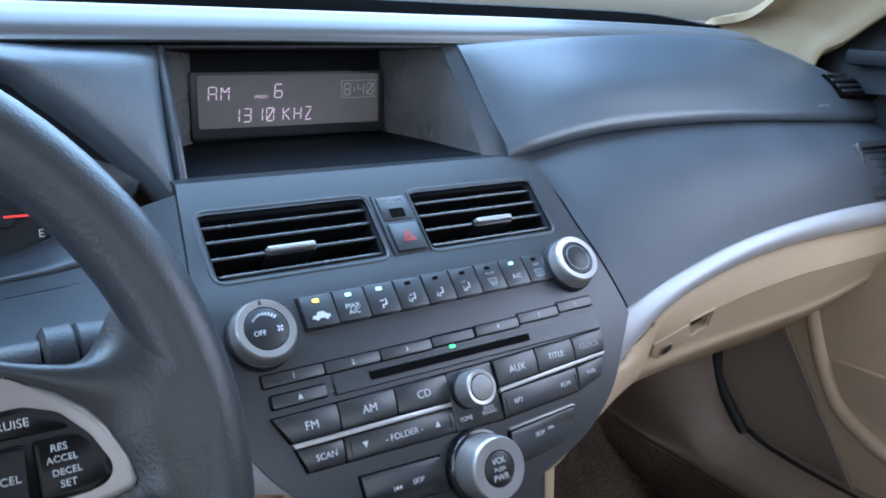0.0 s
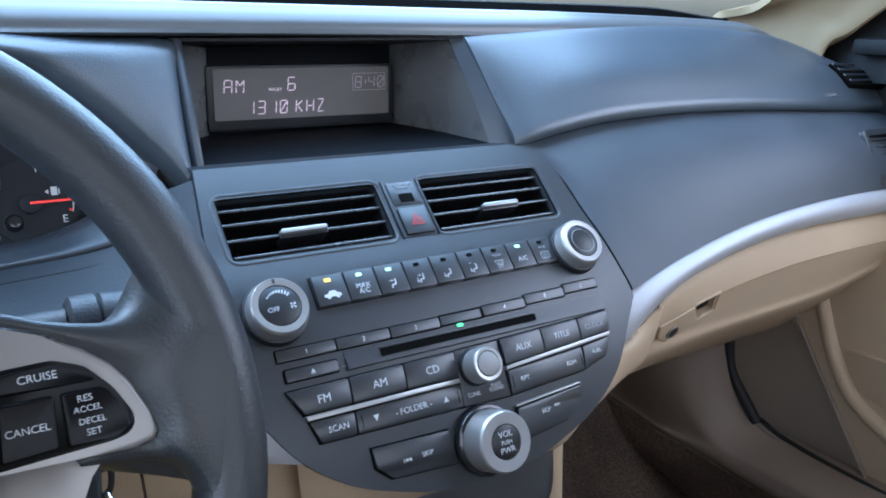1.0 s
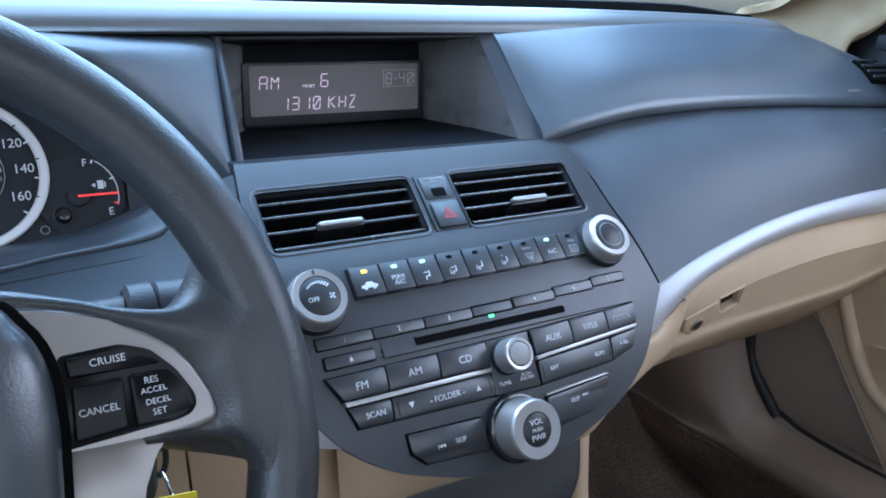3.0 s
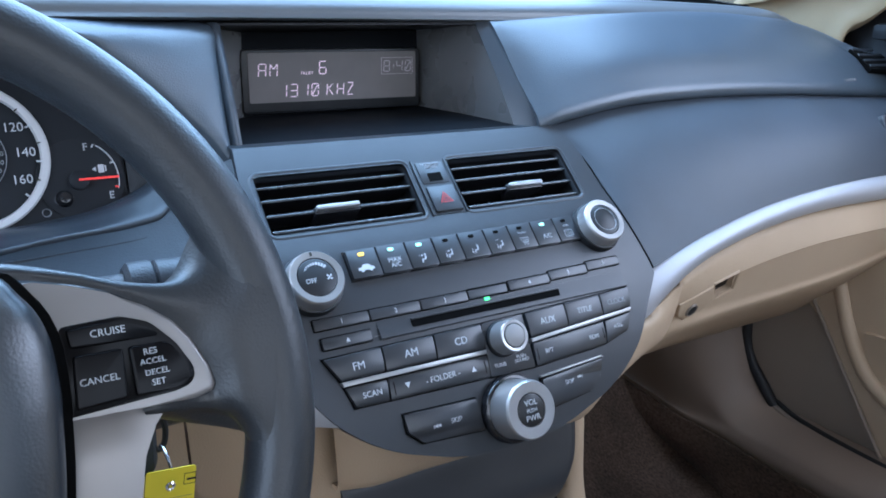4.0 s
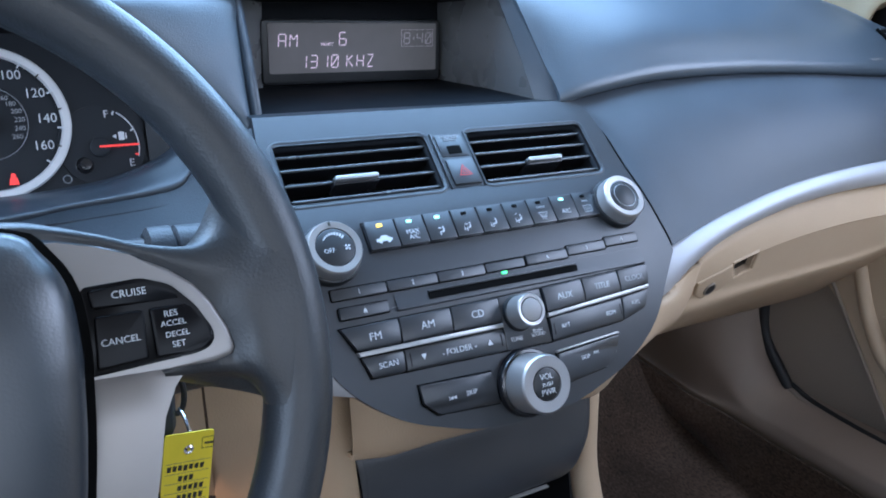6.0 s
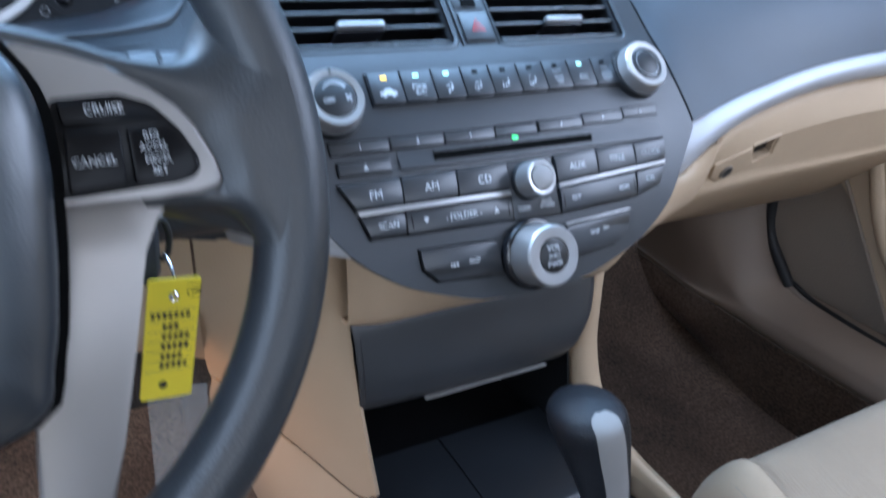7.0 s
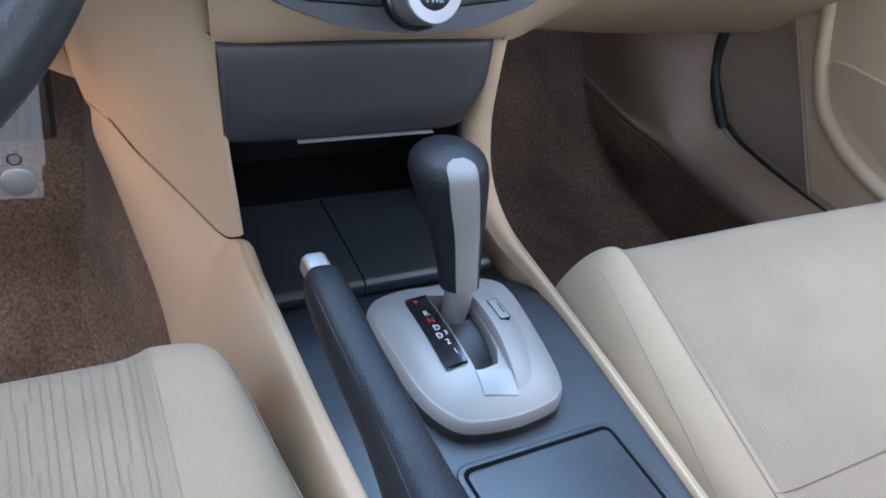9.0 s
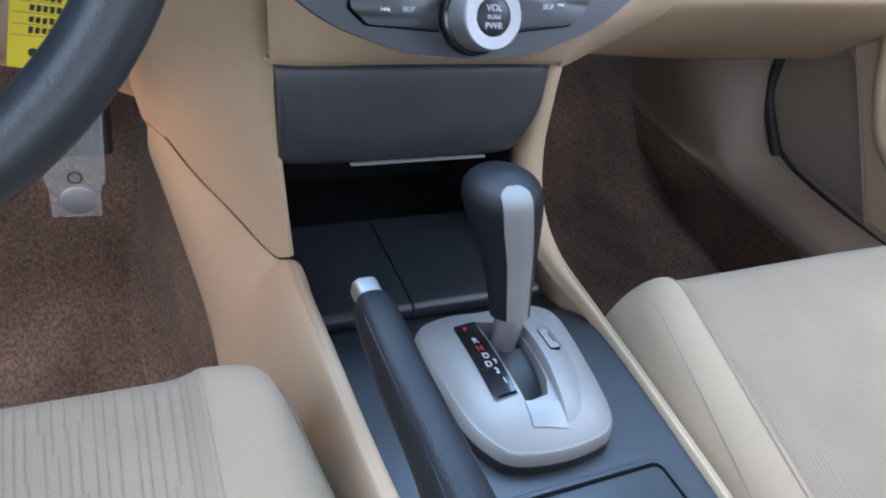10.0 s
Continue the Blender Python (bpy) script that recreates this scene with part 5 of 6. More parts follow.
part("pivot", by(lathe([(0.0070, 0.0), (0.0066, 0.0035), (0.0050, 0.0042), (0, 0.0044)], 24), GM @ pose(0.0250, 0.0034, 0)), DIAL, fuel)
part("needle", by(box(0.0, 0.0265, -0.0007, 0.0007, 0.0040, 0.0052, 0.0002), GM @ pose(0.0245, 0.0034, 0)), RED_GLOW, fuel, "red needle")
part("scale", by(tube([(0.0250 * math.cos(radians(d)) + 0.0265, 0.0270 * math.sin(radians(d)) + 0.0040, 0.0008) for d in range(-18, 66, 6)], 0.00045, 6), GM), INK, fuel)
for d in (-16, 24, 64):
    part("tick", by(tube([(r * math.cos(radians(d)) + 0.0265, (r + 0.002) * math.sin(radians(d)) + 0.0040, 0.0009) for r in (0.0225, 0.025)], 0.0006, 6), GM), RED_GLOW if d < 0 else INK, fuel)
part("letter", by(lettering("F", 0.0075, 0.0001), GM @ pose(0.0321, 0.0265, 0.0008)), INK, fuel, smooth=False)
part("letter", by(lettering("E", 0.0075, 0.0001), GM @ pose(0.0450, -0.0090, 0.0008)), INK, fuel, smooth=False)
part("pump_symbol", by(joined(prism([(-0.002, -0.0028), (0.002, -0.0028), (0.002, 0.003), (-0.002, 0.003)], 0, 0.0003), prism([(0.0026, -0.002), (0.0034, -0.002), (0.0034, 0.002), (0.0026, 0.002)], 0, 0.0003), prism([(-0.006, 0), (-0.0035, -0.0016), (-0.0035, 0.0016)], 0, 0.0003)), GM @ pose(0.0405, 0.0105, 0.0008)), INK, fuel, smooth=False)
trip = part("trip_knob", by(lathe([(0.0050, 0.0), (0.0048, 0.006), (0.0036, 0.0085), (0, 0.009)], 24), GM @ pose(0.0138, -0.0085, 0)), PIANO, cluster, "glossy black trip knob")
part("knob_ring", by(lathe([(0.0050, 0.0005), (0.0058, 0.0016), (0.0064, 0.0005)], 24), GM @ pose(0.0138, -0.0085, 0)), CHROME, trip)
part("small_symbol", by(lathe([(0.0024, 0.0), (0.0027, 0.0004), (0.0030, 0.0)], 20), GM @ pose(0.0015, -0.0169, 0.0)), INK_DIM, cluster)
part("belt_warning", by(joined(lathe([(0.0, 0.0005), (0.0016, 0.0005)], 12), prism([(-0.0030, -0.0062), (0.0030, -0.0062), (0.0022, -0.0014), (-0.0022, -0.0014)], 0, 0.0005)), GM @ pose(-0.0313, -0.0115, 0.0006)), RED_GLOW, cluster, "glowing red seat belt warning")
WALL = (((-0.240, 0.200, 0.611), (-0.214, 0.168, 0.6200)), ((-0.2150, 0.207, 0.618), (-0.199, 0.172, 0.6290)), ((-0.2128, 0.212, 0.635), (-0.178, 0.190, 0.648)), ((-0.2125, 0.220, 0.660), (-0.163, 0.202, 0.668)), ((-0.2125, 0.230, 0.690), (-0.180, 0.208, 0.692)), ((-0.216, 0.242, 0.722), (-0.210, 0.210, 0.722)))
part("cluster_wall", patch([[a, Vector(a).lerp(Vector(b), 0.45) + Vector((0.004, 0.006, -0.002)), b] for a, b in WALL], 30, 12, 0.002), COLUMN, cluster, "dark curved wall beside the gauges")
hoodd = thing("instrument_hood", (-0.30, 0.2, 0.68), "dark grained hood that arches over the instruments", "instrument hood")
ARCH = ((-0.1465, 0.186, 0.651), (-0.1543, 0.190, 0.6615), (-0.166, 0.193, 0.6755), (-0.1774, 0.195, 0.687), (-0.196, 0.196, 0.7055), (-0.2213, 0.195, 0.728), (-0.2386, 0.194, 0.7405), (-0.29, 0.188, 0.750), (-0.38, 0.185, 0.755), (-0.46, 0.188, 0.743), (-0.54, 0.195, 0.70), (-0.57, 0.20, 0.65))
TOP = ((-0.1435, 0.190, 0.657), (-0.1430, 0.200, 0.680), (-0.1428, 0.206, 0.695), (-0.1425, 0.212, 0.709), (-0.142, 0.221, 0.728), (-0.1415, 0.234, 0.7475), (-0.19, 0.232, 0.7510), (-0.27, 0.228, 0.7545), (-0.38, 0.222, 0.759), (-0.47, 0.22, 0.750), (-0.56, 0.215, 0.715), (-0.62, 0.22, 0.66))
part("hood_shell", patch([[Vector(a) + Vector((-0.003, 0.018, -0.0110)), Vector(a) + Vector((-0.0026, 0.0085, -0.0070)), Vector(a) + Vector((-0.0012, 0.0020, -0.0030)), Vector(a).lerp(Vector(b), 0.06) + Vector((0, -0.0024, 0.0)), Vector(a).lerp(Vector(b), 0.18) + Vector((0, -0.0046, 0.0018)), Vector(a).lerp(Vector(b), 0.5) + Vector((0, -0.0046, 0.0032)), b, Vector(b) + Vector((0.001, 0.02, 0.0))] for a, b in zip(ARCH, TOP)], 70, 36, 0.003), PAD, hoodd)
part("hood_lining", patch([[Vector(a) + Vector((-0.002, 0.012, -0.0040)), Vector((a[0] * 0.96 - 0.016, 0.225, a[2] * 0.96 + 0.014)), Vector((a[0] * 0.93 - 0.022, 0.245, a[2] * 0.9 + 0.055))] for a in ARCH], 50, 10, 0.002), BLACK, hoodd)
# Column black here too, with the shade under the hood in the colour.
part("lower_lip", patch([[(-0.150, 0.178, 0.640), (-0.18, 0.200, 0.618), (-0.20, 0.232, 0.612)], [(-0.19, 0.160, 0.617), (-0.205, 0.190, 0.606), (-0.215, 0.225, 0.606)], [(-0.27, 0.155, 0.610), (-0.27, 0.185, 0.603), (-0.27, 0.225, 0.602)], [(-0.36, 0.150, 0.610), (-0.36, 0.185, 0.603), (-0.36, 0.225, 0.602)], [(-0.56, 0.150, 0.612), (-0.55, 0.185, 0.606), (-0.55, 0.225, 0.606)]], 40, 12, 0.003), COLUMN, hoodd)

# ---- steering column, stalk ----
column = thing("steering_column", (-0.382, 0.05, 0.57), "dark grey steering column shroud with ignition", "steering column")
part("shroud", tube(spline([(-0.382, -0.020, 0.600), (-0.382, 0.03, 0.578), (-0.382, 0.12, 0.548), (-0.382, 0.22, 0.51)], 16), [0.062, 0.070, 0.072, 0.074, 0.076, 0.078, 0.08, 0.08, 0.08, 0.08, 0.08, 0.08, 0.08, 0.08, 0.08, 0.08], 24, 0.85), COLUMN, column)
part("ignition_boss", tube(spline([(-0.335, 0.035, 0.572), (-0.28, 0.044, 0.561), (-0.240, 0.050, 0.553), (-0.206, 0.053, 0.548)], 12), [0.030, 0.029, 0.028, 0.027, 0.026, 0.025, 0.024, 0.0225, 0.021, 0.020, 0.019, 0.018], 24), COLUMN, column)
part("boss_cap", tube([(-0.2075, 0.053, 0.5482), (-0.2040, 0.0532, 0.5477), (-0.1985, 0.0536, 0.5470), (-0.1960, 0.0538, 0.5467)], [0.0182, 0.0180, 0.0162, 0.0120], 24), BEIGE_DARK, column, "taupe lock surround")
stalk = thing("wiper_stalk", (-0.26, 0.02, 0.633), "dark grey wiper stalk with a pull symbol", "stalk")
part("arm", tube(spline([(-0.335, 0.035, 0.612), (-0.29, 0.026, 0.621), (-0.255, 0.020, 0.6245)], 10), 0.0105, 16), COLUMN, stalk)
part("switch_ring", tube([(-0.2555, 0.020, 0.6257), (-0.2540, 0.020, 0.6258), (-0.2430, 0.020, 0.6258), (-0.2415, 0.020, 0.6258)], [0.0115, 0.0142, 0.0142, 0.0122], 20), COLUMN, stalk)
part("tip", tube([(-0.2418, 0.020, 0.6258), (-0.2405, 0.020, 0.6258), (-0.205, 0.020, 0.6252), (-0.200, 0.020, 0.6250)], [0.0122, 0.0138, 0.0128, 0.009], 20), COLUMN, stalk)
part("legend", by(lettering("PULL", 0.0048, 0.0001), Matrix.Translation((-0.268, 0.0095, 0.626)) @ pose(0, 0, 0, 75)), INK_DIM, stalk, smooth=False)

# ---- steering wheel ----
wheel = thing("steering_wheel", (-0.382, -0.068, 0.614), "black leather steering wheel with silver spoke and cruise buttons", "steering wheel")
WM = Matrix.Translation((-0.382, -0.068, 0.614)) @ pose(0, 0, 0, 67.5)
RIM_R, RIM_T = 0.1712, 0.0153


def rim_mesh():
    rows = []
    for i in range(120):
        a = 2 * math.pi * i / 120
        rows.append([Vector(((RIM_R + RIM_T * math.cos(b)) * math.cos(a), (RIM_R + RIM_T * math.cos(b)) * math.sin(a), RIM_T * 1.08 * math.sin(b))) for b in [2 * math.pi * k / 20 for k in range(20)]])
    return by(sheet(rows, 0, True, True), WM)


part("rim", rim_mesh(), LEATHER, wheel, "grained black leather rim")
hub = [(0.0, 0.058), (0.0598, 0.0545), (0.0742, 0.0437), (0.0812, 0.0285), (0.0825, 0.008), (0.0815, -0.0065), (0.0790, -0.030), (0.0736, -0.0585), (0.062, -0.080), (0.0, -0.092)]
hub = hub + [(-x, y) for x, y in hub[-2:0:-1]]
part("airbag_cover", by(joined(sheet([[Vector((p.x * k, -0.012 + (p.y + 0.012) * k, h)) for p in closed_spline([Vector((x, y, 0)) for x, y in hub], 5)] for k, h in ((1.0, -0.02), (1.0, 0.014), (0.996, 0.0195), (0.982, 0.0245), (0.955, 0.0285), (0.90, 0.0320), (0.78, 0.0358), (0.6, 0.0392), (0.4, 0.0415), (0.2, 0.0427), (0.01, 0.0430))], 0, False, True)), WM), COVER, wheel, "grained black airbag cover")
part("cover_gap", by(prism([(p.x * 1.05, p.y * 1.04) for p in closed_spline([Vector((x, y, 0)) for x, y in hub], 3)], -0.02, 0.0078, 0.001), WM), GAP, wheel, "dark gap round the cover")
for m in (1, -1):
    blend = (((0.052, 0.0500, 0.000), (0.052, 0.0570, 0.000), (0.052, 0.0610, -0.006), (0.052, 0.0610, -0.014)), ((0.070, 0.0515, 0.004), (0.070, 0.0560, 0.004), (0.070, 0.0590, -0.002), (0.070, 0.0590, -0.012)), ((0.0926, 0.0462, 0.0045), (0.0935, 0.0490, 0.005), (0.0945, 0.0512, 0.001), (0.0945, 0.0512, -0.012)),
             ((0.1090, 0.0395, 0.005), (0.1105, 0.0425, 0.0055), (0.1120, 0.0448, 0.001), (0.1120, 0.0448, -0.012)), ((0.1222, 0.0282, 0.0040), (0.1280, 0.0350, 0.007), (0.1315, 0.0408, 0.003), (0.1325, 0.0425, -0.010)),
             ((0.1318, 0.0174, 0.0040), (0.1425, 0.0285, 0.0095), (0.1508, 0.0430, 0.0072), (0.1500, 0.0660, -0.006)), ((0.1372, 0.0072, 0.0040), (0.1490, 0.0150, 0.0125), (0.1618, 0.0330, 0.0153), (0.1618, 0.0590, 0.0128)),
             ((0.1400, -0.0012, 0.0040), (0.1520, 0.0, 0.013), (0.1652, 0.0020, 0.0155), (0.1722, 0.0040, 0.0162)), ((0.1400, -0.0050, 0.0035), (0.1490, -0.0120, 0.0110), (0.1580, -0.0330, 0.0125), (0.1480, -0.0720, 0.0070)),
             ((0.1385, -0.0085, 0.004), (0.1425, -0.0140, 0.0050), (0.1505, -0.0240, 0.0022), (0.1560, -0.0480, 0.0000)), ((0.1280, -0.0090, 0.003), (0.1320, -0.0130, 0.0015), (0.1440, -0.0195, -0.0045), (0.1580, -0.0320, -0.0080)), ((0.1120, -0.0085, 0.001), (0.1130, -0.0105, 0.001), (0.1140, -0.0130, -0.004), (0.115, -0.0135, -0.013)))
    part("spoke_cover", by(patch([[(m * x, y, z) for x, y, z in r] for r in blend], 70, 16), WM), LEATHER, wheel)
    trim = [(0.070, 0.0505), (0.0792, 0.0490), (0.0926, 0.0455), (0.1061, 0.0404), (0.1198, 0.0328), (0.1290, 0.0252), (0.1351, 0.0170), (0.1410, 0.0039), (0.1424, -0.0042), (0.1405, -0.0075), (0.1330, -0.0090), (0.1130, -0.0078), (0.0840, -0.0066), (0.0700, -0.006)]
    part("spoke", by(prism([(m * x, y) for x, y in trim][::m], -0.010, 0.0066, 0.0028, 4), WM), SPOKE, wheel, "satin silver spoke")
    low = [(0.0700, -0.004), (0.100, -0.004), (0.128, -0.0055), (0.1220, -0.0105), (0.1150, -0.0150), (0.1110, -0.0280), (0.1060, -0.0480), (0.0997, -0.0718), (0.092, -0.100), (0.084, -0.125), (0.060, -0.125), (0.0700, -0.03)]
    part("lower_spoke", by(prism([(m * x, y) for x, y in low][::m], -0.016, -0.0005, 0.0022, 3), WM), SPOKE, wheel, "satin silver lower spoke")
part("button_pod", by(prism(soften([(0.0855, 0.0300), (0.1086, 0.0305), (0.1195, 0.0262), (0.1285, 0.0160), (0.1348, 0.0035), (0.1328, -0.0022), (0.1260, -0.0040), (0.0840, -0.0058)], 0.0026), 0.0, 0.0072, 0.0008), WM), POD, wheel, "glossy black button surround")


def wheel_button(poly, h, texts):
    b = part("cruise_button", by(prism(soften(poly, 0.0018), 0.006, h, 0.0012, 4), WM), POD, wheel)
    for body, x, y, size in texts:
        part("legend", by(lettering(body, size, 0.0001), WM @ pose(x, y, h + 0.0002)), INK, b, smooth=False)


wheel_button([(0.0878, 0.0285), (0.1080, 0.0290), (0.1180, 0.0250), (0.1225, 0.0200), (0.0885, 0.0205)], 0.0088, [("CRUISE", 0.1030, 0.0250, 0.0042)])
wheel_button([(0.0888, 0.0178), (0.1075, 0.0175), (0.1068, -0.0025), (0.0872, -0.0035)], 0.0098, [("CANCEL", 0.0972, 0.0068, 0.0039)])
wheel_button([(0.1096, 0.0175), (0.1245, 0.0172), (0.1295, 0.0105), (0.1335, 0.0035), (0.1318, -0.0012), (0.1250, -0.0024), (0.1098, -0.0030)], 0.0098, [("RES", 0.1175, 0.0142, 0.0036), ("ACCEL", 0.1180, 0.0102, 0.0033), ("DECEL", 0.1190, 0.0056, 0.0033), ("SET", 0.1190, 0.0014, 0.0036)])

# ---- key with tags ----
keys = thing("car_key", (-0.254, 0.0, 0.55), "black car key in the ignition with a wire ring", "key")
part("key_head", by(prism(rounded(-0.016, 0.016, -0.017, 0.013, 0.006), -0.005, 0.005, 0.002), Matrix.Translation((-0.268, 0.000, 0.552)) @ pose(0, 0, 0, 80, 0, -20)), COLUMN, keys)
part("panic_button", by(prism(rounded(-0.0025, 0.0025, -0.006, 0.006, 0.0012), 0.005, 0.0058, 0.0003), Matrix.Translation((-0.2665, 0.000, 0.553)) @ pose(0, 0, 0, 80, 0, -20)), RED_GLOW, keys, "red panic button")
part("wire_ring", tube(spline([(-0.2505, -0.004, 0.549), (-0.2490, -0.011, 0.545), (-0.2485, -0.018, 0.539), (-0.2492, -0.0205, 0.5335)], 14), 0.0009, 8), CHROME, keys, "thin steel ring")
part("key_loop", tube([Vector((-0.2510 + 0.0040 * math.cos(a), -0.003, 0.556 + 0.0105 * math.sin(a))) for a in [2 * math.pi * k / 24 for k in range(25)]], 0.0016, 8), BLACK, keys)
tag = thing("yellow_key_tag", (-0.25, -0.016, 0.50), "bright yellow key tag with dark handwriting", "key tag")
TM = Matrix.Translation((-0.2492, -0.020, 0.5430)) @ pose(0, 0, 0, 90, 8, 4)
part("tag_body", by(prism(rounded(-0.0126, 0.0126, -0.066, 0.0, 0.0016), -0.0004, 0.0004), TM), YELLOW, tag)
part("eyelet", by(lathe([(0.0009, 0.0006), (0.0018, 0.0012), (0.0026, 0.0006)], 18), TM @ pose(0.0, -0.0095, 0.0)), CHROME, tag)
random.seed(5)
for k, (w, y) in enumerate(((0.021, -0.0195), (0.011, -0.0255), (0.014, -0.0310), (0.016, -0.0365), (0.012, -0.0420), (0.014, -0.0470))):
    x = -0.0105 if k == 0 else -0.0045
    for q in range(int(w / 0.0028)):
        part("writing_bar", by(prism([(x + q * 0.0028, y - 0.0012 + random.uniform(-0.0006, 0.0004)), (x + q * 0.0028 + 0.0019, y - 0.0015), (x + q * 0.0028 + 0.0023, y + 0.0016), (x + q * 0.0028 + 0.0002, y + 0.0016 + random.uniform(-0.0004, 0.0004))], 0.0004, 0.0005), TM), PEN, tag, smooth=False)
for y in (-0.0165, -0.0225, -0.0280, -0.0335, -0.0390, -0.0445, -0.0500):
    part("printed_line", by(prism([(-0.0112, y), (0.0112, y), (0.0112, y + 0.0003), (-0.0112, y + 0.0003)], 0.0004, 0.00045), TM), SEAM, tag, smooth=False)
part("tick_box", by(joined(*[prism([(0.0065 + p, -0.0100 + q), (0.0065 + p + w, -0.0100 + q), (0.0065 + p + w, -0.0100 + q + h), (0.0065 + p, -0.0100 + q + h)], 0.0004, 0.0005) for p, q, w, h in ((0, 0, 0.006, 0.0003), (0, 0.006, 0.006, 0.0003), (0, 0, 0.0003, 0.006), (0.006, 0, 0.0003, 0.006), (0.0015, 0.0022, 0.005, 0.0012))]), TM), PEN, tag, smooth=False)
part("printed_mark", by(lathe([(0, 0.0005), (0.0022, 0.0005), (0.0022, 0.0003)], 12), TM @ pose(-0.002, -0.058, 0)), PEN, tag, smooth=False)
clear = thing("clear_plastic_tag", (-0.243, 0.025, 0.38), "clear plastic key tag with a round steel disc", "key tag")
CM = Matrix.Translation((-0.2425, 0.024, 0.372)) @ pose(0, 0, 0, 88, 0, -6)
part("plastic_body", by(prism([(-0.0150, -0.012), (0.0125, -0.012), (0.0125, 0.010), (0.0155, 0.0105), (0.0155, 0.075), (-0.0175, 0.075), (-0.0175, 0.010), (-0.0150, 0.010)], -0.0008, 0.0008, 0.0004), CM), CLEAR, clear)
part("steel_disc", by(lathe([(0.0095, -0.001), (0.0095, 0.0018), (0.0085, 0.0024), (0, 0.0024)], 32), CM), SILVER, clear, "round steel disc")
part("hole_rim", by(lathe([(0.0030, 0.0008), (0.0036, 0.0014), (0.0042, 0.0008)], 20), CM @ pose(-0.001, 0.0150, 0)), RUBBER, clear)
pedal = thing("accelerator_pedal", (-0.218, 0.33, 0.16), "black ribbed accelerator pedal in the driver's footwell", "pedal")
PD = Matrix.Translation((-0.2185, 0.33, 0.205)) @ pose(0, 0, 0, 72, 0, 0)
part("pad", by(prism(rounded(-0.0265, 0.0285, 0.010, 0.135, 0.005), -0.008, 0.0, 0.002), PD), RUBBER, pedal)
for k in range(5):
    part("rib", by(prism(rounded(-0.0226 + 0.0100 * k, -0.0160 + 0.0100 * k, 0.016, 0.129, 0.002), -0.001, 0.0032, 0.0012), PD), RUBBER, pedal)
part("arm", by(box(-0.008, 0.008, 0.09, 0.26, -0.022, -0.008, 0.002), PD), BLACK, pedal)

# ---- centre console ----
console = thing("centre_console", (0.0, -0.1, FLOOR), "beige and dark grey centre console between the seats", "centre console")
def door_col(x, k, b, d):
    """k: how far the side leans in towards the foot."""
    return [(x, 0.078 - d, 0.441), (x, 0.066 - d, 0.4395), (x + 0.15 * k, 0.0605 - d, 0.428), (x + 0.4 * k, 0.0565 - d, 0.405), (x + 0.7 * k, 0.0575 - d, 0.384 + 0.3 * b), (x + k, 0.0635 - d, 0.366 + b), (x + k, 0.0745 - d, 0.357 + b), (x + k, 0.09, 0.358 + b)]


part("storage_door", patch([door_col(-0.1185, 0.008, 0.005, 0.0), door_col(-0.112, 0.006, 0.001, 0.002), door_col(-0.06, 0.003, 0.0, 0.004), door_col(0.05, -0.003, 0.0, 0.004), door_col(0.085, -0.006, 0.001, 0.003), door_col(0.094, -0.007, 0.007, 0.001), door_col(0.0995, -0.008, 0.026, -0.002)], 44, 30, 0.004), STORAGE, console, "dark grey storage door")
part("door_strip", box(-0.056, 0.058, 0.0585, 0.0625, 0.3600, 0.3612, 0.0004), STRIP, console, "thin silver strip")
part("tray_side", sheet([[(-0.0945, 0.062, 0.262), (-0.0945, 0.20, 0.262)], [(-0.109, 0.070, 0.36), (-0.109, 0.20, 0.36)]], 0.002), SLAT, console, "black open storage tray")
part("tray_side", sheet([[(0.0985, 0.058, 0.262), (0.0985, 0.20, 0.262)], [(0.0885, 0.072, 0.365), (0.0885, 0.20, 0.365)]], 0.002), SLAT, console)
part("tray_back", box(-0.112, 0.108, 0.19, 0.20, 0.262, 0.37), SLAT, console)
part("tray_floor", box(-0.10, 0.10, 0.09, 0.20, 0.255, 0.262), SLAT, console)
for a, b in ((-0.0945, -0.0125), (-0.0110, 0.1060)):
    part("tray_lid", patch([[(x, 0.105, 0.274), (x, 0.06, 0.2705), (x, 0.012, 0.2655), (x, 0.003, 0.2635), (x, -0.0005, 0.2585), (x, 0.001, 0.252)] for x in (a, (a + b) / 2, b)], 10, 24, 0.003), LID, console, "dark grey tray lid")
def deck_right(y):
    return float(np.interp(y, (-0.60, -0.32, -0.255, -0.165, -0.063, 0.02), (0.100, 0.1005, 0.1045, 0.1125, 0.1210, 0.121)))


part("deck", patch([[(-0.099 + f * (deck_right(y) + 0.099), y, z) for y, z in ((0.02, 0.246), (-0.008, 0.248), (-0.03, 0.260), (-0.06, 0.2705), (-0.12, 0.2720), (-0.165, 0.272), (-0.20, 0.2715), (-0.255, 0.2712), (-0.32, 0.270), (-0.60, 0.272))] for f in (0, 0.25, 0.5, 0.75, 1.0)], 20, 50, 0.004), DECK, console, "dark grey console top")
# beige rails and sides
RAIL_R = ((0.118, 0.074, 0.445), (0.117, 0.070, 0.40), (0.119, 0.066, 0.355), (0.123, 0.050, 0.312), (0.1245, 0.010, 0.287), (0.1240, -0.045, 0.280), (0.1195, -0.12, 0.2775), (0.1125, -0.20, 0.2765), (0.1040, -0.32, 0.275), (0.103, -0.60, 0.275))
rail_rows = []
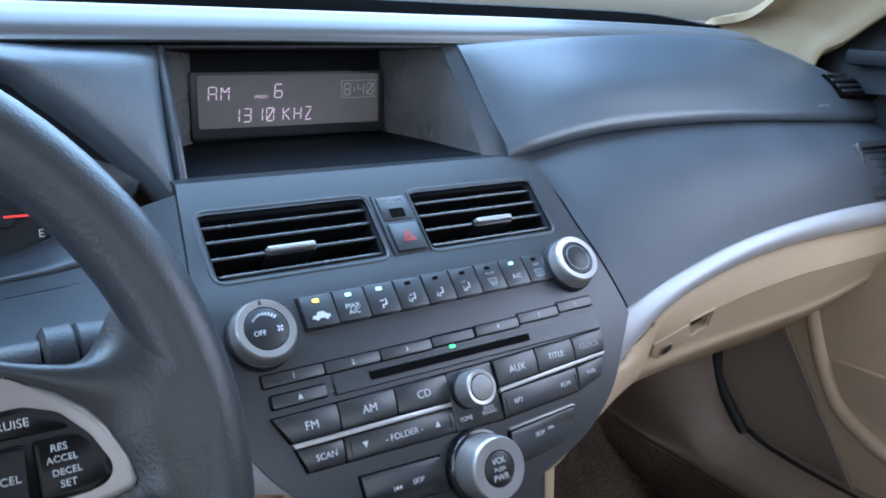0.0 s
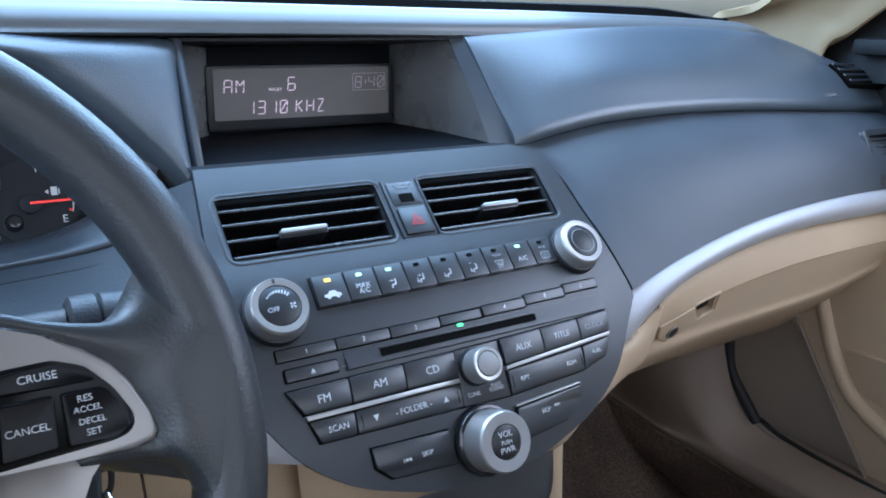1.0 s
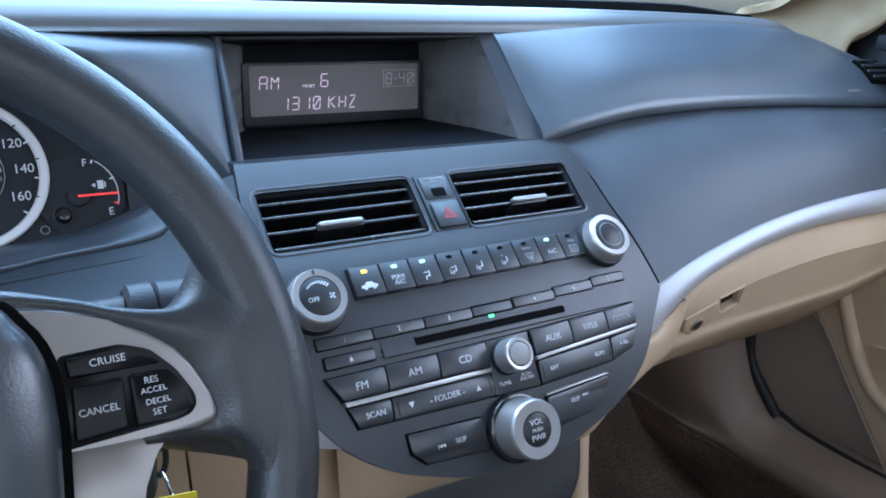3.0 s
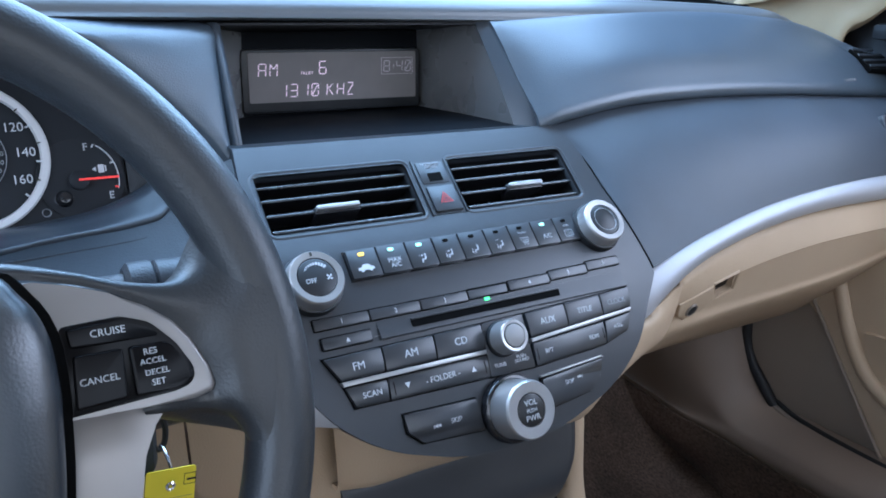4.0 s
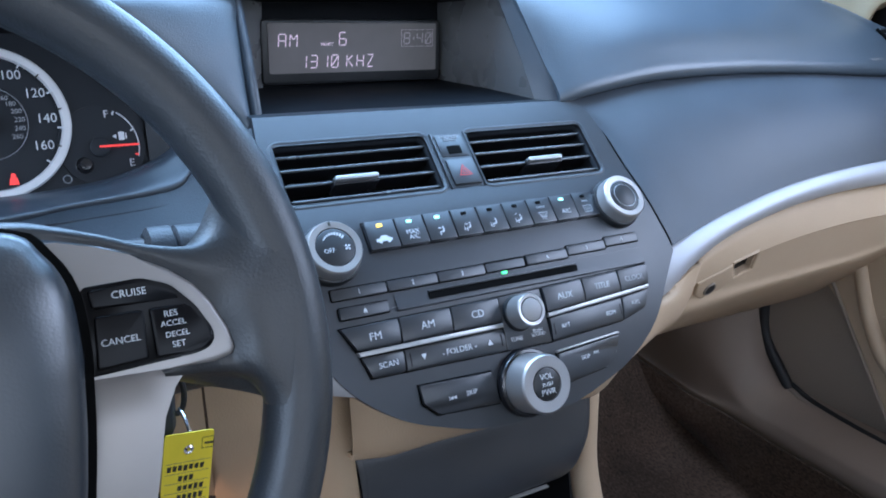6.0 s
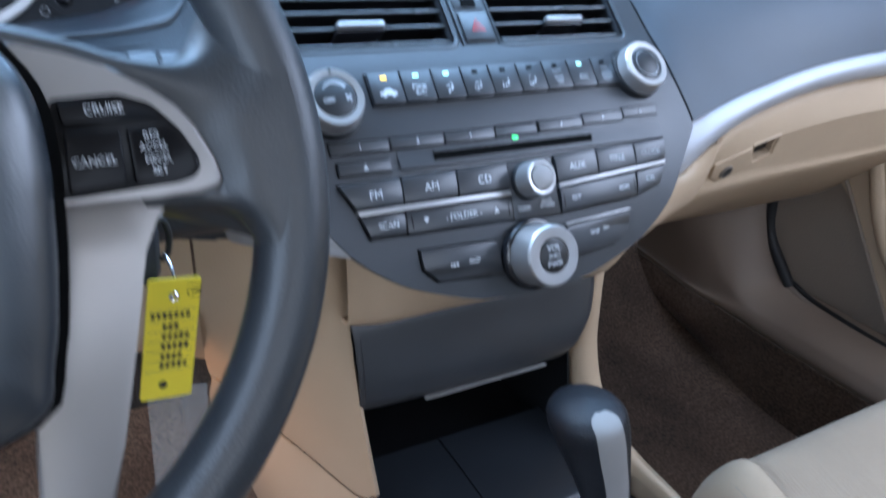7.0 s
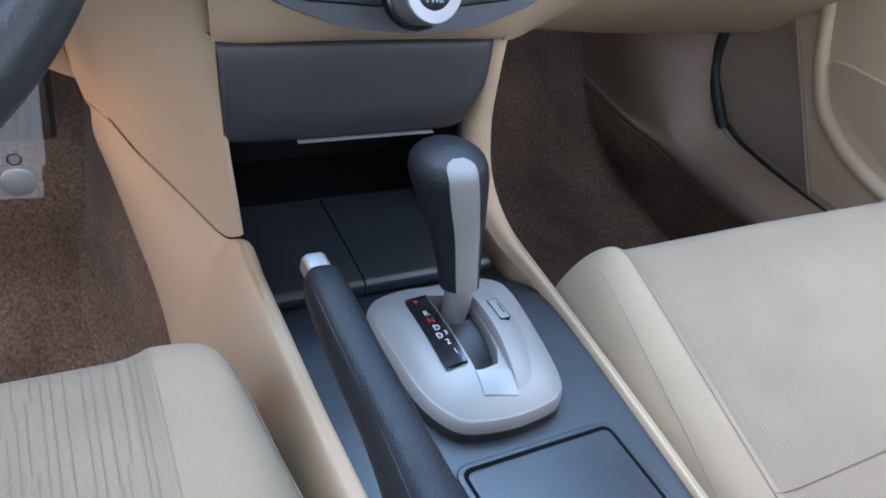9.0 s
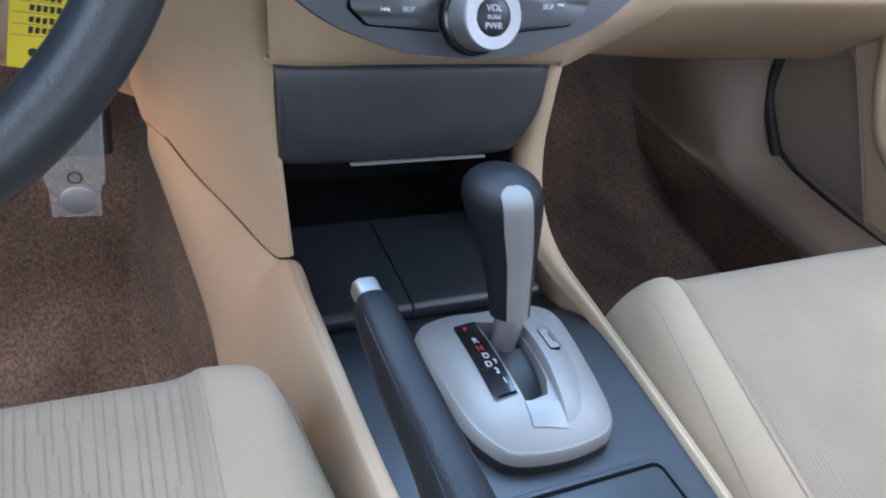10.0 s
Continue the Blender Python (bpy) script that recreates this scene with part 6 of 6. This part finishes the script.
for i, (p, q) in enumerate(zip(RAIL_R, (1.0, 1.0, 1.05, 1.0, 0.62, 0.26, 0.15, 0.14, 0.14, 0.14))):
    x, y, z = p
    if i < 4:
        rail_rows.append([(x - 0.0185 * q, y + 0.012 * (1 - i / 9) + 0.004, z - 0.010), (x - 0.0150 * q, y + 0.002, z - 0.001), (x - 0.004 * q, y - 0.001, z + 0.0015), (x + 0.003, y + 0.006, z - 0.003), (x + 0.010, y + 0.045, z - 0.05), (x + 0.018, y + 0.10, z - 0.16)])
    else:
        e = (0.006, 0.002, 0, 0, 0, 0)[i - 4]
        rail_rows.append([(x - 0.0185 * q, y + e, z - 0.010), (x - 0.0150 * q, y + e * 0.4, z - 0.001), (x - 0.004 * q, y, z + 0.0008), (x + 0.0016, y + e, z - 0.0012), (x + 0.004, y + 2 * e, z - 0.05), (x + 0.008, y + 3 * e, 0.06)])
part("right_rail", patch(rail_rows, 60, 20), BEIGE, console, "beige side rail")
RAIL_L = ((-0.0975, 0.046, 0.2855), (-0.0985, 0.020, 0.2838), (-0.0992, -0.02, 0.2825), (-0.1000, -0.06, 0.2810), (-0.1015, -0.12, 0.2795), (-0.1015, -0.20, 0.278), (-0.1015, -0.32, 0.276), (-0.1015, -0.60, 0.276))
LOW = [Vector(q) for q in ((-0.143, 0.345, 0.165), (-0.141, 0.235, 0.167), (-0.139, 0.175, 0.164), (-0.1385, 0.130, 0.159), (-0.1395, 0.092, 0.154))]
SEAM_TOP = [Vector(q) for q in SEAM_LINE[:0:-1]]
side_rows = [[t + Vector((0.012, 0.001, -0.008)), t + Vector((0.004, 0.001, -0.004)), t + Vector((0.0008, 0.0005, -0.0022)) * (0.05 if n == 0 else 1), t.lerp(q, 0.12), t.lerp(q, 0.45) + Vector((-0.004, 0, 0)), q, q + Vector((0.012, 0, -0.010))] for n, (t, q) in enumerate(zip(SEAM_TOP, LOW))]
side_rows[0] = [Vector(p) + Vector((0.002, 0.003, -0.001)) for p in side_rows[0]]
for p, d, e in zip(RAIL_L, (0.02, 0.012, 0.004, 0.0, 0, 0, 0, 0), (0, 0.05, 0.25, 0.55, 0.9, 1, 1, 1)):
    # from the lever on the side drops upright beside the seat
    steps = ((0.010, -0.012, 0), (0.005, -0.001, 0), (-0.001, 0.001, 0), (-0.008, -0.004, 0.15), (-0.022 + 0.007 * e, -0.050, 0.4), (-0.0425 + 0.026 * e, -0.134, 1), (-0.030 + 0.026 * e, -0.150, 1))
    side_rows.append([(p[0] + dx, p[1] + d * k, p[2] + dz) for dx, dz, k in steps])
part("left_side", patch(side_rows, 80, 36, 0.003), BEIGE, console, "beige console side")
part("seam_gap", tube(spline([Vector(p) + Vector((-0.0004, -0.0006, -0.0009)) for p in SEAM_LINE[:5]], 40), 0.0004, 6), GAP, console)
structure("tunnel", patch([[(-0.120, y, 0.20), (-0.134, y, 0.165), (-0.146, y, 0.11), (-0.158, y, 0.06), (-0.185, y, FLOOR + 0.004)] for y in (-0.6, -0.2, 0.0, 0.2, 0.35, 0.6)], 30, 20, 0.004), CARPET, "worn brown carpet over the floor tunnel", "carpet")
part("pocket_lid", prism(rounded(-0.0312, 0.0817, -0.36, -0.1918, 0.005), 0.268, 0.2741, 0.0014), DECK, console, "dark grey pocket lid")
part("pocket_joint", prism(rounded(-0.0338, 0.0843, -0.37, -0.1887, 0.007), 0.268, 0.2728), GAP, console)
part("pocket_rim", carve(prism(rounded(-0.0375, 0.0880, -0.38, -0.1850, 0.010), 0.268, 0.2738, 0.0012, 3), prism(rounded(-0.0338, 0.0843, -0.39, -0.1887, 0.007), 0.26, 0.28)), DECK, console)

# ---- gear selector ----
shift = thing("gear_selector", (0.013, -0.09, 0.272), "automatic gear selector with silver plate and leather knob", "gear lever")
pl_out = [(0.0724, -0.0430), (0.0488, -0.0370), (0.0193, -0.0380), (-0.0080, -0.0370), (-0.0320, -0.0440), (-0.0400, -0.0650), (-0.0400, -0.0964), (-0.0385, -0.1330), (-0.0310, -0.1560), (-0.0184, -0.1690), (0.0109, -0.1745), (0.0400, -0.1725), (0.0560, -0.1665), (0.0670, -0.1505), (0.0760, -0.1071), (0.0810, -0.0600)]
PL_C = Vector((0.020, -0.105, 0))
PL = closed_spline([Vector((x, y, 0)) for x, y in pl_out], 8)
PL_A = sorted((math.atan2(p.y - PL_C.y, p.x - PL_C.x), (p - PL_C).length) for p in PL)


def plate_z(x, y):
    """The height of the selector plate's skin."""
    d = Vector((x - PL_C.x, y - PL_C.y))
    k = d.length / float(np.interp(math.atan2(d.y, d.x), [q for q, _ in PL_A], [r for _, r in PL_A]))
    z = 0.3045 - 0.019 * k ** 3.6
    if k > 0.955:
        z = 0.2884 - 0.0080 * min(1.0, (k - 0.955) / 0.045) ** 2
    crest = float(np.interp(-y, (0.05, 0.1005, 0.1276, 0.1474, 0.163, 0.174), (-0.0178, -0.0188, -0.0205, -0.0233, -0.027, -0.034)))
    if x < crest:
        z = min(z, 0.3030 - (crest - x) * 0.72)
    return max(z, 0.2805)


def slotted_plate():
    rings = [[p + Vector((0, 0, 0.2790)) for p in PL]]
    for k in [1.0, 0.99, 0.975, 0.96, 0.955] + [0.94 - 0.92 * q / 40 for q in range(41)]:
        rings.append([Vector((q.x, q.y, plate_z(q.x, q.y))) for q in (PL_C.lerp(p, k) for p in PL)])
    bm = sheet(rings, 0, False, True)
    bm.verts.ensure_lookup_table()
    n = len(PL)
    bm.faces.new([bm.verts[i] for i in range(n)][::-1])
    bm.faces.new([bm.verts[len(bm.verts) - n + i] for i in range(n)])
    return carve(bm, prism([(0.0015, -0.0620), (0.0265, -0.0700), (0.0250, -0.1100), (0.0222, -0.1275), (0.0168, -0.1385), (-0.0008, -0.1405)], 0.2800, 0.32))


part("selector_plate", slotted_plate(), PLATE, shift, "satin silver selector plate")
part("plate_foot", prism([(PL_C.x + (p.x - PL_C.x) * 1.012, PL_C.y + (p.y - PL_C.y) * 1.010) for p in PL], 0.268, 0.2796, 0.001), RUBBER, shift)
part("slot_liner", box(-0.002, 0.0275, -0.141, -0.061, 0.276, 0.2805), RUBBER, shift, "dark selector slot")
part("slot_cover", patch([[(x, -0.092, 0.2995), (x, -0.105, 0.2985), (x, -0.120, 0.295), (x, -0.1395, 0.287)] for x in (0.0002, 0.0105, 0.0235)], 6, 12, 0.001), BLACK, shift, "dark grey slot cover")
rib_rows = []
for y, h, x0 in ((-0.050, 0.001, 0.0265), (-0.062, 0.005, 0.0268), (-0.09, 0.0062, 0.0268), (-0.115, 0.0058, 0.0258), (-0.135, 0.0042, 0.0232), (-0.150, 0.0022, 0.0218), (-0.164, -0.001, 0.0205)):
    wide = 0.030 if y > -0.12 else 0.030 + 0.35 * (y + 0.12)
    rib_rows.append([(x0 + wide * f, y, plate_z(x0 + wide * f, y) + h * g - 0.0012 * (1 - g)) for f, g in ((0.0, -1.5), (0.02, 0.9), (0.22, 1.0), (0.55, 0.75), (1.0, 0.0))])
part("slot_rib", patch(rib_rows, 28, 14, 0.002), PLATE, shift, "raised silver rib")
ind_rows = []
for y, x0, x1 in ((-0.0645, -0.0150, 0.0002), (-0.0670, -0.0168, 0.0000), (-0.10, -0.0180, -0.0010), (-0.1295, -0.0190, -0.0028), (-0.1322, -0.0172, -0.0045)):
    ind_rows.append([(x0 + (x1 - x0) * f, y, plate_z(max(-0.0165, x0 + (x1 - x0) * f), y) + 0.0011) for f in (0, 0.3, 0.7, 1)])
ind = part("gear_indicator", patch(ind_rows, 24, 8, 0.0016), PIANO, shift, "glossy black gear indicator")
for body, x, y, mat in (("P", -0.0105, -0.0700, RED_DIM), ("R", -0.0095, -0.0830, INK), ("N", -0.0095, -0.0905, RED_DIM), ("D", -0.0090, -0.0980, INK), ("D", -0.0105, -0.1055, INK), ("3", -0.0055, -0.1045, INK), ("2", -0.0080, -0.1125, INK), ("1", -0.0070, -0.1220, INK)):
    slope = math.degrees(math.atan((plate_z(x, y + 0.004) - plate_z(x, y - 0.004)) / 0.008))
    part("gear_letter", by(lettering(body, 0.0068 if body not in "3" else 0.0052, 0.0002), pose(x, y, plate_z(max(-0.0165, x), y) + 0.0021, slope, 0, 0)), mat, ind, smooth=False)
part("lock_cover", prism(rounded(0.0360, 0.0435, -0.1075, -0.0885, 0.0008, 2), 0.3030, 0.3112, 0.0002), PLATE, shift)
part("lock_joint", prism(rounded(0.0355, 0.0440, -0.1080, -0.0880, 0.0010, 2), 0.3030, 0.3111), GAP, shift)
part("lock_slit", prism(rounded(0.0412, 0.0420, -0.1025, -0.0925, 0.0003, 2), 0.3105, 0.3114), GAP, shift)
part("thumb_rest", patch([[(x + 0.1 * (y + 0.15), y - 0.25 * (x - 0.01), plate_z(x, y - 0.25 * (x - 0.01)) + 0.0009) for y in (-0.1425, -0.147, -0.151, -0.1555, -0.1595)] for x in (-0.002, 0.006, 0.014, 0.0215)], 10, 10, 0.0012), REST_SHEEN, shift, "smooth thumb rest with a reflection in its tint")
LEV = [Vector((0.0125, -0.085, 0.300)), Vector((0.0128, -0.082, 0.325)), Vector((0.0095, -0.068, 0.362)), Vector((0.005, -0.057, 0.388)), Vector((0.0015, -0.052, 0.405)), Vector((-0.0005, -0.052, 0.4195))]
part("shaft", tube([LEV[0] + Vector((0, 0, -0.004)), LEV[0] + Vector((0, 0, 0.012)), LEV[1], LEV[1] + Vector((0, 0.002, 0.006))], [0.0086, 0.0094, 0.0110, 0.0112], 24), SILVER, shift, "chrome shaft collar")
knob_line = spline(LEV[1:], 43)
knob_r = []
for _i in range(43):
    _t = _i / 42
    knob_r.append(0.0130 + 0.0122 * math.sin(math.pi / 2 * (_t / 0.70) ** 1.35) if _t < 0.70 else 0.0252 * max(0.012, 1 - ((_t - 0.70) / 0.302) ** 2.7) ** 0.5)


def knob_ring(i, grow, a0, a1, n):
    p, r = knob_line[i], knob_r[i] * grow
    q = min(1.0, max(0.0, (i - 4) / 22))
    d = (knob_line[min(i + 6, 42)] - knob_line[max(i - 6, 0)]).normalized().lerp((knob_line[42] - knob_line[26]).normalized(), q * q * (3 - 2 * q)).normalized()
    side = d.cross(Vector((0, 1, 0))).normalized()
    back = side.cross(d).normalized()
    return [p + side * (r * math.cos(radians(a))) - back * (-1.22 * r * math.sin(radians(a))) for a in [a0 + (a1 - a0) * k / (n - 1) for k in range(n)]]


part("leather_knob", sheet([knob_ring(i, 1.0, 0, 345, 24) for i in range(43)] + [[knob_line[42] + Vector((0, 0, 0.0006))] * 24], 0, False, True), BRAKE, shift, "grained black leather knob")
def strip_row(i, half):
    w = math.degrees(math.asin(min(0.95, half / knob_r[i])))
    return knob_ring(i, 1.025, -81 - w, -81 + w, 10)


part("knob_strip", sheet([strip_row(i, (0.0072 + 0.0022 * min(1, i / 24)) * math.sqrt(max(0.03, 1 - (max(0, i - 38) / 3.2) ** 2))) for i in range(0, 42)]), STRIP, shift, "satin silver strip on the knob")


# ---- handbrake ----
brake = thing("handbrake_lever", (-0.093, -0.2, 0.27), "black leather handbrake lever with a chrome button", "handbrake")
part("grip", loft([(-0.0880, -0.072, 0.3448, 0.0095, 0.0095), (-0.0885, -0.078, 0.3446, 0.0120, 0.0120), (-0.0900, -0.10, 0.3435, 0.0130, 0.0140), (-0.0920, -0.14, 0.341, 0.0134, 0.0158), (-0.0937, -0.19, 0.339, 0.0140, 0.0180), (-0.0950, -0.23, 0.333, 0.0155, 0.0230), (-0.0958, -0.27, 0.326, 0.0178, 0.0285), (-0.096, -0.32, 0.317, 0.0195, 0.033), (-0.096, -0.42, 0.298, 0.0200, 0.035), (-0.096, -0.50, 0.285, 0.020, 0.03)]), BRAKE, brake, "worn black leather grip")
part("grip_seam", tube(spline([(-0.1010, -0.095, 0.3535), (-0.1030, -0.14, 0.3525), (-0.1050, -0.19, 0.3520), (-0.1075, -0.23, 0.3505), (-0.1105, -0.27, 0.3470)], 30), 0.0005, 6), RUBBER, brake)
part("release_button", by(prism(rounded(-0.0078, 0.0078, -0.0072, 0.0072, 0.0030, 5), -0.010, 0.0155, 0.0020, 4), Matrix.Translation((-0.0878, -0.0735, 0.3452)) @ pose(0, 0, 0, -86, 0, 0)), SILVER, brake, "chrome release button")
part("pedestal", prism(rounded(-0.1165, -0.0755, -0.52, -0.228, 0.012), 0.268, 0.316, 0.008, 4), BLACK, brake, "black lever housing")

# ---- seats ----


def seat(name, x_in, x_out, front, label, panel_mat, pitch, thin, jog, line_mat, lift, edge, stitch, reach=1.0, flare=0.0, taper=0.0, cross=0.728):
    """A front seat's cushion: x_in beside the console, x_out by the door; front: where its front edge lies."""
    m = 1 if x_out > x_in else -1
    w = abs(x_out - x_in)
    ob = thing(name, ((x_in + x_out) / 2, front - 0.25, 0.16), label, "car seat", "front seats")

    def top(y):
        return 0.329 + 0.27 * (y - (front - 0.03))

    def row(u, drop, inset):
        x = x_in + m * u
        f = front - inset
        pts = [(x, f - 0.010, 0.14), (x, f - 0.001, 0.20), (x, f, 0.262 - drop * 0.6), (x, f - 0.008, 0.297 - drop), (x, f - 0.032, top(f - 0.032) - 0.004 - drop), (x, f - 0.075, top(f - 0.075) - drop * 0.85), (x, f - 0.16, top(f - 0.16) - drop * 0.7), (x, f - 0.30, top(f - 0.30) - drop * 0.6), (x, f - 0.52, top(f - 0.52) - drop * 0.4)]
        return [(p[0] - m * min(0.021, flare * max(0.0, f - 0.03 - p[1])) * max(-0.3, 1 - u / 0.05), p[1], p[2]) for p in pts]

    # a rounded bolster, then a fold down to the centre panel
    near = [(0.0, 0.10, 0.03), (0.004, 0.055, 0.016), (0.014, 0.020, 0.006), (0.028, 0.004, 0.001), (edge - 0.004, 0.0, 0.0), (edge + 0.003, 0.0035, 0.0), (edge + 0.012, 0.0070, 0.0), (edge + 0.030, 0.0072, 0.0)]
    us = near + [(w * 0.5, 0.010, -0.004)] + [(w - u, d, i) for u, d, i in near[::-1]]

    def skin(u):
        return row(u, float(np.interp(u, [q[0] for q in us], [q[1] for q in us])), float(np.interp(u, [q[0] for q in us], [q[2] for q in us])))

    def splay(u, more=0.0):
        """The skin's line at u, drawn out towards the side of the seat on its way back."""
        k = taper * max(0.0, 1 - max(0.0, u - edge) / (w - 2 * edge))
        lines = [skin(max(0.004, u - (k + more) * f)) for f in (0, 0, 0, 0, 0.06, 0.2, 0.5, 0.85, 1.2)]
        return [q[j] for j, q in enumerate(lines)]

    part("cushion", patch([row(*u) for u in us], 120, 50), CLOTH_SIDE, ob, "beige cloth cushion with soft side bolsters")
    pan = [[(x, y + 0.0005, z + 0.0005) for x, y, z in splay(edge + (w - 2 * edge) * k / 36)] for k in range(37)]
    part("centre_panel", patch([r[2:] for r in pan], 90, 44), panel_mat, ob, "cream woven centre panel with fine lines")
    rows = [spline(r[2:], 80) for r in pan]
    cols = [spline([r[j] for r in rows], 60) for j in range(80)]

    def on_panel(u, v):
        fu, fv = min(58.999, max(0, u * 59)), min(78.999, max(0, v * 79))
        i, j = int(fu), int(fv)
        p = cols[j][i].lerp(cols[j][i + 1], fu - i).lerp(cols[j + 1][i].lerp(cols[j + 1][i + 1], fu - i), fv - j)
        return p + Vector((0, -0.0003, lift))
    bms, span = [], w - 2 * edge
    last = int(span * reach / pitch)
    for k in range(1, last):
        half = thin * (1 - k / last if reach < 1 else 1)
        v = 0.0
        while v < 0.97:
            e = min(1.0, v + random.uniform(0.08, 0.26))
            u = (k * pitch + random.choice((-jog, 0.0, jog)) * pitch) / span
            vv = [v + (e - v) * q / 8 for q in range(9)]
            bms.append(sheet([[on_panel(u - half / span, q) for q in vv], [on_panel(u + half / span, q) for q in vv]]))
            v = e
    part("woven_line_field", joined(*bms), line_mat, ob, "fine broken woven lines")
    part("seam", tube(spline([Vector(p) + Vector((0, 0, 0.0012)) for p in splay(edge - 0.0004)[3:]], 44), 0.0004, 6), SEAM_LIGHT, ob)
    part("side_seam", tube(spline([Vector(p) + Vector((-0.0006 * m, 0, 0.0009)) for p in splay(stitch, taper)[3:]], 40), 0.0005, 6), SEAM, ob)
    part("cross_seam", tube([on_panel(u, cross) + Vector((0, -0.003 * math.sin(u * math.pi), 0.0002)) for u in np.linspace(0.005, 0.995, 24)], 0.00045, 6), SEAM_LIGHT, ob)
    part("seat_base", box(min(x_in, x_out) + 0.012, max(x_in, x_out) - 0.012, front - 0.50, front - 0.035, FLOOR, 0.17, 0.01), BLACK, ob)
    return ob


LINED = material("seat_lined_cloth", (0.272, 0.203, 0.137), 0.88, vary=0.09, grain=0.6, grain_scale=1500, scale=14, sheen=0.08, fleck=0.06, fleck_scale=900)
seat("car_chair", 0.122, 0.60, -0.042, "cream cloth passenger seat cushion", LINED, 0.0036, 0.00052, 0.14, RIB, 0.0003, 0.044, 0.022, 0.5, taper=0.009, cross=0.765)
seat("car_chair", -0.134, -0.62, -0.056, "cream cloth driver's seat cushion", LINED, 0.0062, 0.00024, 0.22, WOVEN, 0.0004, 0.060, 0.014, 1.0, 0.17)
